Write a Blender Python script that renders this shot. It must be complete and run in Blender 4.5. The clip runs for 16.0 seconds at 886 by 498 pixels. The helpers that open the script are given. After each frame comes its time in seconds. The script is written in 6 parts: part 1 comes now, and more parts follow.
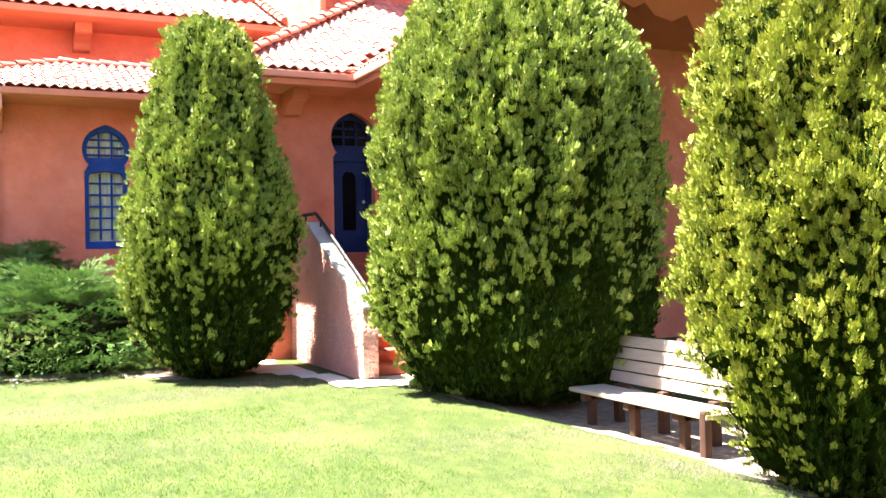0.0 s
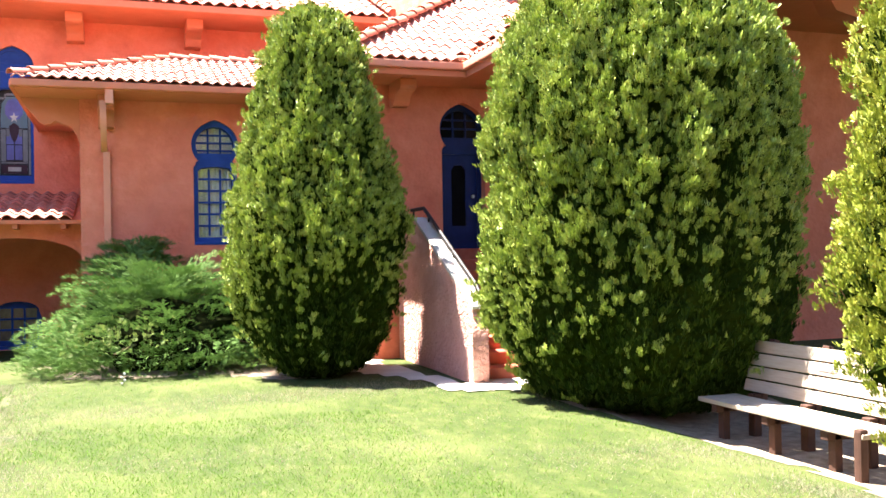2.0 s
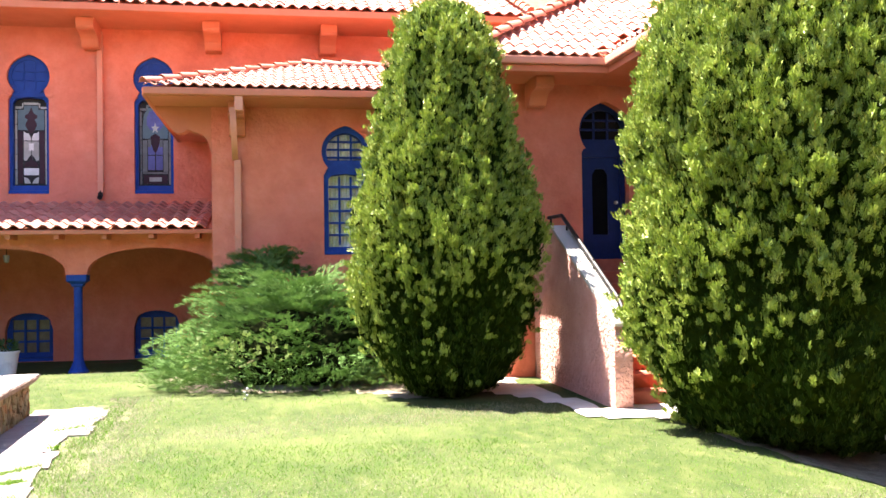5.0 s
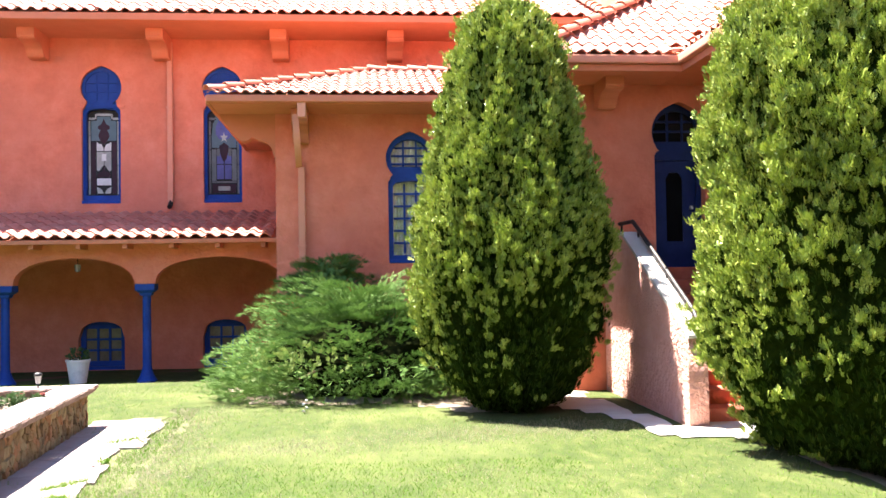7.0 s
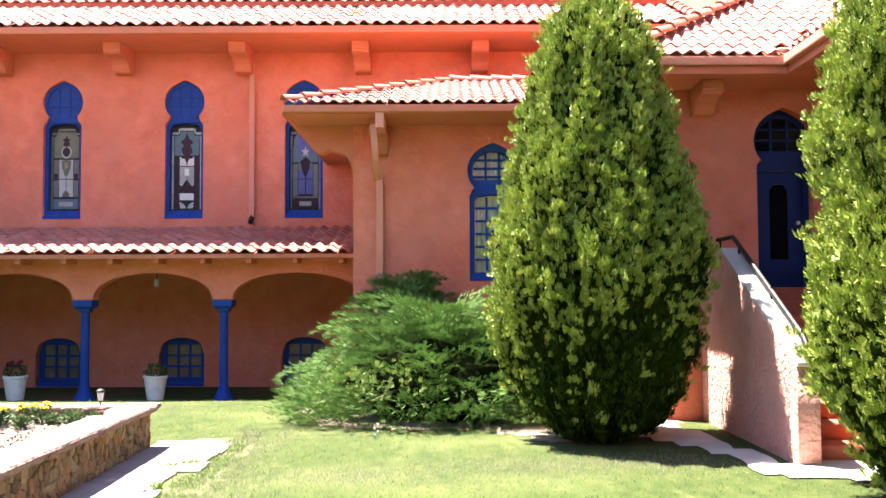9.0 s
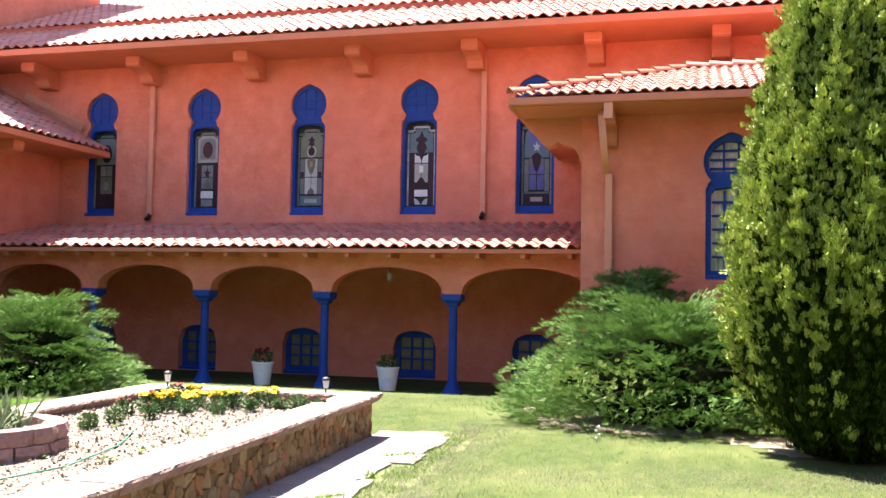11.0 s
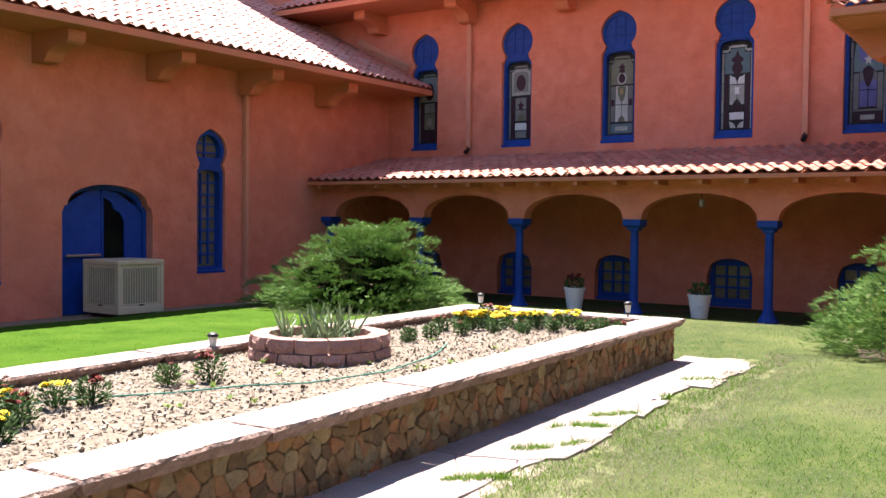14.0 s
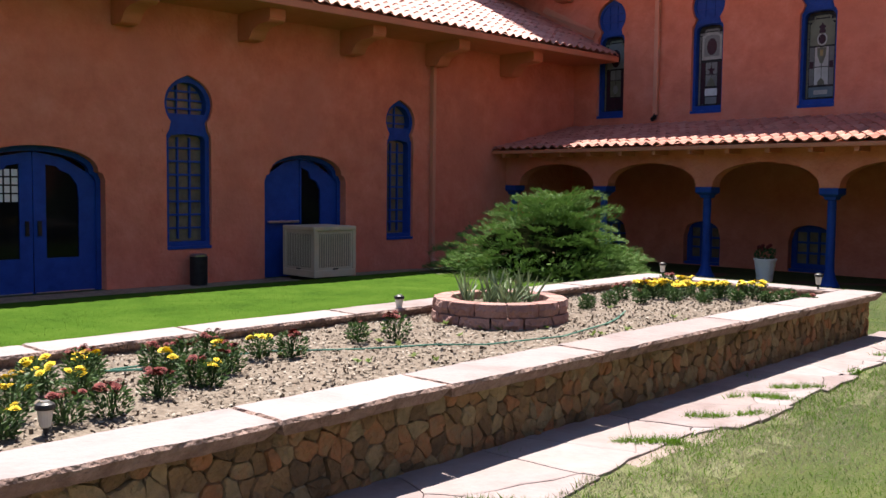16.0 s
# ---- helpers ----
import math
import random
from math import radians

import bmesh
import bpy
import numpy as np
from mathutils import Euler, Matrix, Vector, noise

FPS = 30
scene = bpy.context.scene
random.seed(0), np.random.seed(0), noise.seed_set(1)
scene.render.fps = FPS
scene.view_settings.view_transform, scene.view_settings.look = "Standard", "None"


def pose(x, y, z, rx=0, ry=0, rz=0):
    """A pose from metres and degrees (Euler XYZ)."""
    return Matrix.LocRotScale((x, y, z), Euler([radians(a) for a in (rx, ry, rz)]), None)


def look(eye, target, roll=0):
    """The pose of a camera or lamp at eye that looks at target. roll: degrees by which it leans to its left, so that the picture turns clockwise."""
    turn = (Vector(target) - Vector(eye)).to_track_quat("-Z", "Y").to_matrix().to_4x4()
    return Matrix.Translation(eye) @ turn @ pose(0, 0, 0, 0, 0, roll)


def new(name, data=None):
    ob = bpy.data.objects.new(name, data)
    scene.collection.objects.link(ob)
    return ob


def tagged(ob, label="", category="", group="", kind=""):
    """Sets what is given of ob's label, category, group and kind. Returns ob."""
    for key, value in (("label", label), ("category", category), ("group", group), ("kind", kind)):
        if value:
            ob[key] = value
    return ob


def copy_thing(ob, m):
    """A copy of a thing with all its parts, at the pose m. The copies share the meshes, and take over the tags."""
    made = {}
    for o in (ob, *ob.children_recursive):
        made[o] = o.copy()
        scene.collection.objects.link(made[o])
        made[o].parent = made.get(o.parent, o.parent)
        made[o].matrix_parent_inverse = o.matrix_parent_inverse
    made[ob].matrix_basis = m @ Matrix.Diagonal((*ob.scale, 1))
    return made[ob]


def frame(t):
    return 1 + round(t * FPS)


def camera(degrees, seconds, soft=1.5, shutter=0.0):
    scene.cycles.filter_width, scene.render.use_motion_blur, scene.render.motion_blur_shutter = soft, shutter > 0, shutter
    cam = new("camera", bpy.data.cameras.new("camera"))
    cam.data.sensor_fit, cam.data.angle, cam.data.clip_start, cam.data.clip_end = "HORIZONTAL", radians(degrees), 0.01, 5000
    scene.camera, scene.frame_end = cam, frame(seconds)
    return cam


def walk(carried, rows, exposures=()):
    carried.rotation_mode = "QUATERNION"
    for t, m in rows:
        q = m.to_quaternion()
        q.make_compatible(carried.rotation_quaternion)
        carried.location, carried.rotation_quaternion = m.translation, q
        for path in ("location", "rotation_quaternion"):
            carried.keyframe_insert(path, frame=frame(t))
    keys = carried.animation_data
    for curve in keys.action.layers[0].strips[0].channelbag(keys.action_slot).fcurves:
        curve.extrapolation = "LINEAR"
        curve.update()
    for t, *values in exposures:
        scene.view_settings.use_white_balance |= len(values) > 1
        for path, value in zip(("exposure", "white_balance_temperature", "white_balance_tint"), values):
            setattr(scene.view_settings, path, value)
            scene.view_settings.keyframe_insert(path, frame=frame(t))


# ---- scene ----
cam = camera(50.6, 16.0)
PATH = [
    (0, (-1.583, -0.492, 1.614), (-0.721, 1.313, 1.629), -1.1),
    (0.5, (-1.511, -0.328, 1.607), (-0.703, 1.502, 1.601), -1.0),
    (1, (-1.447, -0.165, 1.597), (-0.694, 1.688, 1.591), -1.0),
    (1.5, (-1.392, -0.042, 1.603), (-0.694, 1.833, 1.605), -0.9),
    (2, (-1.377, 0.1, 1.615), (-0.729, 1.992, 1.627), -1.0),
    (2.5, (-1.351, 0.275, 1.648), (-0.755, 2.184, 1.665), -1.0),
    (3, (-1.318, 0.41, 1.672), (-0.773, 2.334, 1.696), -1.0),
    (3.5, (-1.266, 0.551, 1.651), (-0.77, 2.488, 1.684), -1.0),
    (4, (-1.189, 0.708, 1.622), (-0.743, 2.657, 1.658), -0.9),
    (6.5, (-0.843, 1.176, 1.645), (-0.616, 3.162, 1.691), -0.9),
    (7, (-0.806, 1.3, 1.635), (-0.617, 3.29, 1.692), -0.9),
    (7.5, (-0.798, 1.416, 1.642), (-0.641, 3.409, 1.708), -0.8),
    (8, (-0.748, 1.596, 1.637), (-0.633, 3.592, 1.714), -0.7),
    (10.5, (-0.51, 2.314, 1.548), (-0.854, 4.28, 1.671), 0.8),
    (11, (-0.463, 2.324, 1.562), (-0.975, 4.255, 1.66), 1.0),
    (11.5, (-0.394, 2.315, 1.55), (-1.06, 4.199, 1.621), 1.0),
    (12, (-0.294, 2.296, 1.542), (-1.086, 4.132, 1.583), 0.9),
    (12.5, (-0.258, 2.289, 1.531), (-1.138, 4.085, 1.543), 0.8),
    (13, (-0.232, 2.216, 1.538), (-1.194, 3.969, 1.522), 0.7),
    (13.5, (-0.197, 2.171, 1.536), (-1.24, 3.877, 1.497), 0.6),
    (14, (-0.165, 2.16, 1.542), (-1.29, 3.812, 1.479), 0.6),
    (14.5, (-0.127, 2.204, 1.518), (-1.335, 3.795, 1.43), 0.6),
    (15, (-0.075, 2.175, 1.531), (-1.363, 3.701, 1.415), 0.5),
    (15.5, (-0.046, 2.101, 1.542), (-1.404, 3.563, 1.408), 0.6),
    (16, (0.001, 2.043, 1.542), (-1.424, 3.44, 1.408), 0.6),
]
EXPOSURES = [(t, e, 6600, 15) for t, e in ((0, 3.5), (1.5, 3.35), (3, 3.2), (4, 3.3), (6.5, 3.1), (7.5, 3.25), (11, 2.9), (12.5, 2.8), (13.5, 2.55), (14.5, 2.15), (16, 1.6))]
walk(cam, [(t, look(eye, target, roll)) for t, eye, target, roll in PATH], EXPOSURES)

# ---- light ----
SUN_TO = Vector((-0.32, 0.21, 1.0)).normalized()
SUN_EL = math.asin(SUN_TO.z)
SUN_AZ = math.atan2(SUN_TO.x, SUN_TO.y)
world = bpy.data.worlds.new("sky")
scene.world = world
world.use_nodes = True
wt = world.node_tree
sky = wt.nodes.new("ShaderNodeTexSky")
sky.sky_type, sky.sun_disc = "NISHITA", False
sky.sun_elevation, sky.sun_rotation = SUN_EL, SUN_AZ
sky.altitude, sky.dust_density = 1500, 0.6
wt.links.new(sky.outputs[0], wt.nodes["Background"].inputs[0])
wt.nodes["Background"].inputs[1].default_value = 0.076
sun = new("sun", bpy.data.lights.new("sun", "SUN"))
sun.data.energy, sun.data.angle, sun.data.color = 5.0, radians(0.5), (1.0, 0.95, 0.86)
sun.matrix_world = look(SUN_TO * 60, (0, 0, 0))


# ---- materials ----
def ramp_mat(name, stops, scale=4.0, detail=6.0, rough=0.9, bump=0.0, bump_scale=60.0, rand=0.0, metal=0.0,
             stain=None, stain_scale=0.6, stain_amount=0.4, translucent=0.0, spec=0.3, squash=(1, 1, 1), bump_dist=0.02):
    """A surface whose colour runs through stops by noise, with stains, relief and piece-by-piece variation."""
    m = bpy.data.materials.new(name)
    m.use_nodes = True
    nt = m.node_tree
    n, l = nt.nodes, nt.links
    p = n["Principled BSDF"]
    mp = n.new("ShaderNodeMapping")
    mp.inputs["Scale"].default_value = squash
    geo = n.new("ShaderNodeNewGeometry")
    l.new(geo.outputs["Position"], mp.inputs[0])
    tx = n.new("ShaderNodeTexNoise")
    tx.inputs["Scale"].default_value, tx.inputs["Detail"].default_value, tx.inputs["Roughness"].default_value = scale, detail, 0.65
    l.new(mp.outputs[0], tx.inputs[0])
    fac = tx.outputs["Fac"]
    if rand:
        oi = n.new("ShaderNodeObjectInfo")
        add = n.new("ShaderNodeMath")
        add.operation = "ADD"
        l.new(oi.outputs["Random"], add.inputs[0])
        l.new(geo.outputs["Random Per Island"], add.inputs[1])
        fr = n.new("ShaderNodeMath")
        fr.operation = "FRACT"
        l.new(add.outputs[0], fr.inputs[0])
        mx = n.new("ShaderNodeMix")
        mx.inputs[0].default_value = rand
        l.new(fac, mx.inputs[2])
        l.new(fr.outputs[0], mx.inputs[3])
        fac = mx.outputs[0]
    cr = n.new("ShaderNodeValToRGB")
    e = cr.color_ramp.elements
    while len(e) < len(stops):
        e.new(0.5)
    for k, (pos, col) in enumerate(stops):
        e[k].position, e[k].color = pos, (*col, 1)
    l.new(fac, cr.inputs[0])
    col = cr.outputs[0]
    if stain:
        t2 = n.new("ShaderNodeTexNoise")
        t2.inputs["Scale"].default_value, t2.inputs["Detail"].default_value = stain_scale, 4
        l.new(geo.outputs["Position"], t2.inputs[0])
        r2 = n.new("ShaderNodeMapRange")
        r2.inputs[1].default_value, r2.inputs[2].default_value, r2.inputs[4].default_value = 0.48, 0.72, stain_amount
        l.new(t2.outputs["Fac"], r2.inputs[0])
        m2 = n.new("ShaderNodeMix")
        m2.data_type = "RGBA"
        l.new(r2.outputs[0], m2.inputs[0])
        l.new(col, m2.inputs[6])
        m2.inputs[7].default_value = (*stain, 1)
        col = m2.outputs[2]
    l.new(col, p.inputs["Base Color"])
    p.inputs["Roughness"].default_value, p.inputs["Metallic"].default_value = rough, metal
    p.inputs["Specular IOR Level"].default_value = spec
    if bump:
        t3 = n.new("ShaderNodeTexNoise")
        t3.inputs["Scale"].default_value, t3.inputs["Detail"].default_value = bump_scale, 5
        l.new(geo.outputs["Position"], t3.inputs[0])
        b = n.new("ShaderNodeBump")
        b.inputs["Strength"].default_value, b.inputs["Distance"].default_value = bump, bump_dist
        l.new(t3.outputs["Fac"], b.inputs["Height"])
        l.new(b.outputs[0], p.inputs["Normal"])
    if translucent:
        tr = n.new("ShaderNodeBsdfTranslucent")
        l.new(col, tr.inputs[0])
        ms = n.new("ShaderNodeMixShader")
        ms.inputs[0].default_value = translucent
        l.new(p.outputs[0], ms.inputs[1])
        l.new(tr.outputs[0], ms.inputs[2])
        l.new(ms.outputs[0], n["Material Output"].inputs[0])
    return m


STUCCO = ramp_mat("salmon_stucco", [(0.3, (0.529, 0.159, 0.0965)), (0.5, (0.609, 0.201, 0.125)), (0.7, (0.671, 0.247, 0.166))], 2.6, 10, 0.92,
                  bump=0.45, bump_scale=11, stain=(0.519, 0.186, 0.129), stain_scale=0.7, stain_amount=0.6, bump_dist=0.06, spec=0.12)
# Dark stucco for the added blocker walls, kept low in bounce.
BLOCKWALL = ramp_mat("dark_blocker_stucco", [(0.3, (0.1, 0.07, 0.05)), (0.7, (0.17, 0.12, 0.09))], 2, 8, 0.95, bump=0.4, bump_scale=12)
ROUGHCAST = ramp_mat("rough_stucco", [(0.3, (0.56, 0.27, 0.21)), (0.7, (0.66, 0.36, 0.3))], 3, 8, 0.95, bump=1.0, bump_scale=20, bump_dist=0.06)
TRIM = ramp_mat("painted_trim", [(0.3, (0.478, 0.169, 0.0941)), (0.7, (0.541, 0.2, 0.115))], 2.5, 6, 0.8, bump=0.15, bump_scale=30, spec=0.12)
PIPE = ramp_mat("painted_pipe", [(0.3, (0.54, 0.231, 0.147)), (0.7, (0.603, 0.278, 0.184))], 2.5, 6, 0.65, spec=0.2)
TILE = ramp_mat("clay_tile", [(0.1, (0.3, 0.105, 0.075)), (0.35, (0.4, 0.155, 0.115)), (0.65, (0.46, 0.2, 0.15)), (0.95, (0.52, 0.27, 0.21))], 5, 6, 0.66,
                bump=0.3, bump_scale=50, rand=0.55, spec=0.5, stain=(0.3, 0.115, 0.09), stain_scale=1.3, stain_amount=0.35)
CAPTILE = ramp_mat("orange_cap_tile", [(0.1, (0.36, 0.13, 0.08)), (0.5, (0.46, 0.19, 0.125)), (0.95, (0.54, 0.27, 0.19))], 5, 6, 0.7, bump=0.3, bump_scale=50, rand=0.55)
BLUE = ramp_mat("blue_paint", [(0.3, (0.0072, 0.0384, 0.215)), (0.7, (0.012, 0.0599, 0.309))], 5, 6, 0.55, bump=0.12, bump_scale=40, spec=0.2)
BLACKGLASS = ramp_mat("dark_glass", [(0.3, (0.004, 0.004, 0.005)), (0.7, (0.008, 0.008, 0.009))], 2.2, 3, 0.08, spec=0.1)
OLDGLASS = ramp_mat("dusty_glass", [(0.3, (0.10, 0.085, 0.065)), (0.7, (0.17, 0.15, 0.11))], 6, 3, 0.25, spec=0.5)
CURTAIN = ramp_mat("white_curtain", [(0.3, (0.68, 0.68, 0.65)), (0.7, (0.82, 0.82, 0.79))], 9, 4, 0.9, squash=(3, 3, 0.2))
LEAD = ramp_mat("lead_came", [(0.4, (0.02, 0.02, 0.02)), (0.7, (0.04, 0.04, 0.04))], 9, 3, 0.6, spec=0.1)
GLASSES = {k: ramp_mat("stained_glass_" + k, [(0.3, [v * 0.8 for v in c]), (0.7, [v * 1.25 for v in c])], 7, 5, 0.3, spec=0.12, rand=0.3) for k, c in {
    "pale": (0.34, 0.36, 0.33), "grey": (0.15, 0.16, 0.155), "teal": (0.09, 0.14, 0.16), "wine": (0.04, 0.018, 0.026), "blue": (0.11, 0.12, 0.3),
    "amber": (0.3, 0.24, 0.1), "white": (0.6, 0.62, 0.6), "olive": (0.13, 0.14, 0.1)}.items()}
FLAG = ramp_mat("pink_flagstone", [(0.25, (0.15, 0.113, 0.107)), (0.5, (0.222, 0.18, 0.175)), (0.8, (0.272, 0.238, 0.236))], 4.5, 9, 0.85, bump=0.35, bump_scale=22,
                rand=0.3, stain=(0.234, 0.185, 0.162), stain_scale=2.2, stain_amount=0.4)
CAPEDGE = ramp_mat("sandstone_cap", [(0.25, (0.157, 0.119, 0.111)), (0.5, (0.228, 0.196, 0.192)), (0.8, (0.275, 0.248, 0.251))], 3.0, 9, 0.88, bump=0.4, bump_scale=24,
                   rand=0.25, stain=(0.211, 0.157, 0.137), stain_scale=3.0, stain_amount=0.35)
CAPSIDE = ramp_mat("broken_sandstone_edge", [(0.25, (0.13, 0.08, 0.065)), (0.5, (0.23, 0.155, 0.13)), (0.8, (0.36, 0.265, 0.23))], 9, 9, 0.95, bump=0.9, bump_scale=30, bump_dist=0.04)
STONES = ramp_mat("field_stone", [(0.12, (0.1, 0.0672, 0.04)), (0.3, (0.185, 0.115, 0.056)), (0.45, (0.25, 0.158, 0.076)), (0.57, (0.3, 0.134, 0.06)), (0.7, (0.225, 0.173, 0.096)),
                  (0.92, (0.4, 0.278, 0.144))], 13, 10, 0.92, bump=1.0, bump_scale=20, rand=0.68, bump_dist=0.04, stain=(0.12, 0.0816, 0.048), stain_scale=7, stain_amount=0.6)
MORTAR = ramp_mat("mortar", [(0.3, (0.15, 0.1, 0.065)), (0.7, (0.26, 0.19, 0.125))], 8, 6, 0.95, bump=0.8, bump_scale=40)
BLOCK = ramp_mat("pink_block", [(0.2, (0.225, 0.12, 0.105)), (0.6, (0.315, 0.188, 0.161)), (0.9, (0.375, 0.247, 0.217))], 9, 8, 0.95, bump=0.8, bump_scale=24, rand=0.4, bump_dist=0.05)
SOIL = ramp_mat("mulch_soil", [(0.3, (0.0882, 0.0669, 0.0502)), (0.5, (0.14, 0.111, 0.0853)), (0.72, (0.207, 0.173, 0.138))], 22, 10, 0.95, bump=0.8, bump_scale=45)
CHIP = ramp_mat("wood_chip", [(0.1, (0.0903, 0.0676, 0.0502)), (0.5, (0.164, 0.135, 0.106)), (0.92, (0.292, 0.255, 0.213))], 9, 5, 0.95, rand=0.85)
DIRT = ramp_mat("bare_dirt", [(0.3, (0.15, 0.112, 0.075)), (0.7, (0.315, 0.255, 0.188))], 9, 8, 0.95, bump=0.6, bump_scale=40)
CONCRETE = ramp_mat("pale_concrete", [(0.3, (0.4, 0.368, 0.328)), (0.7, (0.496, 0.464, 0.424))], 3, 9, 0.9, bump=0.25, bump_scale=50, stain=(0.336, 0.288, 0.24), stain_scale=1.6)
REDBRICK = ramp_mat("red_step", [(0.3, (0.32, 0.075, 0.045)), (0.7, (0.42, 0.12, 0.075))], 6, 6, 0.85, bump=0.3)
IRON = ramp_mat("dark_iron", [(0.4, (0.02, 0.018, 0.018)), (0.7, (0.05, 0.045, 0.045))], 8, 4, 0.5, metal=0.6)
WOOD = ramp_mat("weathered_board", [(0.25, (0.264, 0.212, 0.156)), (0.5, (0.36, 0.296, 0.228)), (0.8, (0.424, 0.36, 0.284))], 9, 8, 0.8, bump=0.2, bump_scale=60, rand=0.25, squash=(6, 0.6, 6))
LEG = ramp_mat("brown_bench_leg", [(0.3, (0.0462, 0.0212, 0.0135)), (0.7, (0.0693, 0.0327, 0.0212))], 8, 6, 0.8)
PLAQUE = ramp_mat("bronze_plaque", [(0.3, (0.16, 0.14, 0.13)), (0.7, (0.26, 0.23, 0.21))], 30, 4, 0.5, metal=0.3)
COOLER = ramp_mat("grey_sheet_metal", [(0.3, (0.484, 0.411, 0.286)), (0.7, (0.564, 0.483, 0.341))], 3, 6, 0.55, stain=(0.253, 0.2, 0.132), stain_scale=2, stain_amount=0.3)
COOLPAD = ramp_mat("cooler_pad", [(0.3, (0.2, 0.171, 0.12)), (0.7, (0.27, 0.233, 0.164))], 12, 6, 0.9, bump=0.5)
# Arcade floor and ceiling are coloured dark to put shade inside the arches.
FLOORDK = ramp_mat("shade_dark_floor", [(0.3, (0.07, 0.03, 0.0193)), (0.7, (0.119, 0.054, 0.0358))], 5, 8, 0.9, bump=0.3)
CEILDK = ramp_mat("shade_dark_plaster", [(0.3, (0.055, 0.018, 0.012)), (0.7, (0.085, 0.028, 0.02))], 3, 8, 0.95, bump=0.3)
BLACK = ramp_mat("black_plastic", [(0.4, (0.012, 0.012, 0.013)), (0.7, (0.025, 0.025, 0.026))], 8, 3, 0.45)
SILVER = ramp_mat("brushed_steel", [(0.4, (0.45, 0.45, 0.46)), (0.7, (0.6, 0.6, 0.6))], 20, 3, 0.3, metal=1.0)
LENS = ramp_mat("frosted_lens", [(0.4, (0.5, 0.49, 0.44)), (0.7, (0.62, 0.6, 0.54))], 8, 3, 0.2)
POTWHITE = ramp_mat("whitewashed_pot", [(0.3, (0.625, 0.61, 0.578)), (0.6, (0.9, 0.878, 0.838))], 5, 8, 0.7, bump=0.2, stain=(0.5, 0.439, 0.389), stain_scale=5)
HOSE = ramp_mat("green_hose", [(0.4, (0.05, 0.16, 0.12)), (0.7, (0.09, 0.24, 0.18))], 8, 3, 0.4)
BARK = ramp_mat("brown_bark", [(0.3, (0.07, 0.04, 0.025)), (0.7, (0.16, 0.1, 0.065))], 14, 8, 0.95, bump=0.8, bump_scale=30)
LAWN = ramp_mat("lawn", [(0.28, (0.0181, 0.0325, 0.00282)), (0.45, (0.0276, 0.0445, 0.00439)), (0.57, (0.0388, 0.0536, 0.00785)), (0.72, (0.0668, 0.073, 0.0204))], 4.5, 10, 0.95,
                bump=0.8, bump_scale=55, stain=(0.117, 0.124, 0.0408), stain_scale=0.4, stain_amount=0.55, squash=(1.6, 0.8, 1))
GRASS = ramp_mat("grass_blade", [(0.2, (0.042, 0.117, 0.00414)), (0.5, (0.0689, 0.162, 0.00681)), (0.72, (0.101, 0.2, 0.0128)), (0.9, (0.171, 0.261, 0.0339))], 0.75, 8, 0.7, rand=0.45,
                 translucent=0.4, stain=(0.193, 0.299, 0.0414), stain_scale=0.4, stain_amount=0.4, squash=(1.6, 0.8, 1))
LUSH = ramp_mat("lush_lawn", [(0.25, (0.019, 0.0504, 0.0027)), (0.5, (0.0342, 0.0766, 0.0054)), (0.75, (0.0551, 0.101, 0.0108))], 1.3, 10, 0.95, bump=0.8, bump_scale=55, spec=0.05)
ARBOR = ramp_mat("arborvitae_bright_spray", [(0.2, (0.0607, 0.111, 0.0119)), (0.4, (0.141, 0.207, 0.0238)), (0.58, (0.274, 0.344, 0.0495)), (0.8, (0.527, 0.567, 0.149))], 5.5, 4, 0.45, rand=0.25,
                 translucent=0.1, spec=0.4)
ARBORGOLD = ramp_mat("golden_arborvitae_spray", [(0.2, (0.0828, 0.12, 0.0092)), (0.4, (0.175, 0.221, 0.0184)), (0.58, (0.322, 0.354, 0.0414)), (0.8, (0.515, 0.506, 0.12))], 5.5, 4, 0.45, rand=0.25,
                     translucent=0.1, spec=0.35)
# Dark green sprays whose colour carries the shade inside and under the crown.
ARBORSHADE = ramp_mat("arborvitae_shade_spray", [(0.25, (0.0102, 0.0217, 0.00255)), (0.5, (0.0242, 0.0472, 0.0051)), (0.75, (0.0638, 0.096, 0.0128))], 5.5, 4, 0.7, rand=0.3, spec=0.05)
# A darker blue than BLUE, used on the porch door alone.
NAVY = ramp_mat("porch_door_blue", [(0.3, (0.005, 0.014, 0.07)), (0.7, (0.008, 0.022, 0.11))], 5, 6, 0.5, bump=0.12, bump_scale=40, spec=0.2)
SAND = ramp_mat("sandy_joint", [(0.3, (0.172, 0.129, 0.107)), (0.7, (0.256, 0.209, 0.179))], 9, 8, 0.95, bump=0.5, bump_scale=40)
# Near-black green: shade between the sprays is put into this colour.
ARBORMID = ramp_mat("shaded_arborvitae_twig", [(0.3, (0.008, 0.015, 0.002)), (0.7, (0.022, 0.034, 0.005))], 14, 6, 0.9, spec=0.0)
ARBORDK = ramp_mat("shrub_inner_shade", [(0.3, (0.004, 0.006, 0.002)), (0.7, (0.012, 0.015, 0.005))], 6, 5, 0.9, bump=0.6, bump_scale=25, spec=0.0)
JUNI = ramp_mat("juniper_spray", [(0.1, (0.0347, 0.08, 0.0167)), (0.45, (0.0813, 0.157, 0.0362)), (0.8, (0.147, 0.235, 0.063)), (0.97, (0.24, 0.32, 0.112))], 2.6, 5, 0.6, rand=0.35,
                translucent=0.15, spec=0.1)
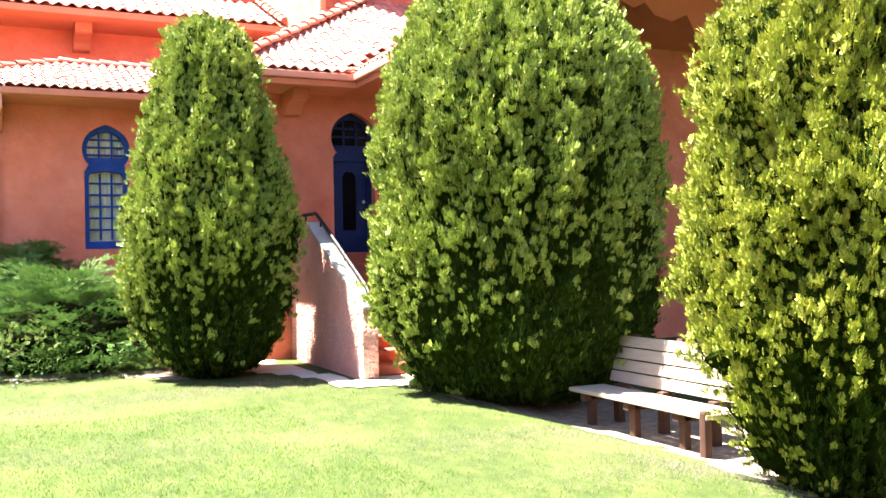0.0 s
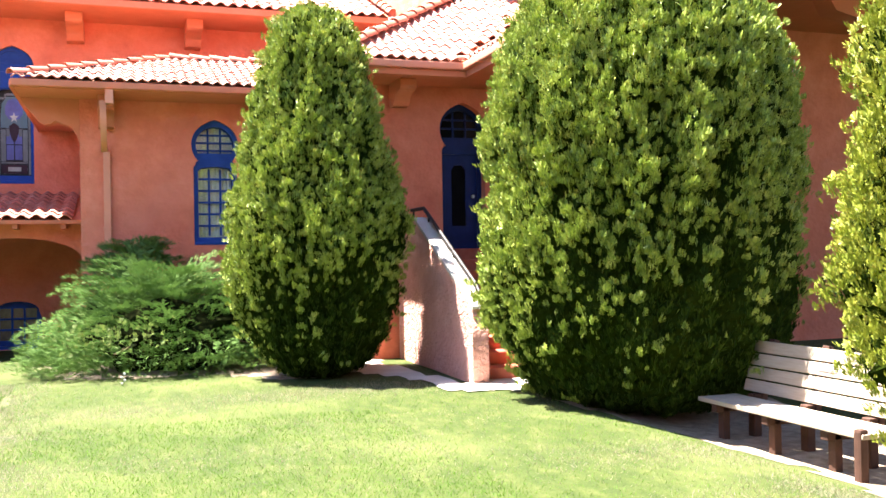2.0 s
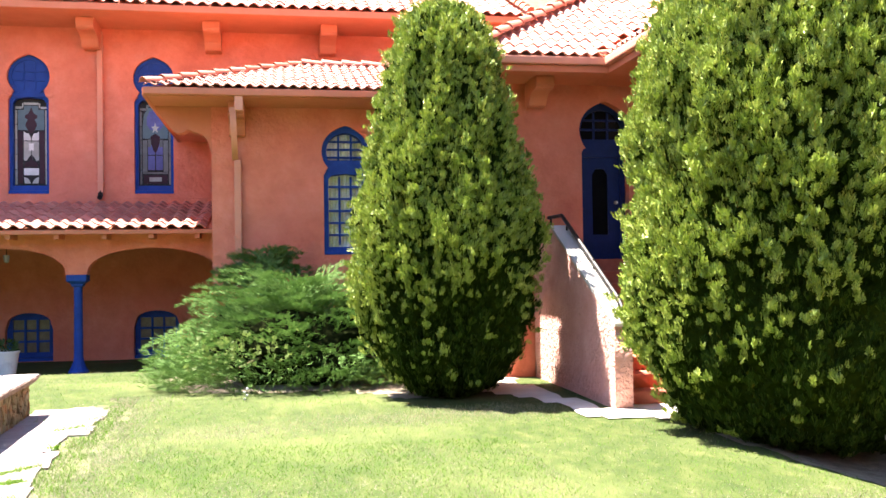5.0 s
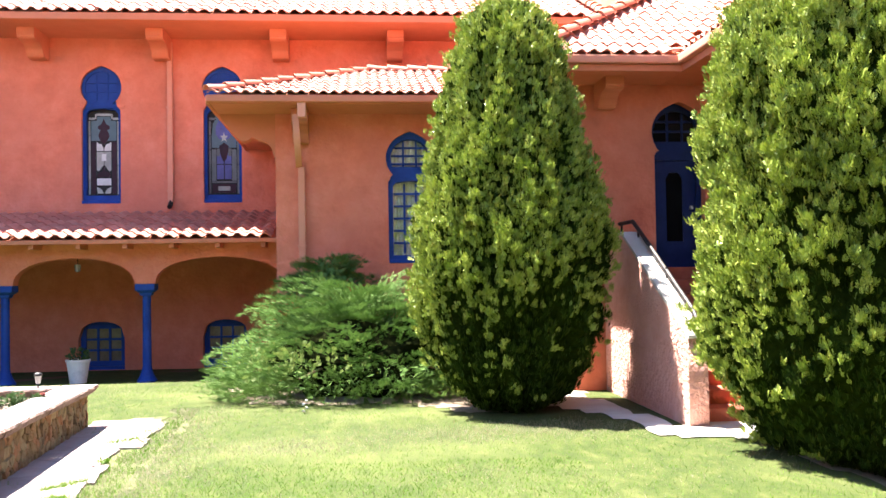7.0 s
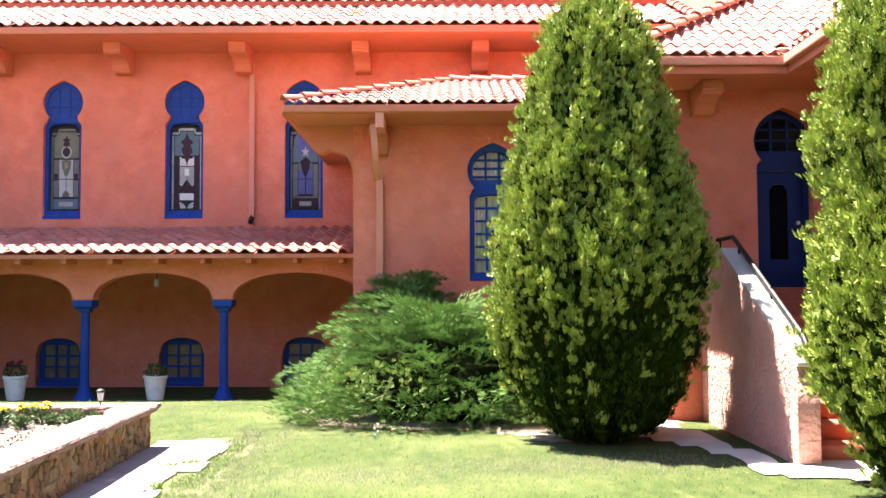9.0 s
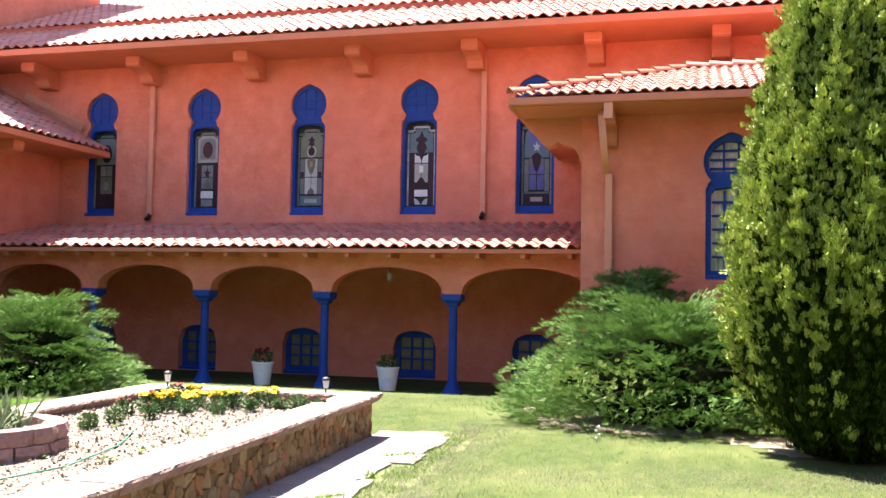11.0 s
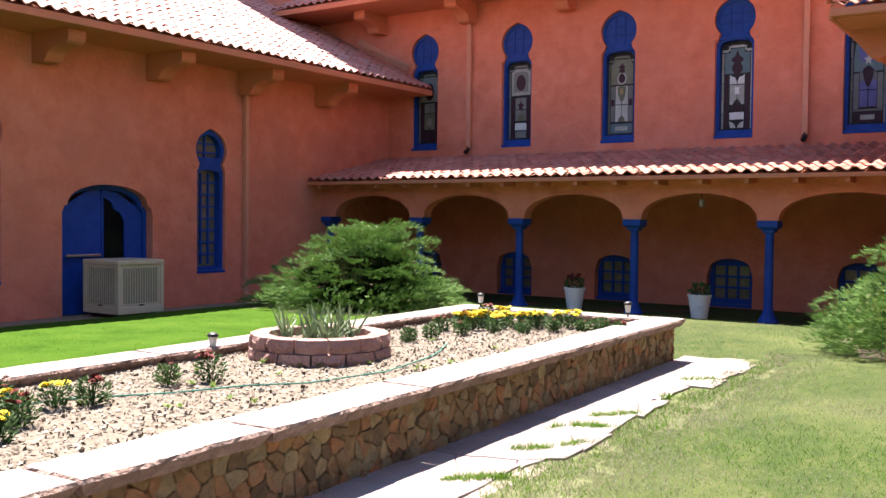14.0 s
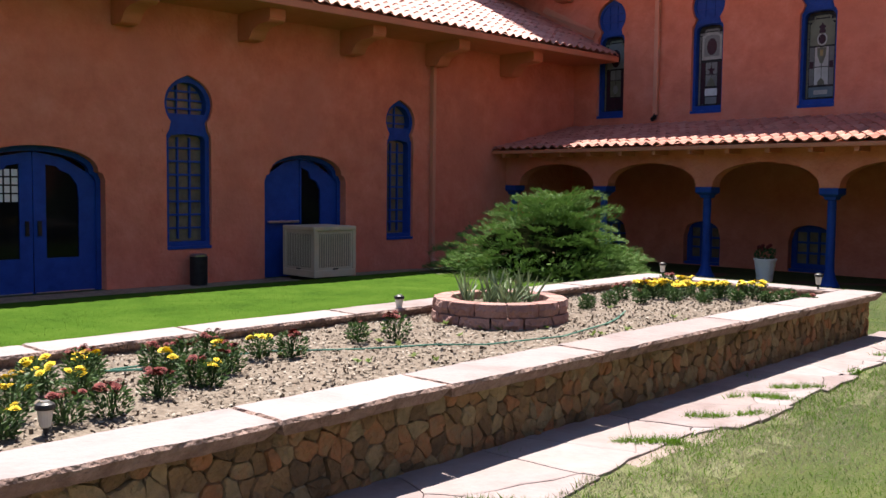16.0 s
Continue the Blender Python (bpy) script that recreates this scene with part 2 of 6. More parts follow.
STRAW = ramp_mat("dry_grass_blade", [(0.2, (0.152, 0.149, 0.0862)), (0.5, (0.237, 0.224, 0.146)), (0.9, (0.349, 0.326, 0.241))], 3, 6, 0.8, rand=0.5, translucent=0.5)
VERGE = ramp_mat("dry_verge", [(0.3, (0.06, 0.0735, 0.0193)), (0.5, (0.096, 0.105, 0.0413)), (0.7, (0.15, 0.158, 0.077))], 9, 10, 0.95, bump=0.8, bump_scale=60)
WEED = ramp_mat("yellow_green_weed", [(0.2, (0.104, 0.163, 0.039)), (0.8, (0.176, 0.227, 0.0585))], 6, 4, 0.6, rand=0.5, translucent=0.3)
LEAF = ramp_mat("garden_leaf", [(0.2, (0.0269, 0.0651, 0.0192)), (0.8, (0.0688, 0.122, 0.0345))], 8, 4, 0.6, rand=0.5, translucent=0.25)
BLADE = ramp_mat("iris_blade", [(0.2, (0.09, 0.135, 0.0638)), (0.8, (0.18, 0.232, 0.12))], 8, 4, 0.55, rand=0.5, translucent=0.2)
YELLOW = ramp_mat("marigold_petal", [(0.2, (0.585, 0.405, 0.0075)), (0.8, (0.66, 0.525, 0.0225))], 20, 4, 0.7, rand=0.4)
RED = ramp_mat("rust_petal", [(0.2, (0.08, 0.008, 0.008)), (0.8, (0.19, 0.02, 0.014))], 20, 4, 0.7, rand=0.5)
WHITE = ramp_mat("white_litter", [(0.3, (0.6, 0.6, 0.58)), (0.7, (0.75, 0.75, 0.73))], 9, 3, 0.8)


CLEAR = bpy.data.materials.new("clear_glass")
CLEAR.use_nodes = True
ct = CLEAR.node_tree
mix, see, shine = ct.nodes.new("ShaderNodeMixShader"), ct.nodes.new("ShaderNodeBsdfTransparent"), ct.nodes.new("ShaderNodeBsdfGlossy")
mix.inputs[0].default_value, shine.inputs["Roughness"].default_value = 0.1, 0.03
ct.links.new(see.outputs[0], mix.inputs[1])
ct.links.new(shine.outputs[0], mix.inputs[2])
ct.links.new(mix.outputs[0], ct.nodes["Material Output"].inputs[0])


# ---- helpers of the scene ----
def thing(name, m=None, label="", category="", group="", kind=""):
    ob = new(name)
    ob.empty_display_size = 0.2
    if m is not None:
        ob.matrix_world = m
    return tagged(ob, label, category, group, kind)


def as_mesh(name, data, material):
    if isinstance(data, bmesh.types.BMesh):
        me = bpy.data.meshes.new(name)
        data.to_mesh(me)
        data.free()
    else:
        me = data
    me.materials.clear()
    me.materials.append(material)
    return me


def part(name, data, material, parent, label="", m=None, kind=""):
    """A mesh of its own under a thing or a part; its coordinates are the parent's."""
    ob = new(name, as_mesh(name, data, material))
    ob.parent = parent
    if m is not None:
        ob.matrix_local = m
    return tagged(ob, label, kind=kind)


def solo(name, data, material, label, category, group="", kind="", m=None):
    ob = new(name, as_mesh(name, data, material))
    if m is not None:
        ob.matrix_world = m
    return tagged(ob, label, category, group, kind)


def add_box(bm, x0, x1, y0, y1, z0, z1, bevel=0.0):
    r = bmesh.ops.create_cube(bm, size=1)
    for v in r["verts"]:
        v.co = Vector((x0 + (v.co.x + 0.5) * (x1 - x0), y0 + (v.co.y + 0.5) * (y1 - y0), z0 + (v.co.z + 0.5) * (z1 - z0)))
    if bevel:
        es = list({e for v in r["verts"] for e in v.link_edges})
        bmesh.ops.bevel(bm, geom=es, offset=bevel, segments=2, affect="EDGES", profile=0.6)
    return bm


def box(x0, x1, y0, y1, z0, z1, bevel=0.0):
    return add_box(bmesh.new(), x0, x1, y0, y1, z0, z1, bevel)


def lathe(profile, seg=24, ripple=None):
    """A turned body from (radius, height) pairs, closed at both ends."""
    bm = bmesh.new()
    rings = []
    for r, z in profile:
        rings.append([bm.verts.new(((r * (ripple(a, z) if ripple else 1)) * math.cos(a), (r * (ripple(a, z) if ripple else 1)) * math.sin(a), z))
                      for a in (2 * math.pi * k / seg for k in range(seg))])
    for a, b in zip(rings, rings[1:]):
        for k in range(seg):
            bm.faces.new((a[k], a[(k + 1) % seg], b[(k + 1) % seg], b[k]))
    bm.faces.new(rings[0][::-1])
    bm.faces.new(rings[-1])
    return bm


def tube(points, r0, r1=None, seg=8):
    """A round bar through points, tapering from r0 to r1."""
    bm = bmesh.new()
    r1 = r0 if r1 is None else r1
    pts = [Vector(p) for p in points]
    rings = []
    for i, p in enumerate(pts):
        d = (pts[min(i + 1, len(pts) - 1)] - pts[max(i - 1, 0)]).normalized()
        a = d.orthogonal().normalized() if abs(d.z) > 0.9 else d.cross(Vector((0, 0, 1))).normalized()
        b = d.cross(a)
        r = r0 + (r1 - r0) * i / (len(pts) - 1)
        rings.append([bm.verts.new(p + r * (math.cos(t) * a + math.sin(t) * b)) for t in (2 * math.pi * k / seg for k in range(seg))])
    for a, b in zip(rings, rings[1:]):
        for k in range(seg):
            bm.faces.new((a[k], b[k], b[(k + 1) % seg], a[(k + 1) % seg]))
    bm.faces.new(rings[0])
    bm.faces.new(rings[-1][::-1])
    bmesh.ops.recalc_face_normals(bm, faces=bm.faces)
    return bm


def slab(outer, holes, thick, name="slab"):
    """A flat body of an outline with holes: local x, y in its plane, its front at z = 0, its back at -thick."""
    cu = bpy.data.curves.new(name, "CURVE")
    cu.dimensions, cu.fill_mode, cu.extrude = "2D", "BOTH", thick / 2
    for pts in (outer, *holes):
        s = cu.splines.new("POLY")
        s.points.add(len(pts) - 1)
        for q, (x, y) in zip(s.points, pts):
            q.co = (x, y, 0, 1)
        s.use_cyclic_u = True
    ob = bpy.data.objects.new(name, cu)
    me = bpy.data.meshes.new_from_object(ob)
    bpy.data.objects.remove(ob)
    bpy.data.curves.remove(cu)
    me.transform(Matrix.Translation((0, 0, -thick / 2)))
    return me


def facing(x, y, z, toward):
    """The pose of a wall's own plane: its x runs along the wall, its y up, its z out of it."""
    ax = {"-y": (1, 0, 0), "+x": (0, 1, 0), "-x": (0, -1, 0), "+y": (-1, 0, 0)}[toward]
    ax = Vector(ax)
    up = Vector((0, 0, 1))
    nz = ax.cross(up)
    return Matrix(((ax.x, up.x, nz.x, x), (ax.y, up.y, nz.y, y), (ax.z, up.z, nz.z, z), (0, 0, 0, 1)))


def rect(x0, x1, y0, y1):
    return [(x0, y0), (x1, y0), (x1, y1), (x0, y1)]


def keyhole(cx, w, z0, zn, zc, r, neck, inset=0.0):
    """The outline of a horseshoe-headed opening: a tall slot under a round head with a slight peak."""
    w, r, neck, z0 = w - inset, r - inset, neck - inset, z0 + inset
    zn -= inset * 0.5
    a0 = math.acos(min(1, neck / r))
    pts = [(cx - w, z0), (cx + w, z0), (cx + w, zn - 0.07), (cx + w - 0.03, zn - 0.02), (cx + neck + 0.03, zn + 0.01)]
    for k in range(25):
        a = -a0 + (math.pi + 2 * a0) * k / 24
        x, y = r * math.cos(a), r * math.sin(a)
        pts.append((cx + x, zc + y + 0.035 * math.exp(-(x / 0.09) ** 2) * (y > 0)))
    return pts + [(cx - neck - 0.03, zn + 0.01), (cx - w + 0.03, zn - 0.02), (cx - w, zn - 0.07)]


def arched(cx, w, z0, zs, rise, shoulder=0.0, inset=0.0):
    """The outline of an opening under a flat arch, with small shoulders where the arch springs."""
    w, z0, rise = w - inset, z0 + inset, rise - inset
    pts = [(cx - w, z0), (cx + w, z0), (cx + w, zs - 0.12)]
    if shoulder:
        pts += [(cx + w - shoulder * 0.4, zs - 0.02), (cx + w - shoulder, zs)]
    else:
        pts += [(cx + w - 0.04, zs)]
    ww = w - (shoulder or 0.04)
    for k in range(1, 16):
        a = math.pi * k / 16
        pts.append((cx + ww * math.cos(a), zs + rise * math.sin(a) ** 0.9))
    if shoulder:
        pts += [(cx - w + shoulder, zs), (cx - w + shoulder * 0.4, zs - 0.02)]
    else:
        pts += [(cx - w + 0.04, zs)]
    return pts + [(cx - w, zs - 0.12)]


def mass(verts, faces_per, quad_size):
    """A mesh from a (copies, points, 3) array; faces_per lists each copy's faces."""
    n, k, _ = verts.shape
    f = (np.array(faces_per, dtype=np.int32)[None] + (np.arange(n, dtype=np.int32) * k)[:, None, None]).reshape(-1, quad_size)
    me = bpy.data.meshes.new("mass")
    me.vertices.add(n * k)
    me.vertices.foreach_set("co", np.ascontiguousarray(verts, dtype=np.float32).ravel())
    me.loops.add(f.size)
    me.loops.foreach_set("vertex_index", f.ravel())
    me.polygons.add(len(f))
    me.polygons.foreach_set("loop_start", np.arange(0, f.size, quad_size, dtype=np.int32))
    me.update(calc_edges=True)
    return me


def unit(a):
    return a / np.maximum(1e-9, np.linalg.norm(a, axis=-1, keepdims=True))


def scatter(template, faces, pos, axis, side, size):
    """Copies of a small template (its y along axis, its x along side) at pos."""
    axis, side = unit(axis), unit(side - axis * (side * axis).sum(-1, keepdims=True) / np.maximum(1e-9, (axis * axis).sum(-1, keepdims=True)))
    nz = np.cross(side, axis)
    t = np.array(template, dtype=float)
    v = pos[:, None] + size[:, None, None] * (t[None, :, 0:1] * side[:, None] + t[None, :, 1:2] * axis[:, None] + t[None, :, 2:3] * nz[:, None])
    return mass(v, faces, len(faces[0]))


RNG = np.random.default_rng(7)


def ground_z(x, y):
    """The lie of the lawn: nearly level, falling a little to the bench and to the foot of the walls."""
    def s(t):
        t = min(1, max(0, t))
        return t * t * (3 - 2 * t)
    z = 0.1 - 0.05 * s((y - 14) / 2) - 0.12 * s((y - 16.25) / 0.45) - 0.2 * s((-11.4 - x) / 1.6) * (1 - s((y - 15) / 2))
    z -= 0.2 * s((x - 2.6) / 1.2) * s((9.4 - y) / 1.6)
    return max(z, -0.12) + 0.012 * noise.noise((x * 0.7, y * 0.7, 0.3))


# ---- ground ----
def coords(lo, hi, step, far):
    c = list(np.arange(lo, hi + step / 2, step))
    out, s = [], step
    while (c[-1] if not out else out[-1]) < far:
        s *= 1.7
        out.append((out[-1] if out else c[-1]) + s)
    left, s = [], step
    while (c[0] if not left else left[-1]) > -far:
        s *= 1.7
        left.append((left[-1] if left else c[0]) - s)
    return left[::-1] + c + out


gx, gy = coords(-15.0, 9.0, 0.22, 400), coords(-3.0, 19.0, 0.22, 400)
me = bpy.data.meshes.new("ground")
me.from_pydata([(x, y, ground_z(x, y)) for y in gy for x in gx], [],
               [(j * len(gx) + i, j * len(gx) + i + 1, (j + 1) * len(gx) + i + 1, (j + 1) * len(gx) + i) for j in range(len(gy) - 1) for i in range(len(gx) - 1)])
for p in me.polygons:
    p.use_smooth = True
solo("ground", me, LAWN, "mown lawn, green with dry straw-coloured patches", "lawn", kind="structure")


def patch(name, outline, material, label, category, lift=0.006, step=0.16, wobble=0.12):
    """A sheet of another surface lying on the lawn, with an uneven edge."""
    xs, ys = [p[0] for p in outline], [p[1] for p in outline]

    def inside(x, y):
        c = False
        for (x0, y0), (x1, y1) in zip(outline, outline[1:] + outline[:1]):
            if (y0 > y) != (y1 > y) and x < (x1 - x0) * (y - y0) / (y1 - y0) + x0:
                c = not c
        return c
    bm = bmesh.new()
    grid = {}
    nx, ny = int((max(xs) - min(xs)) / step) + 1, int((max(ys) - min(ys)) / step) + 1
    for i in range(nx + 1):
        for j in range(ny + 1):
            x, y = min(xs) + i * step, min(ys) + j * step
            grid[i, j] = (x + wobble * noise.noise((x * 2.3, y * 2.3, 5)), y + wobble * noise.noise((x * 2.3, y * 2.3, 9)))
    vs = {}
    for i in range(nx):
        for j in range(ny):
            x, y = min(xs) + (i + 0.5) * step, min(ys) + (j + 0.5) * step
            if inside(x + wobble * 1.5 * noise.noise((x * 3, y * 3, 2)), y + wobble * 1.5 * noise.noise((x * 3, y * 3, 7))):
                f = []
                for k in ((i, j), (i + 1, j), (i + 1, j + 1), (i, j + 1)):
                    if k not in vs:
                        gx_, gy_ = grid[k]
                        vs[k] = bm.verts.new((gx_, gy_, ground_z(gx_, gy_) + lift))
                    f.append(vs[k])
                bm.faces.new(f)
    return solo(name, bm, material, label, category, kind="structure")


patch("ground_bed", [(-2.2, 13.2), (-2.6, 14.8), (-2.2, 15.6), (2.1, 15.6), (2.1, 13.2), (1.6, 12.2), (0.5, 11.7), (-0.2, 12.75), (-1.6, 12.8)], DIRT,
      "bare shaded soil under the shrubs along the wall", "soil")
patch("ground_tree_bed", [(2.95, 7.9), (2.85, 8.8), (3.2, 9.6), (5.2, 9.6), (5.6, 4.6), (4.6, 3.0), (3.1, 3.4), (3.3, 4.8), (3.6, 6.0), (3.3, 7.2)], DIRT,
      "bare soil and dry straw under the trees and the bench", "soil")
patch("ground_strip", [(-13.7, -2.0), (-13.1, -2.0), (-13.0, 10.0), (-12.7, 16.6), (-13.7, 16.6)], DIRT, "strip of bare soil along the wall foot", "soil", wobble=0.05)


# ---- walls ----
def wall(name, m, outer, holes, thick, label, material=STUCCO):
    return solo(name, slab(outer, holes, thick, name), material, label, "wall", kind="structure", m=m)


NAVE_Y, WING_X, ANNEX_Y, PORCH_Y, ARC_Y = 19.75, -13.72, 15.6, 13.4, 17.4
NAVE_WIN = [-3.32, -5.61, -7.94, -10.28, -12.7]
LOW_WIN = [-3.29 - 2.33 * i for i in range(5)]
KEY_N = dict(w=0.365, z0=3.12, zn=4.98, zc=5.36, r=0.385, neck=0.275)
KEY_A = dict(w=0.345, z0=1.84, zn=3.15, zc=3.45, r=0.375, neck=0.275)
KEY_S = dict(w=0.345, z0=0.49, zn=2.47, zc=2.79, r=0.375, neck=0.28)
KEY_B = dict(w=0.40, z0=0.48, zn=2.38, zc=2.81, r=0.43, neck=0.32)
KEY_D = dict(w=0.345, z0=1.70, zn=3.26, zc=3.5, r=0.375, neck=0.28)
SW_Y, BW_Y, D1_Y, D2_Y, AW_X, PD_X = 14.3, 9.74, 12.06, 7.33, 0.07, 3.53
M_NAVE, M_WING, M_ANNEX, M_PORCH = facing(0, NAVE_Y, 0, "-y"), facing(WING_X, 0, 0, "+x"), facing(0, ANNEX_Y, 0, "-y"), facing(0, PORCH_Y, 0, "-y")

wall("wall_nave", M_NAVE, rect(-16.4, 4.0, -0.4, 6.6), [keyhole(c, **KEY_N) for c in NAVE_WIN] + [arched(c, 0.43, -0.06, 0.66, 0.2) for c in LOW_WIN], 0.34,
     "salmon-pink rough stucco wall with tall horseshoe-headed windows")
wall("wall_tower", facing(0, NAVE_Y - 0.02, 0, "-y"), rect(-27, -16.4, -0.4, 17), [], 5.0, "tall salmon-pink stucco tower wall above the roofs")
wall("wall_wing", M_WING, rect(-10, NAVE_Y, -0.5, 4.75), [keyhole(SW_Y, **KEY_S), keyhole(BW_Y, **KEY_B), arched(D1_Y, 0.89, -0.16, 1.72, 0.35, 0.1), arched(D2_Y, 1.0, -0.16, 1.7, 0.37, 0.1)], 0.34,
     "salmon-pink stucco wall with blue doors and windows")
wall("wall_annex", M_ANNEX, rect(-1.97, 2.05, -0.4, 4.2), [keyhole(AW_X, **KEY_A), arched(1.62, 0.3, -0.1, 1.5, 0.1)], 0.34, "salmon-pink stucco wall with one arched window")
wall("wall_annex_side", facing(-1.97, 0, 0, "-x"), rect(-NAVE_Y, -ANNEX_Y - 0.001, -0.4, 4.2), [], 0.3, "salmon-pink stucco side wall")
wall("wall_porch", M_PORCH, rect(2.05, 4.6, -0.4, 4.6), [keyhole(PD_X, **KEY_D)], 0.34, "salmon-pink stucco wall round the upper door")
wall("wall_porch_side", facing(2.05, 0, 0, "-x"), rect(-ANNEX_Y - 0.3, -PORCH_Y - 0.001, -0.4, 4.6), [], 0.3, "salmon-pink stucco side wall with a plain corner")
wall("wall_block_side", facing(4.5, 0, 0, "-x"), rect(-PORCH_Y, -12.8, -0.5, 5.2), [], 0.3, "salmon-pink stucco wall beside the steps")
wall("wall_block_front", facing(0, 12.8, 0, "-y"), rect(4.5, 14, -0.6, 5.9), [], 0.34, "tall shaded stucco wall behind the bench and trees")
wall("wall_tall", facing(3.95, 0, 0, "-x"), rect(-32, -15.9, -0.4, 12), [], 0.3, "high sunlit stucco wall above the porch roof")
wall("wall_tall_front", facing(0, 15.9, 0, "-y"), rect(3.95, 14, 3, 12), [], 0.3, "high stucco wall above the porch roof")
# Unseen rear and end walls, added to close the rooms against light.
wall("wall_nave_back", facing(0, 27.5, 0, "+y"), rect(-14, 27, -0.4, 10), [], 0.3, "plain unseen rear wall that keeps light out")
wall("wall_wing_back", facing(-20.5, 0, 0, "-x"), rect(-NAVE_Y, 10, -0.4, 8.4), [], 0.3, "plain unseen rear wall that keeps light out")
wall("wall_wing_end", facing(0, -9.7, 0, "-y"), rect(-20.2, -14.06, -0.4, 4.6), [], 0.3, "plain unseen end wall that keeps light out")
# Unseen walls added south and east to block low sky light and bounce.
wall("wall_south", facing(0, -10.0, 0, "+y"), rect(-16, 13.7, -0.4, 8.5), [], 0.3, "unseen dark wall added to block low sky light", BLOCKWALL)
wall("wall_east", facing(14.0, 0, 0, "-x"), rect(-9.6, 10.3, -0.4, 3.6), [], 0.3, "unseen dark wall added to cut sky light and bounce", BLOCKWALL)
bm = bmesh.new()
add_box(bm, -16.4, -1.98, NAVE_Y - 0.05, NAVE_Y - 0.002, 2.86, 3.02, 0.012)
solo("trim_ledge", bm, STUCCO, "plaster ledge above the lean-to roof", "ledge", kind="structure")

# arcade front with its row of flat arches
COLS = [-4.3 - 2.3 * i for i in range(5)]
edges = [-1.85] + COLS
pts = [(WING_X, 2.3), (WING_X, 1.58)]
for xr, xl in list(zip(edges, edges[1:]))[::-1]:
    a, b = max(xl + 0.17, WING_X), min(xr - 0.17, -2.0)
    pts.append((a, 1.58))
    for k in range(1, 20):
        t = math.pi * k / 20
        pts.append(((a + b) / 2 - (b - a) / 2 * math.cos(t), 1.58 + 0.44 * math.sin(t) ** 0.85))
    pts.append((b, 1.58))
pts += [(-1.98, 1.58), (-1.98, 2.3)]
wall("wall_arcade", facing(0, ARC_Y, 0, "-y"), pts, [], 0.26, "stucco arcade of flat arches carried on blue columns")
solo("floor_arcade", box(WING_X, -1.98, 17.1, NAVE_Y, -0.35, -0.075, 0.01), FLOORDK, "arcade floor in dark red-brown that deepens its shade", "floor", kind="structure")
solo("ceiling_arcade", box(WING_X, -1.98, ARC_Y + 0.34, NAVE_Y, 2.18, 2.26), CEILDK, "plaster ceiling of the arcade, darkened to deepen its shade", "ceiling", kind="structure")


def column(x):
    c = thing("arcade_column", Matrix.Translation((x, ARC_Y + 0.14, -0.075)), "blue painted column with a flared foot and block capital", "column", "arcade columns")
    part("base", lathe([(0.17, 0), (0.17, 0.03), (0.15, 0.06), (0.115, 0.12), (0.088, 0.2), (0.078, 0.26)], 12), BLUE, c)
    part("shaft", lathe([(0.076, 0.26), (0.072, 0.9), (0.07, 1.46)], 12), BLUE, c)
    bm = bmesh.new()
    prof = [(0.08, 1.45), (0.095, 1.47), (0.1, 1.5), (0.15, 1.54), (0.16, 1.555), (0.16, 1.65)]
    rings = []
    for r, z in prof:
        rings.append([bm.verts.new((sx * r, sy * r, z)) for sx, sy in ((-1, -1), (1, -1), (1, 1), (-1, 1))])
    for a, b in zip(rings, rings[1:]):
        for k in range(4):
            bm.faces.new((a[k], a[(k + 1) % 4], b[(k + 1) % 4], b[k]))
    bm.faces.new(rings[0][::-1])
    bm.faces.new(rings[-1])
    part("capital", bm, BLUE, c)
    return c


col0 = column(COLS[0])
for x in COLS[1:4]:
    copy_thing(col0, Matrix.Translation((x, ARC_Y + 0.14, -0.075)))
copy_thing(col0, Matrix.Translation((WING_X + 0.13, ARC_Y + 0.14, -0.075)))


# ---- roofs ----
def tile_mesh(pitch, length):
    """One S-shaped clay tile with a turned-down lip: x across, y up the slope."""
    n, v, f = 10, [], []
    amp = 0.12 * pitch
    prof = [(-pitch / 2 + pitch * k / n, amp * math.cos(2 * math.pi * (k / n - 0.5)) + (0.12 * amp if abs(k / n - 0.5) < 0.3 else 0)) for k in range(n + 1)]
    for y, lift in ((0, 0.022), (length, 0.0), (0, 0.022), (0.004, 0.002)):
        v += [(x, y, z + lift) for x, z in prof]
    for k in range(n):
        f += [(k, k + 1, n + 2 + k, n + 1 + k), (2 * n + 2 + k, 3 * n + 3 + k, 3 * n + 4 + k, 2 * n + 3 + k)]
    return v, f


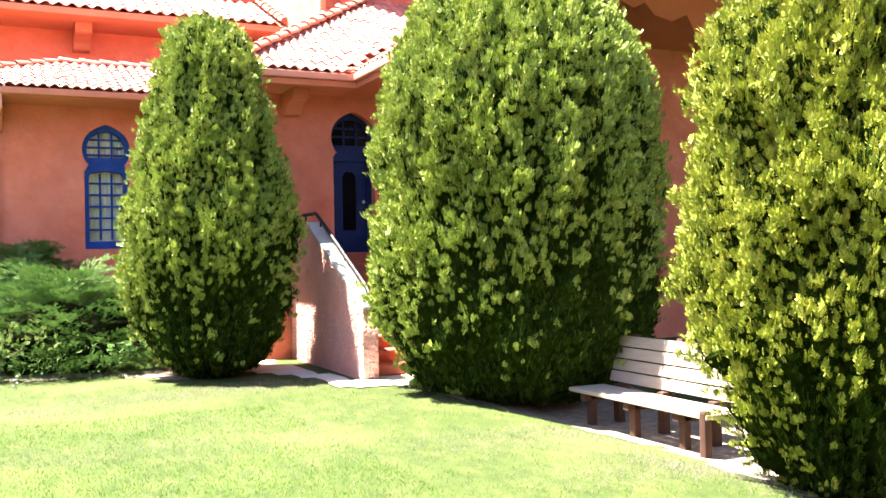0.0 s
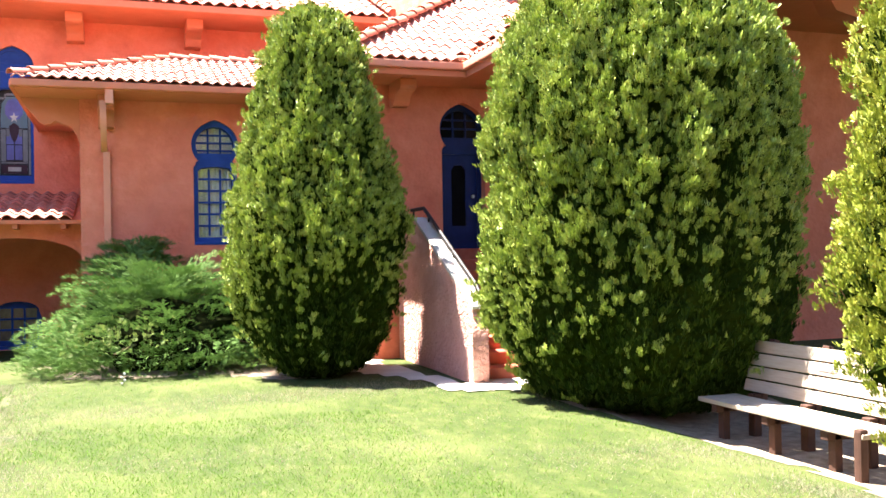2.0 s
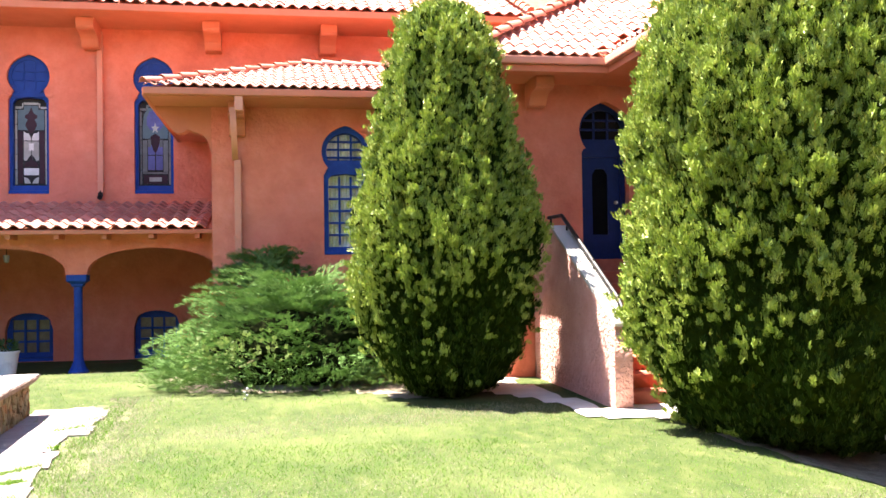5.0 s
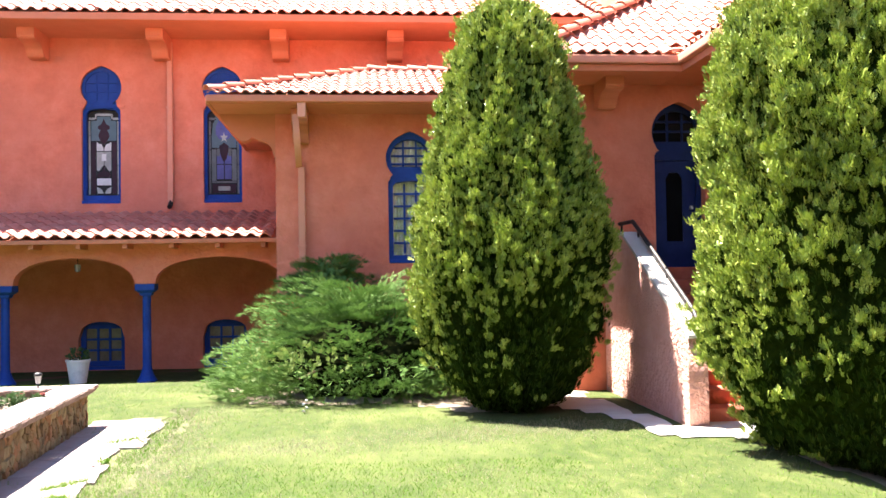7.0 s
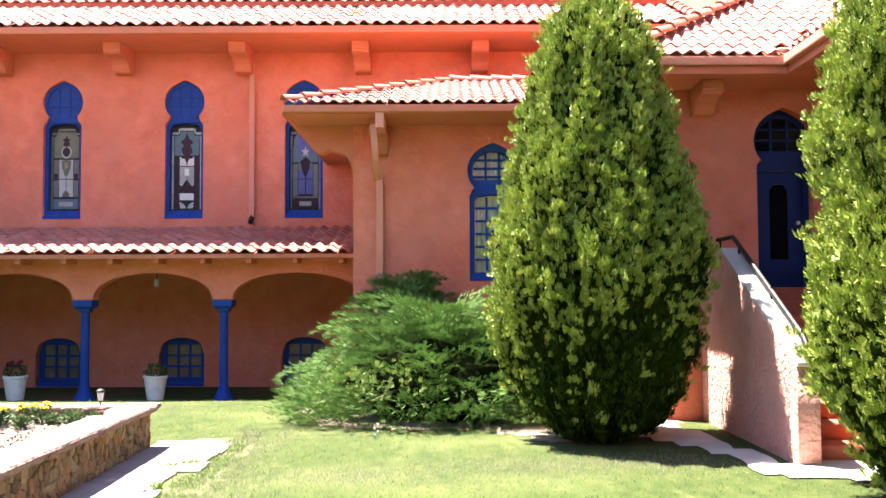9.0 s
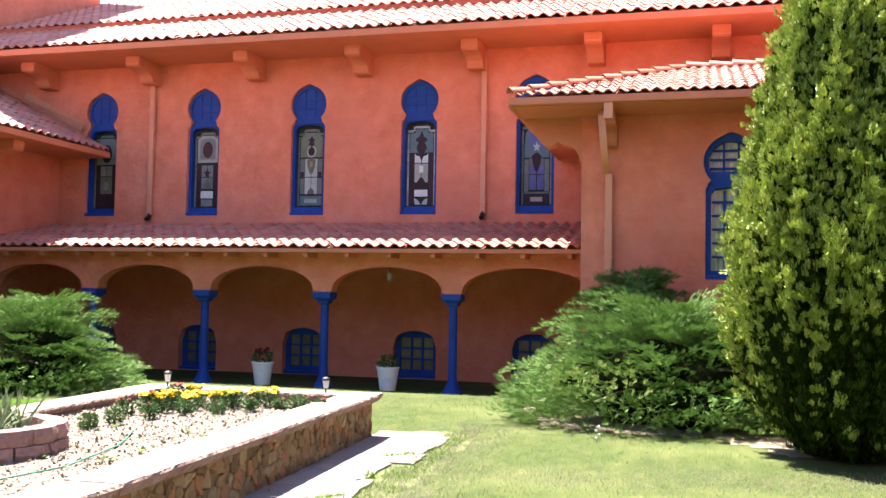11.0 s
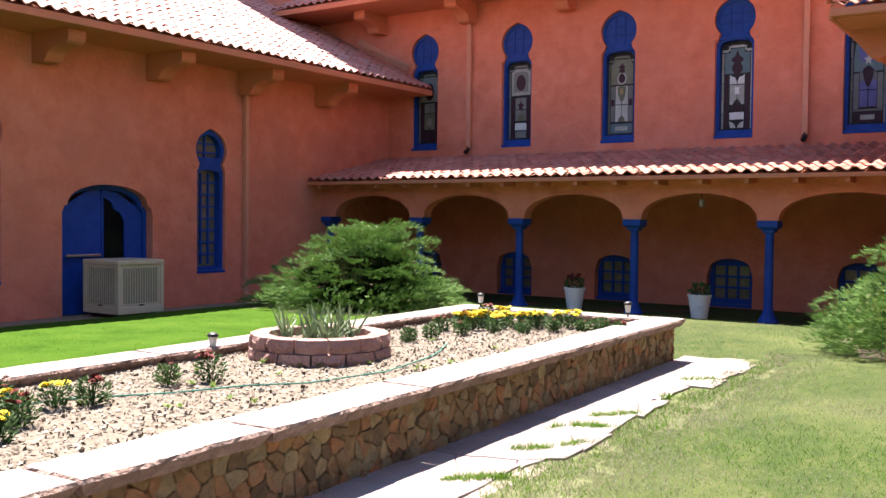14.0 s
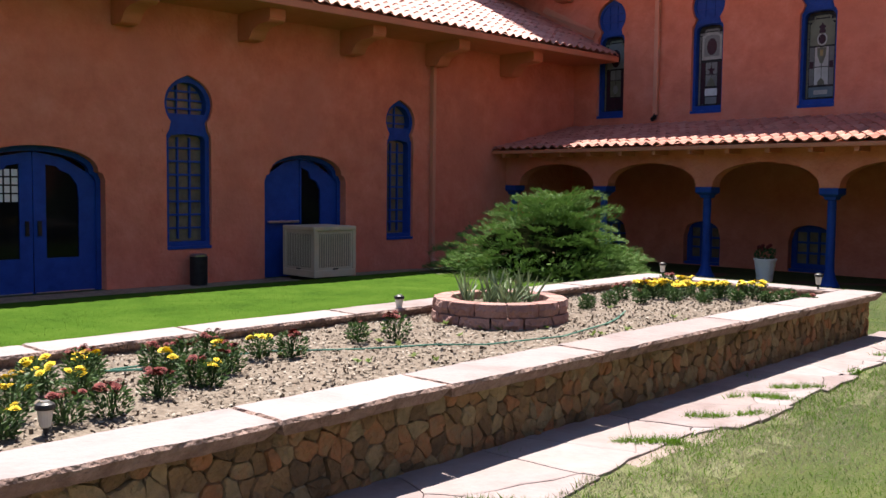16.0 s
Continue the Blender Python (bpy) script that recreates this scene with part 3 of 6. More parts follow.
def tiled(parent, origin, u, v, width, length, pitch=0.23, course=0.36, keep=None, singles=110, upper="tile_field", material=None):
    """Rows of clay tiles on a roof plane: u along the eave, v up the slope."""
    u, v = Vector(u).normalized(), Vector(v).normalized()
    w = u.cross(v)
    tv, tf = tile_mesh(pitch, course + 0.07)
    me1 = bpy.data.meshes.new("tile")
    me1.from_pydata(tv, [], tf)
    material = material or TILE
    me1.materials.append(material)
    for p in me1.polygons:
        p.use_smooth = True
    rest, done = [], 0
    for j in range(int(length / course) + 1):
        for i in range(int(width / pitch)):
            x, y = (i + 0.5) * pitch, j * course
            pos = Vector(origin) + u * x + v * y
            if (keep and not keep(pos)) or y > length - 0.1:
                continue
            a = u + w * random.uniform(-0.012, 0.012) + v * random.uniform(-0.02, 0.02)
            pos += w * random.uniform(-0.005, 0.006) + v * random.uniform(-0.012, 0.012)
            a.normalize()
            b = w.cross(a).normalized()
            m = Matrix((( a.x, b.x, w.x, pos.x), (a.y, b.y, w.y, pos.y), (a.z, b.z, w.z, pos.z), (0, 0, 0, 1)))
            if done < singles and j < 2:
                ob = new("tile", me1)
                ob.parent = parent
                ob.matrix_world = m
                done += 1
            else:
                rest.append([[*(m @ Vector(q))] for q in tv])
    if rest:
        me2 = mass(np.array(rest), tf, 4)
        for p in me2.polygons:
            p.use_smooth = True
        part(upper, me2, material, parent, kind="stuff")


def caps(parent, a, b, r=0.085, step=0.34, name="ridge_tile"):
    """Overlapping half-round cap tiles from a to b."""
    a, b = Vector(a), Vector(b)
    d = (b - a).normalized()
    s = d.cross(Vector((0, 0, 1))).normalized()
    w = s.cross(d)
    n = int((b - a).length / step)
    v, f = [], []
    for j, (rr, y) in enumerate(((r * 1.08, 0), (r * 0.9, step * 1.12), (r * 0.92, 0.004))):
        for k in range(9):
            t = math.pi * k / 8
            v.append((rr * math.cos(t), y, rr * math.sin(t) + (0.025 if j != 1 else 0)))
    for k in range(8):
        f += [(k + 1, k, 9 + k, 10 + k), (k, k + 1, 19 + k, 18 + k)]
    me1 = bpy.data.meshes.new(name)
    me1.from_pydata(v, [], f)
    me1.materials.append(CAPTILE)
    for i in range(n):
        p = a + d * (i * step) + s * random.uniform(-0.01, 0.01)
        ob = new(name, me1)
        ob.parent = parent
        ob.matrix_world = Matrix(((-s.x, d.x, w.x, p.x), (-s.y, d.y, w.y, p.y), (-s.z, d.z, w.z, p.z), (0, 0, 0, 1)))


def deck(points, thick=0.08):
    """A roof plane's board, from its corners, thickened downwards."""
    bm = bmesh.new()
    top = [bm.verts.new(p) for p in points]
    bot = [bm.verts.new((p[0], p[1], p[2] - thick)) for p in points]
    bm.faces.new(top)
    bm.faces.new(bot[::-1])
    n = len(points)
    for k in range(n):
        bm.faces.new((top[k], bot[k], bot[(k + 1) % n], top[(k + 1) % n]))
    bmesh.ops.recalc_face_normals(bm, faces=bm.faces)
    return bm


def bracket_bm(depth, width, height):
    """A corbel that carries an eave: local y out of the wall, an S-curved underside."""
    prof = [(0, 0), (depth, 0), (depth, -0.38 * height), (depth * 0.93, -0.48 * height), (depth * 0.72, -0.5 * height), (depth * 0.58, -0.56 * height),
            (depth * 0.45, -0.7 * height), (depth * 0.38, -0.92 * height), (depth * 0.33, -height), (0, -height)]
    bm = bmesh.new()
    l = [bm.verts.new((-width / 2, y, z)) for y, z in prof]
    r = [bm.verts.new((width / 2, y, z)) for y, z in prof]
    bm.faces.new(l)
    bm.faces.new(r[::-1])
    for k in range(len(prof)):
        bm.faces.new((l[k], r[k], r[(k + 1) % len(prof)], l[(k + 1) % len(prof)]))
    bmesh.ops.recalc_face_normals(bm, faces=bm.faces)
    bmesh.ops.bevel(bm, geom=[e for e in bm.edges if abs(e.verts[0].co.x - e.verts[1].co.x) > 0.01], offset=0.018, segments=2, affect="EDGES")
    return bm


def brackets(parent, places, depth, width, height, turn):
    me1 = as_mesh("bracket", bracket_bm(depth, width, height), TRIM)
    for p in places:
        ob = new("bracket", me1)
        ob.parent = parent
        ob.matrix_world = Matrix.Translation(p) @ pose(0, 0, 0, 0, 0, turn)


# nave roof in two tiers
R = thing("roof_nave", None, "long clay-tile roof with a deep bracketed eave", "roof", kind="structure")
E0, EZ, S1 = 18.4, 6.46, 0.45
v1 = (0, 1, S1)
part("deck", deck([(-16.2, E0, EZ - 0.03), (3.93, E0, EZ - 0.03), (3.93, 27.6, EZ - 0.03 + S1 * 9.2), (-16.2, 27.6, EZ - 0.03 + S1 * 9.2)]), TRIM, R)
part("fascia", box(-16.2, 3.93, E0 - 0.03, E0 + 0.03, EZ - 0.16, EZ - 0.035, 0.008), TRIM, R)
part("soffit", box(-16.2, 3.93, E0 + 0.03, NAVE_Y - 0.005, EZ - 0.16, EZ - 0.12), TRIM, R)
tiled(R, (-16.2, E0 - 0.06, EZ), (1, 0, 0), v1, 20.1, 2.35 / math.cos(math.atan(S1)), singles=170, upper="lower_tiles")
y2 = E0 + 2.1
part("upper_edge", box(-16.2, 3.93, y2 - 0.04, y2 + 0.02, EZ + S1 * 2.1 + 0.02, EZ + S1 * 2.1 + 0.13, 0.006), REDBRICK, R)
tiled(R, (-16.2, y2 - 0.08, EZ + S1 * 2.05 + 0.15), (1, 0, 0), v1, 20.1, 7.6, singles=0, upper="upper_tiles")
brackets(R, [(x, NAVE_Y, EZ - 0.16) for x in (0.03, -2.17, -4.43, -6.72, -9.05, -11.45, -13.95)], 0.86, 0.31, 0.44, 180)
caps(R, (3.9, E0, EZ + 0.06), (3.9, 26, EZ + 0.06 + S1 * 7.6), name="verge_tile")

# arcade lean-to
R = thing("roof_arcade", None, "low lean-to roof of wavy clay tiles", "roof", kind="structure")
s2 = (2.93 - 2.335) / (NAVE_Y - 16.95)
part("deck", deck([(WING_X, 16.95, 2.305), (-1.98, 16.95, 2.305), (-1.98, NAVE_Y - 0.002, 2.305 + s2 * 2.8), (WING_X, NAVE_Y - 0.002, 2.305 + s2 * 2.8)], 0.06), TRIM, R)
part("fascia", box(WING_X + 0.01, -1.99, 16.91, 16.96, 2.235, 2.305, 0.008), TRIM, R)
tiled(R, (WING_X + 0.02, 16.9, 2.345), (1, 0, 0), (0, 1, s2), 11.72, 2.85, pitch=0.222, singles=150)
me1 = as_mesh("rafter_tail", box(-0.04, 0.04, 0, 0.5, -0.09, 0, 0.006), TRIM)
for k in range(16):
    ob = new("rafter_tail", me1)
    ob.parent = R
    ob.location = (-13.4 + 0.74 * k, 16.96, 2.25)

# wing roof
R = thing("roof_wing", None, "bright clay-tile roof over the wing with a bracketed eave", "roof", kind="structure")
s3, ex, ez = 0.4956, -12.5, 4.51
part("deck", deck([(ex, -10.3, ez - 0.03), (ex, NAVE_Y - 0.003, ez - 0.03), (-20.6, NAVE_Y - 0.003, ez - 0.03 + s3 * 8.1), (-20.6, -10.3, ez - 0.03 + s3 * 8.1)]), TRIM, R)
part("fascia", box(ex - 0.03, ex + 0.03, -10.3, NAVE_Y - 0.01, ez - 0.15, ez - 0.035, 0.008), TRIM, R)
part("soffit", box(WING_X + 0.005, ex - 0.03, -10.3, NAVE_Y - 0.01, ez - 0.15, ez - 0.11), TRIM, R)
tiled(R, (ex + 0.06, 1.5, ez), (0, 1, 0), (-1, 0, s3), NAVE_Y - 1.5, 8.6, singles=150)
brackets(R, [(WING_X, y, ez - 0.15) for y in (4.2, 6.4, 8.6, 10.8, 12.95, 15.1, 17.3)], 0.95, 0.3, 0.45, -90)
part("flashing", deck([(-13.2, NAVE_Y - 0.03, 4.98), (-13.05, NAVE_Y - 0.12, 5.1), (-14.6, NAVE_Y - 0.03, 5.85), (-14.7, NAVE_Y - 0.01, 5.75)], 0.02), PIPE, R)

# annex roof, hipped at its free corner
R = thing("roof_annex", None, "clay-tile roof with a hipped corner and half-round hip tiles", "roof", kind="structure")
ax0, ay0, az0, s4 = -2.84, 14.7, 4.26, 0.35
hx, hy, hz = -0.55, ay0 + 2.38, az0 + s4 * 2.38
part("deck", deck([(ax0, ay0, az0 - 0.03), (2.4, ay0, az0 - 0.03), (3.9, hy, hz - 0.03), (hx, hy, hz - 0.03)]), TRIM, R)
part("side_deck", deck([(ax0, ay0, az0 - 0.03), (hx, hy, hz - 0.03), (hx, 19.7, hz - 0.03), (ax0, 19.7, az0 - 0.03)]), TRIM, R)
part("back_deck", deck([(hx, hy, hz - 0.03), (3.9, hy, hz - 0.03), (3.9, 19.7, hz + 0.2), (hx, 19.7, hz + 0.2)]), TILE, R)
part("gutter", box(ax0 - 0.01, 2.4, ay0 - 0.06, ay0 + 0.03, az0 - 0.13, az0 - 0.025, 0.02), TRIM, R)
part("side_fascia", box(ax0 - 0.03, ax0 + 0.03, ay0, 19.7, az0 - 0.15, az0 - 0.035, 0.01), TRIM, R)
part("soffit", box(ax0 + 0.03, 2.3, ay0 + 0.03, ANNEX_Y - 0.005, az0 - 0.14, az0 - 0.11), TRIM, R)
part("side_soffit", box(ax0 + 0.03, -1.975, ANNEX_Y, 19.6, az0 - 0.14, az0 - 0.11), TRIM, R)
tiled(R, (ax0, ay0 - 0.06, az0), (1, 0, 0), (0, 1, s4), 6.4, 2.62, keep=lambda p: p.x - ax0 > (p.y - ay0) - 0.02, singles=60, pitch=0.155, course=0.27)
caps(R, (ax0, ay0 - 0.04, az0 + 0.02), (hx, hy, hz + 0.02), r=0.07, name="hip_tile")
caps(R, (hx, hy, hz + 0.01), (3.9, hy, hz + 0.01), name="ridge_tile")
brackets(R, [(-1.58, ANNEX_Y, az0 - 0.14), (0.72, ANNEX_Y, az0 - 0.14)], 0.55, 0.24, 0.46, 180)
prof = [(-1.972, 4.12), (-2.8, 4.12), (-2.78, 4.05), (-2.66, 3.9), (-2.56, 3.77), (-2.47, 3.71), (-2.38, 3.73), (-2.32, 3.78), (-2.24, 3.74), (-2.16, 3.72), (-2.08, 3.68), (-2.02, 3.58), (-1.972, 3.4)]
part("corner_bracket", slab(prof, [], 0.26), TRIM, R, m=facing(0, ANNEX_Y + 0.02, 0, "-y"))

# porch roof with its valley, and the roof beside it
R = thing("roof_porch", None, "clay-tile roof with a hip, a valley and a gutter", "roof", kind="structure")
px0, py0, px1, pz0, s5 = 1.42, 12.5, 3.27, 4.33, 0.61
d5 = 3.35
part("deck", deck([(px0, py0, pz0 - 0.03), (px1, py0, pz0 - 0.03), (px1 + d5, py0 + d5, pz0 - 0.03 + s5 * d5), (px0 + d5, py0 + d5, pz0 - 0.03 + s5 * d5)]), TRIM, R)
part("side_deck", deck([(px0, py0, pz0 - 0.03), (px0 + d5, py0 + d5, pz0 - 0.03 + s5 * d5), (px0 + 2.6, 17.3, pz0 - 0.03 + s5 * 2.6), (px0, 17.3, pz0 - 0.03)]), TRIM, R)
part("block_deck", deck([(px1, 9.1, pz0 - 0.03), (px1 + 5, 9.1, pz0 - 0.03 + s5 * 5), (px1 + 5, 17.5, pz0 - 0.03 + s5 * 5), (px1, py0, pz0 - 0.03)]), TRIM, R)
part("gutter", box(px0, px1 - 0.04, py0 - 0.09, py0 + 0.03, pz0 - 0.13, pz0 - 0.025, 0.02), PIPE, R)
part("fascia", box(px0 + 0.02, px1 - 0.02, py0 - 0.03, py0 + 0.03, pz0 - 0.22, pz0 - 0.132, 0.008), TRIM, R)
part("block_gutter", box(px1 - 0.09, px1 + 0.03, 9.1, py0 - 0.09, pz0 - 0.13, pz0 - 0.025, 0.02), PIPE, R)
part("block_fascia", box(px1 - 0.02, px1 + 0.03, 9.1, py0 - 0.03, pz0 - 0.22, pz0 - 0.132, 0.008), TRIM, R)
part("soffit", box(px0 + 0.05, px1 + 0.03, py0 + 0.03, PORCH_Y - 0.005, pz0 - 0.2, pz0 - 0.17), TRIM, R)
part("block_soffit", box(px1 + 0.03, 4.495, 9.1, PORCH_Y - 0.005, pz0 - 0.205, pz0 - 0.175), TRIM, R)
tiled(R, (px0, py0 - 0.06, pz0), (1, 0, 0), (0, 1, s5), 5.4, 4.0, keep=lambda p: px0 + (p.y - py0) - 0.05 < p.x < px1 + (p.y - py0) + 0.02, singles=40, pitch=0.16, course=0.29)
tiled(R, (px1 - 0.06, 14.8, pz0), (0, -1, 0), (1, 0, s5), 5.7, 4.4, keep=lambda p: p.y - py0 < (p.x - px1) + 0.02, singles=40, upper="block_tiles", pitch=0.16, course=0.29)
caps(R, (px0, py0 - 0.03, pz0 + 0.06), (px0 + d5, py0 + d5, pz0 + 0.06 + s5 * d5), name="hip_tile")
part("valley_plate", deck([(px1 - 0.16, py0 - 0.02, pz0 + 0.06), (px1 + 0.02, py0 - 0.1, pz0 + 0.06), (px1 + 0.1, py0 + 0.1, pz0 + 0.12), (px1 - 0.06, py0 + 0.14, pz0 + 0.12)], 0.03), PIPE, R)
brackets(R, [(2.5, PORCH_Y, pz0 - 0.2)], 0.6, 0.24, 0.34, 180)
prof = [(5.9, 5.3), (5.9, 4.95), (6.1, 4.86), (6.3, 4.95), (6.45, 4.8), (6.75, 4.74), (7.0, 4.85), (7.15, 4.6), (7.6, 4.5), (7.6, 5.3)]
part("corner_bracket", slab(prof, [], 0.3), TRIM, R, m=facing(0, 9.597, 0, "-y"))

# eave over the wall behind the bench; its unseen depth is stretched to block light
R = thing("roof_block", None, "plaster-soffited clay-tile eave, its unseen depth added to block light", "roof", kind="structure")
part("soffit", box(4.75, 14, 5.6, 12.795, 5.2, 5.26), TRIM, R)
part("fascia", box(4.75, 14, 5.54, 5.6, 5.15, 5.42, 0.01), TRIM, R)
part("deck", deck([(4.75, 5.54, 5.5), (14, 5.54, 5.5), (14, 15.9, 9.0), (4.75, 15.9, 9.0)]), TRIM, R)
tiled(R, (4.75, 5.48, 5.53), (1, 0, 0), (0, 1, 0.338), 9.2, 2.4, singles=20)


# ---- windows and doors ----
def grid_bars(cols, rows, x0, x1, y0, y1, inside, bar, depth):
    """Glazing bars of a sash, each bar cut to the stretch that lies inside the sash."""
    out = []
    for k in range(1, cols):
        x = x0 + (x1 - x0) * k / cols
        ys = [y0 + (y1 - y0) * t / 40 for t in range(41)]
        ok = [y for y in ys if inside(x, y)]
        if ok:
            out.append(box(x - bar / 2, x + bar / 2, min(ok), max(ok), -depth, 0, 0.003))
    for k in range(1, rows):
        y = y0 + (y1 - y0) * k / rows
        xs = [x0 + (x1 - x0) * t / 40 for t in range(41)]
        ok = [x for x in xs if inside(x, y)]
        if ok:
            out.append(box(min(ok), max(ok), y - bar / 2, y + bar / 2, -depth - 0.002, 0.002, 0.003))
    return out


def sash_window(name, m, c, key, cols, rows, pane, label, head_cols=3, head_rows=4, curtain=False, back=0.07):
    """A blue horseshoe window with a many-paned sash below and a round-headed one above."""
    w = thing(name, m, label, "window", kind="structure")
    out = keyhole(c, **key)
    W, z0, zn, zc, r = key["w"], key["z0"], key["zn"], key["zc"], key["r"]
    f = 0.075
    low = [(c - W + f, z0 + 0.12), (c + W - f, z0 + 0.12), (c + W - f, zn - 0.13), (c + W - f - 0.05, zn - 0.07), (c, zn - 0.04), (c - W + f + 0.05, zn - 0.07), (c - W + f, zn - 0.13)]
    a0 = -0.45
    head = [(c + (r - f) * math.cos(a), zc + (r - f) * math.sin(a)) for a in np.linspace(a0, math.pi - a0, 22)]
    at = Matrix.Translation((0, 0, -back))
    part("window_frame", slab(keyhole(c, **key, inset=-0.004), [low, head], 0.2), BLUE, w, m=at)
    gl = at @ Matrix.Translation((0, 0, -0.15))
    part("pane", slab(low, [], 0.008), pane, w, m=gl)
    part("pane", slab(head, [], 0.008), pane, w, m=gl)
    ins_l = lambda x, y: abs(x - c) < W - f and z0 + 0.12 < y < zn - 0.05
    ins_h = lambda x, y: (x - c) ** 2 + (y - zc) ** 2 < (r - f) ** 2 and y > zc + (r - f) * math.sin(a0)
    for b in grid_bars(cols, rows, c - W + f, c + W - f, z0 + 0.12, zn - 0.05, ins_l, 0.032, 0.04) + grid_bars(head_cols, head_rows, c - r + f, c + r - f, zc - 0.2, zc + r - f, ins_h, 0.03, 0.04):
        part("glazing_bar", b, BLUE, w, m=at @ Matrix.Translation((0, 0, -0.11)))
    part("sill", box(c - W + 0.004, c + W - 0.004, z0 - 0.002, z0 + 0.05, 0.003, 0.085, 0.01), BLUE, w, m=at)
    if curtain:
        bm = bmesh.new()
        n = 40
        a = [bm.verts.new((c - W + 2 * W * k / n, z0, 0.015 * math.sin(k * 1.9) + 0.008 * math.sin(k * 4.7))) for k in range(n + 1)]
        b = [bm.verts.new((c - W + 2 * W * k / n, zc + r - 0.05, 0.012 * math.sin(k * 1.9))) for k in range(n + 1)]
        for k in range(n):
            bm.faces.new((a[k], a[k + 1], b[k + 1], b[k]))
        part("curtain", bm, CURTAIN, w, "white gathered curtain", m=at @ Matrix.Translation((0, 0, -0.19)))
    for s in (-1, 1):
        part("impost", box(c + s * (W + 0.02) - 0.05, c + s * (W + 0.02) + 0.05, zn - 0.03, zn + 0.03, -0.06, 0.012, 0.012), STUCCO, w)
    return w


def stained_window(i, c, key):
    """A tall leaded window with a solid blue round head over it."""
    w = thing("window_%d" % (i + 1), M_NAVE, "leaded stained-glass window in a blue frame with a solid blue round head", "window", kind="structure")
    W, z0, zn, zc, r = key["w"], key["z0"], key["zn"], key["zc"], key["r"]
    f = 0.06
    at = Matrix.Translation((0, 0, -0.09))
    low = [(c - W + f, z0 + 0.16), (c + W - f, z0 + 0.16), (c + W - f, zn - 0.12), (c + W - f - 0.07, zn - 0.04), (c, zn - 0.015), (c - W + f + 0.07, zn - 0.04), (c - W + f, zn - 0.12)]
    part("window_frame", slab(keyhole(c, **key, inset=-0.004), [low], 0.2), BLUE, w, m=at)
    part("sill", box(c - W + 0.004, c + W - 0.004, z0 - 0.002, z0 + 0.06, 0.003, 0.1, 0.01), BLUE, w, m=at)
    part("head_ring", slab([(c + (r - 0.02) * math.cos(a), zc + (r - 0.02) * math.sin(a)) for a in np.linspace(0, 2 * math.pi, 33)[:-1]],
                           [[(c + (r - 0.07) * math.cos(a), zc + (r - 0.07) * math.sin(a)) for a in np.linspace(0, 2 * math.pi, 33)[:-1]]], 0.03), BLUE, w, m=at @ Matrix.Translation((0, 0, 0.028)))
    for b in grid_bars(3, 3, c - r + 0.07, c + r - 0.07, zc - 0.24, zc + 0.27, lambda x, y: (x - c) ** 2 + (y - zc) ** 2 < (r - 0.07) ** 2, 0.028, 0.02):
        part("glazing_bar", b, BLUE, w, m=at @ Matrix.Translation((0, 0, 0.02)))
    part("head_rail", box(c - W + 0.02, c + W - 0.02, zn - 0.01, zn + 0.07, 0, 0.03, 0.008), BLUE, w, m=at)
    g = at @ Matrix.Translation((0, 0, -0.12))
    leaded = part("leaded_glass", slab(low, [], 0.012), LEAD, w, "leaded light of coloured glass", m=g)
    # coloured pieces stand a little proud of the lead
    iw, b0, b1 = W - f, z0 + 0.16, zn - 0.03
    h = b1 - b0
    pieces = []

    def shape(pts, k, layer=0):
        pieces.append(([(c + x * iw, b0 + y * h) for x, y in pts], k, layer))

    def quad(x0, x1, y0, y1, k, layer=0):
        shape([(x0, y0), (x1, y0), (x1, y1), (x0, y1)], k, layer)

    def both(x0, x1, y0, y1, k, layer=0):
        quad(x0, x1, y0, y1, k, layer)
        quad(-x1, -x0, y0, y1, k, layer)

    def mirrored(right, k, layer=1):
        shape(right + [(-x, y) for x, y in right[::-1] if x > 0], k, layer)

    def disc(cy, rx, ry, k, layer=1, n=16):
        shape([(rx * math.cos(2 * math.pi * j / n), cy + ry * math.sin(2 * math.pi * j / n)) for j in range(n)], k, layer)

    def star(cy, rx, ry, k, layer=2):
        shape([(rx * (1 if j % 2 == 0 else 0.42) * math.sin(math.pi * j / 5), cy + ry * (1 if j % 2 == 0 else 0.42) * math.cos(math.pi * j / 5)) for j in range(10)], k, layer)
    SPADE = [(0, 0.905), (0.1, 0.86), (0.17, 0.835), (0.36, 0.815), (0.37, 0.785), (0.2, 0.765), (0.33, 0.72), (0.34, 0.69), (0.2, 0.645), (0, 0.6)]
    edge = ("grey", "pale", "olive", "grey", "olive")[i]
    # border: side strips cut by cross leads, and a stepped head
    for k in range(5):
        both(0.83, 0.95, 0.02 + 0.172 * k, 0.185 + 0.172 * k, edge)
    both(0.56, 0.93, 0.888, 0.915, edge)
    both(0.46, 0.54, 0.9, 0.955, edge)
    quad(-0.44, 0.44, 0.935, 0.962, edge)
    if i == 1:
        mirrored([(0, 0.925), (0.42, 0.925), (0.43, 0.88), (0.78, 0.875), (0.78, 0.645), (0, 0.645)], "teal", 0)
        mirrored(SPADE, "wine")
        both(0.5, 0.79, 0.03, 0.63, "wine")
        for s in (-1, 1):
            shape([(s * x, y) for x, y in ((0.03, 0.56), (0.16, 0.605), (0.34, 0.61), (0.45, 0.635), (0.45, 0.525), (0.03, 0.525))][::s], "white")
            shape([(s * x, y) for x, y in ((0.02, 0.515), (0.45, 0.515), (0.45, 0.3), (0.3, 0.29), (0.16, 0.33), (0.02, 0.36))][::s], "pale")
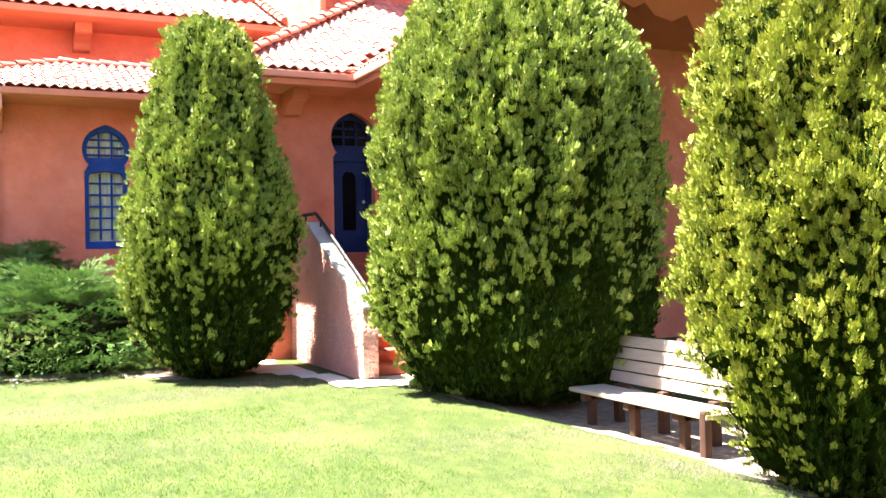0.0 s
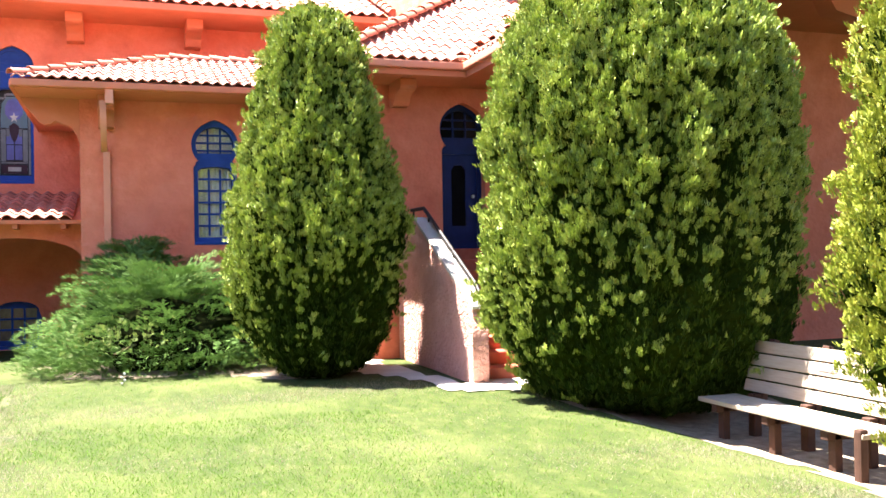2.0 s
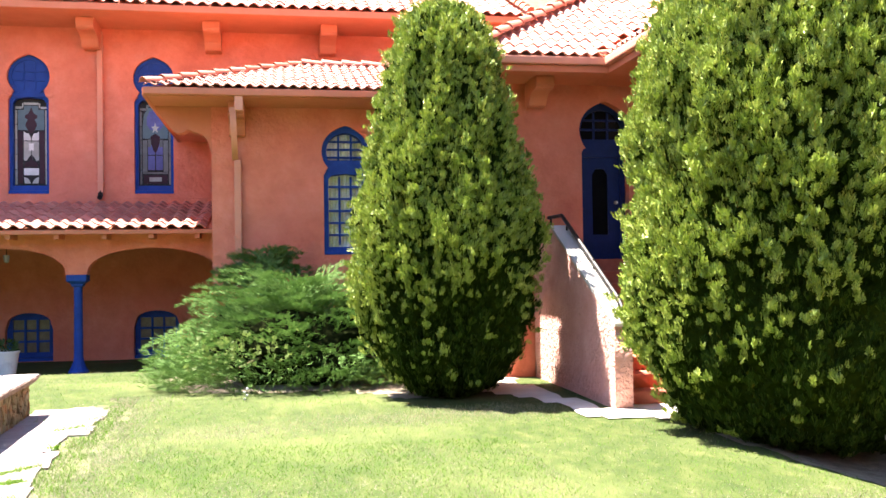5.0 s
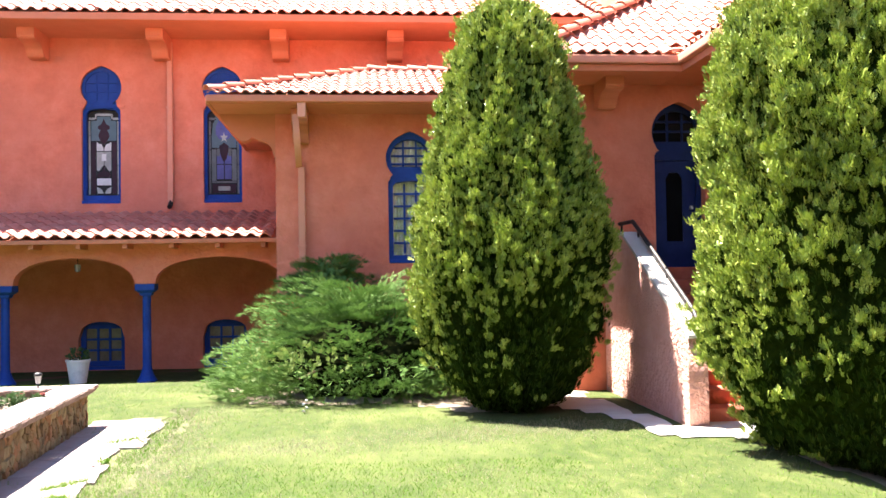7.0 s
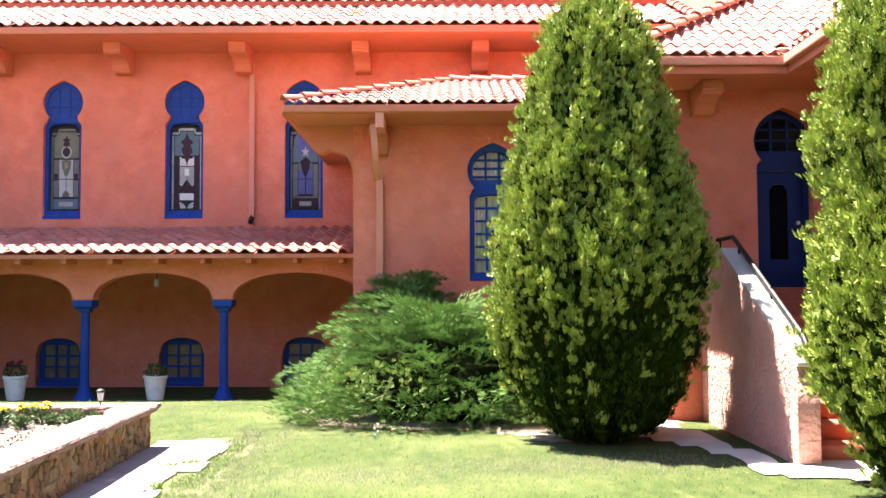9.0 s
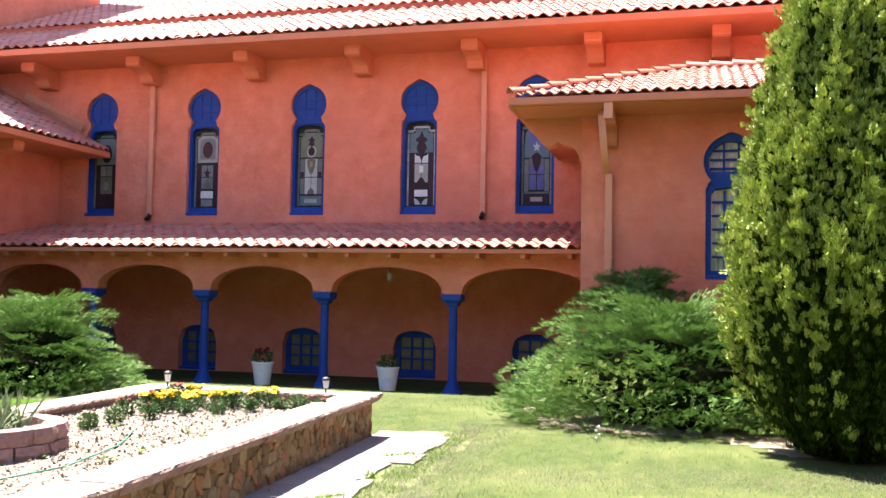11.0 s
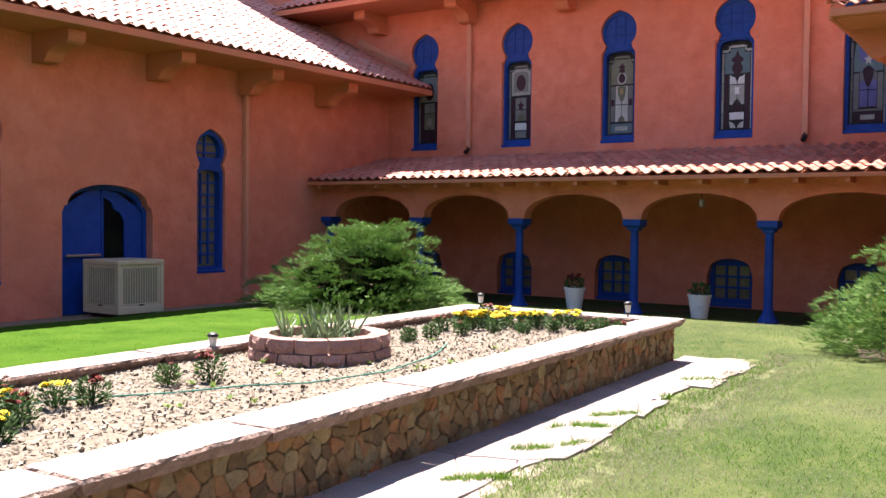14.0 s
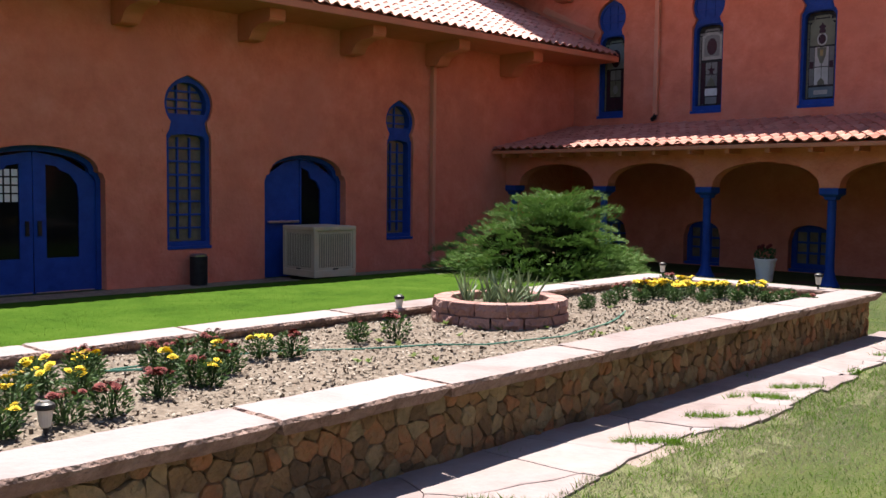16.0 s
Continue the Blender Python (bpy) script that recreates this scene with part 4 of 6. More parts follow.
            shape([(s * x, y) for x, y in ((0.04, 0.03), (0.4, 0.03), (0.45, 0.105), (0.24, 0.09), (0.1, 0.06))][::s], "pale")
        quad(-0.14, 0.14, 0.41, 0.49, "white", 1)
        mirrored([(0, 0.35), (0.08, 0.29), (0.3, 0.275), (0.42, 0.24), (0.3, 0.215), (0, 0.225)], "wine")
        quad(-0.44, 0.44, 0.125, 0.205, "white")
    elif i == 0:
        mirrored([(0, 0.92), (0.42, 0.92), (0.7, 0.84), (0.78, 0.7), (0.78, 0.56), (0, 0.56)], "teal", 0)
        mirrored([(0, 0.9), (0.35, 0.88), (0.52, 0.8), (0.52, 0.72), (0.3, 0.66), (0, 0.66)], "blue", 1)
        star(0.68, 0.27, 0.062, "pale")
        both(0.5, 0.78, 0.17, 0.54, "grey")
        both(0.03, 0.46, 0.37, 0.54, "blue")
        both(0.03, 0.46, 0.19, 0.36, "blue")
        both(0.26, 0.46, 0.46, 0.55, "grey", 1)
        mirrored([(0, 0.62), (0.3, 0.58), (0.26, 0.5), (0.12, 0.42), (0, 0.39)], "wine", 2)
        quad(-0.78, 0.78, 0.145, 0.165, "grey")
        quad(-0.74, 0.74, 0.03, 0.13, "wine")
        quad(-0.38, 0.38, 0.055, 0.105, "pale", 1)
    elif i == 2:
        mirrored([(0, 0.92), (0.42, 0.92), (0.78, 0.86), (0.78, 0.62), (0, 0.62)], "olive", 0)
        mirrored([(x * 0.6, 0.86 + (y - 0.86) * 0.5) for x, y in SPADE], "wine")
        disc(0.69, 0.33, 0.075, "pale", 1)
        disc(0.69, 0.24, 0.055, "wine", 2)
        both(0.48, 0.78, 0.17, 0.6, "grey")
        both(0.02, 0.44, 0.38, 0.6, "pale")
        both(0.02, 0.44, 0.17, 0.37, "pale")
        mirrored([(0, 0.6), (0.3, 0.59), (0.26, 0.5), (0.1, 0.42), (0, 0.41)], "olive", 1)
        quad(-0.1, 0.1, 0.5, 0.57, "amber", 2)
        both(0.5, 0.76, 0.36, 0.44, "wine", 1)
        mirrored([(0, 0.25), (0.2, 0.21), (0.24, 0.17), (0, 0.17)], "olive", 1)
        quad(-0.78, 0.78, 0.03, 0.145, "teal")
        quad(-0.44, 0.44, 0.06, 0.11, "pale", 1)
    elif i == 3:
        mirrored([(0, 0.92), (0.42, 0.92), (0.76, 0.88), (0.76, 0.58), (0, 0.58)], "pale", 0)
        mirrored([(0, 0.885), (0.4, 0.88), (0.58, 0.85), (0.58, 0.62), (0, 0.62)], "grey", 1)
        disc(0.74, 0.38, 0.105, "wine", 2)
        both(0.46, 0.78, 0.03, 0.545, "wine")
        both(0.02, 0.43, 0.4, 0.545, "grey")
        both(0.02, 0.43, 0.25, 0.39, "grey")
        star(0.44, 0.3, 0.08, "wine", 1)
        mirrored([(0, 0.36), (0.2, 0.32), (0.34, 0.25), (0, 0.25)], "olive", 1)
        quad(-0.46, 0.46, 0.13, 0.22, "white", 1)
        quad(-0.43, 0.43, 0.03, 0.115, "grey")
    else:
        mirrored([(0, 0.92), (0.42, 0.92), (0.78, 0.86), (0.78, 0.58), (0, 0.58)], "grey", 0)
        disc(0.72, 0.4, 0.12, "wine", 1)
        both(0.5, 0.79, 0.03, 0.56, "wine")
        both(0.02, 0.46, 0.43, 0.56, "grey")
        both(0.02, 0.46, 0.2, 0.42, "olive")
        disc(0.3, 0.22, 0.06, "grey", 1)
        both(0.02, 0.46, 0.03, 0.19, "wine")
    for pts, k, layer in pieces:
        area = sum(x0 * y1 - x1 * y0 for (x0, y0), (x1, y1) in zip(pts, pts[1:] + pts[:1]))
        part("glass_piece", slab(pts if area > 0 else pts[::-1], [], 0.006), GLASSES[k], leaded, m=Matrix.Translation((0, 0, 0.004 + 0.0025 * layer)))
    for s in (-1, 1):
        part("impost", box(c + s * (W + 0.03) - 0.05, c + s * (W + 0.03) + 0.05, zn - 0.03, zn + 0.035, -0.06, 0.014, 0.012), STUCCO, w)


for i, c in enumerate(NAVE_WIN):
    stained_window(i, c, KEY_N)


def low_window(i, c):
    w = thing("window_low_%d" % (i + 1), M_NAVE, "small blue nine-paned basement window", "window", kind="structure")
    at = Matrix.Translation((0, 0, -0.16))
    ins = rect(c - 0.33, c + 0.33, 0.1, 0.72)
    part("window_frame", slab(arched(c, 0.434, -0.064, 0.66, 0.204), [ins], 0.08), BLUE, w, m=at)
    part("pane", slab(ins, [], 0.008), OLDGLASS, w, m=at @ Matrix.Translation((0, 0, -0.05)))
    for b in grid_bars(3, 3, c - 0.33, c + 0.33, 0.1, 0.72, lambda x, y: True, 0.04, 0.04):
        part("glazing_bar", b, BLUE, w, m=at @ Matrix.Translation((0, 0, -0.01)))
    part("sill", box(c - 0.43, c + 0.43, -0.064, 0.0, -0.02, 0.12, 0.01), BLUE, w, m=at)


for i, c in enumerate(LOW_WIN):
    low_window(i, c)
sash_window("window_annex", M_ANNEX, AW_X, KEY_A, 3, 6, CLEAR, "blue horseshoe-headed window with white curtains behind", 3, 4, True)
sash_window("window_wing_small", M_WING, SW_Y, KEY_S, 3, 8, OLDGLASS, "narrow blue horseshoe-headed window with many small panes", 2, 3)
sash_window("window_wing_large", M_WING, BW_Y, KEY_B, 3, 8, OLDGLASS, "tall blue horseshoe-headed window with many small panes", 3, 4)

# upper door at the head of the steps
d = thing("door_porch", M_PORCH, "dark navy horseshoe-headed door with a narrow dark glass", "door", kind="structure")
at = Matrix.Translation((0, 0, -0.16))
W, zc, r = KEY_D["w"], KEY_D["zc"], KEY_D["r"]
head = [(PD_X + (r - 0.07) * math.cos(a), zc + (r - 0.07) * math.sin(a)) for a in np.linspace(-0.35, math.pi + 0.35, 20)]
leafhole = rect(PD_X - W + 0.07, PD_X + W - 0.07, 1.702, 3.14)
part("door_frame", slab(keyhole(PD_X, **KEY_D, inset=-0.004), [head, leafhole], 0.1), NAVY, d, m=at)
glasshole = [(PD_X - 0.13, 2.05), (PD_X + 0.1, 2.05), (PD_X + 0.1, 2.9), (PD_X + 0.05, 2.98), (PD_X - 0.08, 2.98), (PD_X - 0.13, 2.9)]
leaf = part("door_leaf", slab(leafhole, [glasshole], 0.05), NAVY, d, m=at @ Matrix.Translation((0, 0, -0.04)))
part("pane", slab(glasshole, [], 0.008), BLACKGLASS, leaf, m=Matrix.Translation((0, 0, -0.02)))
part("door_handle", lathe([(0.015, 0), (0.02, 0.02), (0.03, 0.05), (0.02, 0.075)], 12), SILVER, leaf, m=Matrix.Translation((PD_X + 0.2, 2.5, 0)))
part("pane", slab(head, [], 0.008), BLACKGLASS, d, m=at @ Matrix.Translation((0, 0, -0.05)))
for b in grid_bars(3, 3, PD_X - r + 0.07, PD_X + r - 0.07, zc - 0.1, zc + 0.3, lambda x, y: (x - PD_X) ** 2 + (y - zc) ** 2 < (r - 0.07) ** 2, 0.028, 0.03):
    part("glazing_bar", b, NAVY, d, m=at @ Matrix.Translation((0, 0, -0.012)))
# basement door behind the tree
d = thing("door_basement", M_ANNEX, "small blue basement door", "door", kind="structure")
part("door_frame", slab(arched(1.62, 0.304, -0.104, 1.5, 0.104), [rect(1.4, 1.84, -0.09, 1.44)], 0.08), BLUE, d, m=at)
part("door_leaf", slab(rect(1.4, 1.84, -0.09, 1.44), [], 0.04), BLUE, d, m=at @ Matrix.Translation((0, 0, -0.04)))

# cooler door of the wing
d = thing("door_wing_cooler", M_WING, "blue arched double door, one leaf half open behind the cooler", "door", kind="structure")
at = Matrix.Translation((0, 0, -0.17))
inner = arched(D1_Y, 0.82, -0.12, 1.69, 0.3, 0.1)
part("door_frame", slab(arched(D1_Y, 0.894, -0.164, 1.72, 0.354, 0.1), [inner], 0.12), BLUE, d, m=at)
ya, yb = D1_Y - 0.82, D1_Y + 0.82
part("door_leaf", slab([(ya, -0.12), (D1_Y - 0.02, -0.12), (D1_Y - 0.02, 1.99), (D1_Y - 0.3, 1.95), (ya + 0.1, 1.7), (ya, 1.58)], [], 0.05), BLUE, d, m=at @ Matrix.Translation((0, 0, -0.04)))
gh = [(D1_Y + 0.04, 0.3), (D1_Y + 0.46, 0.3), (D1_Y + 0.46, 1.45), (D1_Y + 0.38, 1.6), (D1_Y + 0.24, 1.66), (D1_Y + 0.2, 1.78), (D1_Y + 0.04, 1.86)]
leaf = part("door_leaf", slab([(D1_Y, -0.12), (yb, -0.12), (yb, 1.58), (yb - 0.1, 1.7), (D1_Y + 0.3, 1.95), (D1_Y, 1.99)], [gh], 0.05), BLUE, d, m=at @ Matrix.Translation((0, 0, -0.045)))
part("pane", slab(gh, [], 0.008), BLACKGLASS, leaf, m=Matrix.Translation((0, 0, -0.03)))
part("push_bar", box(ya + 0.1, ya + 0.75, 0.86, 0.9, 0, 0.05, 0.01), SILVER, d, m=at)

# glazed double door of the wing
d = thing("door_wing_entrance", M_WING, "blue arched double door with tall dark panes and a white grille inside", "door", kind="structure")
inner = arched(D2_Y, 0.93, -0.12, 1.67, 0.32, 0.1)
part("door_frame", slab(arched(D2_Y, 1.004, -0.164, 1.7, 0.374, 0.1), [inner], 0.12), BLUE, d, m=at)
for s in (-1, 1):
    o = [(D2_Y + s * 0.006, -0.12), (D2_Y + s * 0.93, -0.12), (D2_Y + s * 0.93, 1.56), (D2_Y + s * 0.83, 1.68), (D2_Y + s * 0.45, 1.9), (D2_Y + s * 0.006, 1.985)]
    g = [(D2_Y + s * 0.19, 0.42), (D2_Y + s * 0.68, 0.42), (D2_Y + s * 0.68, 1.3), (D2_Y + s * 0.66, 1.5), (D2_Y + s * 0.55, 1.66), (D2_Y + s * 0.4, 1.72), (D2_Y + s * 0.36, 1.77), (D2_Y + s * 0.19, 1.8)]
    leaf = part("door_leaf", slab(o[::s], [g[::s]], 0.05), BLUE, d, m=at @ Matrix.Translation((0, 0, -0.04)))
    part("pane", slab(g[::s], [], 0.008), BLACKGLASS, leaf, m=Matrix.Translation((0, 0, -0.03)))
    part("pull_handle", box(D2_Y + s * 0.09 - 0.03, D2_Y + s * 0.09 + 0.03, 0.75, 0.97, 0, 0.025, 0.008), IRON, leaf)
    part("kick_strip", box(min(D2_Y + s * 0.03, D2_Y + s * 0.9), max(D2_Y + s * 0.03, D2_Y + s * 0.9), -0.11, -0.08, 0, 0.012, 0.003), SILVER, leaf)
gr = part("inner_grille", box(D2_Y - 0.6, D2_Y - 0.2, 1.25, 1.72, -0.006, 0), WHITE, d, "pale lattice showing behind the glass", m=at @ Matrix.Translation((0, 0, -0.062)))
for k in range(1, 4):
    part("bar", box(D2_Y - 0.6 + 0.1 * k - 0.012, D2_Y - 0.6 + 0.1 * k + 0.012, 1.25, 1.72, 0, 0.006), IRON, gr)
    part("bar", box(D2_Y - 0.6, D2_Y - 0.2, 1.25 + 0.12 * k - 0.012, 1.25 + 0.12 * k + 0.012, 0, 0.007), IRON, gr)
solo("sill_wing_entrance", box(WING_X + 0.002, WING_X + 0.5, 6.1, 8.45, -0.4, -0.1, 0.02), CONCRETE, "low concrete threshold before the doors", "threshold", kind="structure")


# ---- rainwater pipes ----
def downspout(top, bottom, out, label, elbow=False):
    """A square pipe down a wall; out is the direction away from the wall."""
    o = Vector(out)
    t = thing("downspout", Matrix.Translation(bottom), label, "downspout", "downspouts")
    h = top[2] - bottom[2]
    part("pipe", box(-0.052, 0.052, -0.04, 0.04, 0.1, h, 0.012), PIPE, t)
    part("shoe", tube([(0, 0, 0.12), o * 0.03 + Vector((0, 0, 0.05)), o * 0.12], 0.05, 0.05, 8), IRON if bottom[2] > 2 else PIPE, t)
    for z in (0.3, h * 0.6):
        part("clip", box(-0.066, 0.066, -0.05, 0.05, z, z + 0.03, 0.004), PIPE, t)
    if elbow:
        part("elbow", tube([(0, 0, h - 0.02), o * 0.08 + Vector((0, 0, h + 0.14)), o * 0.7 + Vector((0, 0, h + 0.55)), o * 0.78 + Vector((0, 0, h + 0.8))], 0.055, 0.055, 8), PIPE, t)
    return t


downspout((-4.3, NAVE_Y - 0.06, 6.22), (-4.3, NAVE_Y - 0.06, 3.03), (0, -1, 0), "pink painted square downspout ending above the lean-to roof")
downspout((-11.45, NAVE_Y - 0.06, 6.22), (-11.45, NAVE_Y - 0.06, 3.03), (0, -1, 0), "pink painted square downspout ending above the lean-to roof")
downspout((-1.58, ANNEX_Y - 0.06, 3.3), (-1.58, ANNEX_Y - 0.06, 0.3), (0, -1, 0), "pink painted square downspout below an eave bracket")
neck_ = thing("gutter_outlet", Matrix.Translation((-1.525, 14.72, 3.3)), "pink painted pipe slanting back from the gutter to the downspout", "downspout")
part("drop", box(-0.06, 0.06, -0.05, 0.05, 0.62, 0.86, 0.01), PIPE, neck_)
part("slant", slab([(0.05, 0.66), (-0.05, 0.66), (0.77, 0.0), (0.87, 0.0)], [], 0.09), PIPE, neck_, m=facing(-0.045, 0, 0, "+x"))
downspout((WING_X + 0.06, 15.12, 4.42), (WING_X + 0.06, 15.12, 0.0), (1, 0, 0), "pink painted square downspout on the wing wall")


# ---- steps to the upper door ----
st = thing("stair_porch", None, "red steps between rough stucco parapets", "steps", kind="structure")
me1 = as_mesh("step", box(2.66, 4.3, 0, 1, -0.6, 0.17, 0.015), REDBRICK)
for k in range(10):
    ob = new("step", me1)
    ob.parent = st
    ob.matrix_world = Matrix.Translation((0, 10.55 + 0.28 * k, 0.08 + 0.161 * k)) @ Matrix.Diagonal((1, 2.85 - 0.28 * k, 1, 1))
par = [(-13.38, -0.2), (-13.38, 2.1), (-12.55, 2.1), (-10.32, 0.98), (-10.32, -0.2)]
for x, nm in ((2.47, "parapet"), (4.18, "parapet")):
    part(nm, slab(par[::-1], [], 0.2), ROUGHCAST, st, m=facing(x, 0, 0, "-x"))
cap = [(-13.4, 2.103), (-13.4, 2.14), (-12.54, 2.14), (-10.28, 1.015), (-10.28, 0.975), (-12.55, 2.103)]
part("parapet_cap", slab(cap[::-1], [], 0.215), CONCRETE, st, m=facing(2.462, 0, 0, "-x"))
rail = thing("handrail", None, "dark iron handrail along the sloping parapet", "handrail")
part("rail", tube([(2.635, 13.2, 2.27), (2.635, 12.62, 2.27), (2.635, 12.45, 2.19), (2.635, 10.6, 1.24), (2.635, 10.5, 1.14)], 0.026, 0.026, 8), IRON, rail)
for y, z in ((13.1, 2.14), (12.4, 2.07), (11.4, 1.57), (10.6, 1.17)):
    part("rail_post", tube([(2.635, y, z - 0.02), (2.635, y, z + 0.12)], 0.014, 0.014, 6), IRON, rail)
patch("pavement_steps", [(0.9, 12.9), (1.5, 12.0), (2.0, 10.75), (2.1, 9.85), (3.0, 9.6), (4.45, 9.7), (4.45, 10.6), (2.75, 10.6), (2.7, 10.4), (2.35, 10.4), (2.0, 13.35), (1.2, 13.3)], CONCRETE,
      "sun-bleached concrete path at the foot of the steps", "path", lift=0.014, wobble=0.05)


# ---- evergreen trees ----
# a flat upright spray: slender blunt fingers that rise side by side from a rib
SPRAY = []
for k in range(8):
    a = radians((-58, 50, -36, 30, -20, 14, -5, 42)[k])
    ln = (0.5, 0.55, 0.7, 0.76, 0.86, 0.92, 1.0, 0.36)[k]
    dx, dy = math.sin(a), math.cos(a)
    by = (0.05, 0.1, 0.12, 0.15, 0.15, 0.16, 0.18, 0.5)[k]
    SPRAY += [(dx * 0.06, by, 0), (dx * ln - dy * 0.085, by + dy * ln * 0.92 + dx * 0.085, 0.08 * (k % 2)), (dx * ln + dy * 0.085, by + dy * ln - dx * 0.085, 0.1 * (k % 3 - 1))]
SPRAY_F = [(3 * k, 3 * k + 1, 3 * k + 2) for k in range(8)]
FAN, FAN_F = SPRAY[6:21], SPRAY_F[:5]


def profile_at(profile, z):
    zs, rs = [p[0] for p in profile], [p[1] for p in profile]
    return np.interp(z, zs, rs)


def field(q, z, seed):
    """How far the crown bulges at an angle and height: broad lobes, then upright plumes, then tufts."""
    c, s = math.cos(q), math.sin(q)
    plume = noise.noise((c * 6.5 + 9, s * 6.5, z * 1.9 + seed * 3.1))
    return (0.55 * noise.noise((c * 1.6, s * 1.6, z * 0.9 + seed)), plume, noise.noise((c * 24, s * 24, z * 11 + seed)))


def arborvitae(x, y, zg, profile, count, seed, label, size=0.075, foliage=None, rough=1.0):
    """A dense cone of upright flat sprays that gather in plumes, with dark clefts between, on a trunk with limbs."""
    rng = np.random.default_rng(seed)
    t = thing("arborvitae", Matrix.Translation((x, y, zg)), label, "tree", "arborvitae trees")
    H = profile[-1][0]
    tr = part("trunk", tube([(0, 0, -0.1), (0.02, 0, 0.3), (-0.02, 0.03, H * 0.5), (0, 0, H * 0.9)], 0.1, 0.02, 8), BARK, t)
    for k in range(9):
        a, z = rng.uniform(0, 6.28), 0.25 + 0.1 * k
        part("limb", tube([(0, 0, z), (0.3 * math.cos(a), 0.3 * math.sin(a), z + 0.25), (0.55 * math.cos(a), 0.55 * math.sin(a), z + 0.7)], 0.035, 0.012, 6), BARK, tr)

    def radius(q, z, inward):
        b, p, f = field(q, z, seed)
        base = float(profile_at(profile, z))
        amp = min(1.0, base / 0.5) * rough
        return max(0.012, base - 0.06 - inward + amp * (0.14 * b + 0.22 * p + 0.1 * f))
    # body under the sprays, near black in place of the crown's inner shade
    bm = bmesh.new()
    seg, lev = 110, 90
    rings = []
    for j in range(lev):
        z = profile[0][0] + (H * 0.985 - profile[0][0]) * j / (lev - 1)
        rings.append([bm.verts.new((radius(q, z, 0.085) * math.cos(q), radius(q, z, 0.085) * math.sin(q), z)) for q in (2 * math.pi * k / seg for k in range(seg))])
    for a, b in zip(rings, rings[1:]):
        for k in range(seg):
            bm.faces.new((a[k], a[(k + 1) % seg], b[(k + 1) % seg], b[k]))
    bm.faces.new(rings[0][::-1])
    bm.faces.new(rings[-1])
    part("inner_crown", bm, ARBORMID, t, "dark shell inside the crown, coloured as its shade")
    zz = np.linspace(profile[0][0], H, 500)
    rr = profile_at(profile, zz)
    wgt = (rr + 0.05) * np.sqrt(1 + np.gradient(rr, zz) ** 2)
    up = np.array([0, 0, 1.0])

    def growth(name, n, near, far, keep, scale_, material, what):
        """Sprays over the whole crown between two depths; keep: the least bulge on which they grow."""
        z = rng.choice(zz, n, p=wgt / wgt.sum()) + rng.uniform(-0.02, 0.02, n)
        a = rng.uniform(0, 2 * np.pi, n)
        fields = np.array([field(q, h, seed) for q, h in zip(a, z)])
        # bright sprays thin out low and away from the sun, imitating shade
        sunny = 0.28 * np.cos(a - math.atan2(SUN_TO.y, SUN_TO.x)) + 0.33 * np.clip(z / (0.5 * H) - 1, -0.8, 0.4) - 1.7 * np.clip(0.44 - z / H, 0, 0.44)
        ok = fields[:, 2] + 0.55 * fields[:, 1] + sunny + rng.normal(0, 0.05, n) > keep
        z, a, clump = z[ok], a[ok], fields[ok, 2]
        n = len(z)
        r = np.array([radius(q, h, d) for q, h, d in zip(a, z, rng.uniform(near, far, n))])
        out = np.stack([np.cos(a), np.sin(a), np.zeros(n)], 1)
        tang = np.stack([-np.sin(a), np.cos(a), np.zeros(n)], 1)
        slope = np.interp(z, zz, np.gradient(rr, zz))
        axis = up + out * (0.3 + 0.2 * np.clip(slope, -1, 0.6) + rng.normal(0, 0.18, n))[:, None] + tang * (0.3 * clump + rng.normal(0, 0.18, n))[:, None]
        turn = rng.uniform(0, np.pi, n)
        side = tang * np.cos(turn)[:, None] + out * np.sin(turn)[:, None]
        # bright sprays also shrink low down, for the same shading
        sz = size * scale_ * rng.uniform(0.6, 1.3, n) * (1 + 0.35 * clump) * (1 if keep < -1 else np.clip(0.6 + 1.1 * z / H, 0.6, 1))
        pos = np.stack([r * np.cos(a), r * np.sin(a), z], 1) - unit(axis) * (sz * 0.5)[:, None]
        kit = (SPRAY, SPRAY_F) if keep > -1 else (FAN, FAN_F)
        part(name, scatter(*kit, pos, axis, side, sz), material, t, what)
        return r, a, z, out
    growth("inner_foliage", count * 45 // 100, 0.02, 0.16, -9, 1.1, ARBORSHADE, "deep green inner foliage, darkened for the crown's shade")
    r, a, z, out = growth("crown", count, -0.02, 0.05, -0.3, 0.85, foliage or ARBOR, "bright yellow-green outer foliage in upright sprays, thickest where sun falls")
    # single shoots that stand out of the outline
    n = count // 40
    j = rng.integers(0, len(a), n)
    pos = np.stack([(r[j] + 0.05) * np.cos(a[j]), (r[j] + 0.05) * np.sin(a[j]), z[j]], 1)
    P = np.concatenate([pos + rng.normal(0, 0.02, (n, 3)) for _ in range(5)])
    part("loose_shoot", scatter(SPRAY, SPRAY_F, P, np.tile(out[j] * 0.45 + up, (5, 1)) + rng.normal(0, 0.3, (n * 5, 3)), rng.normal(0, 1, (n * 5, 3)), size * rng.uniform(0.6, 1.1, n * 5)), foliage or ARBOR, t, kind="stuff")
    return t


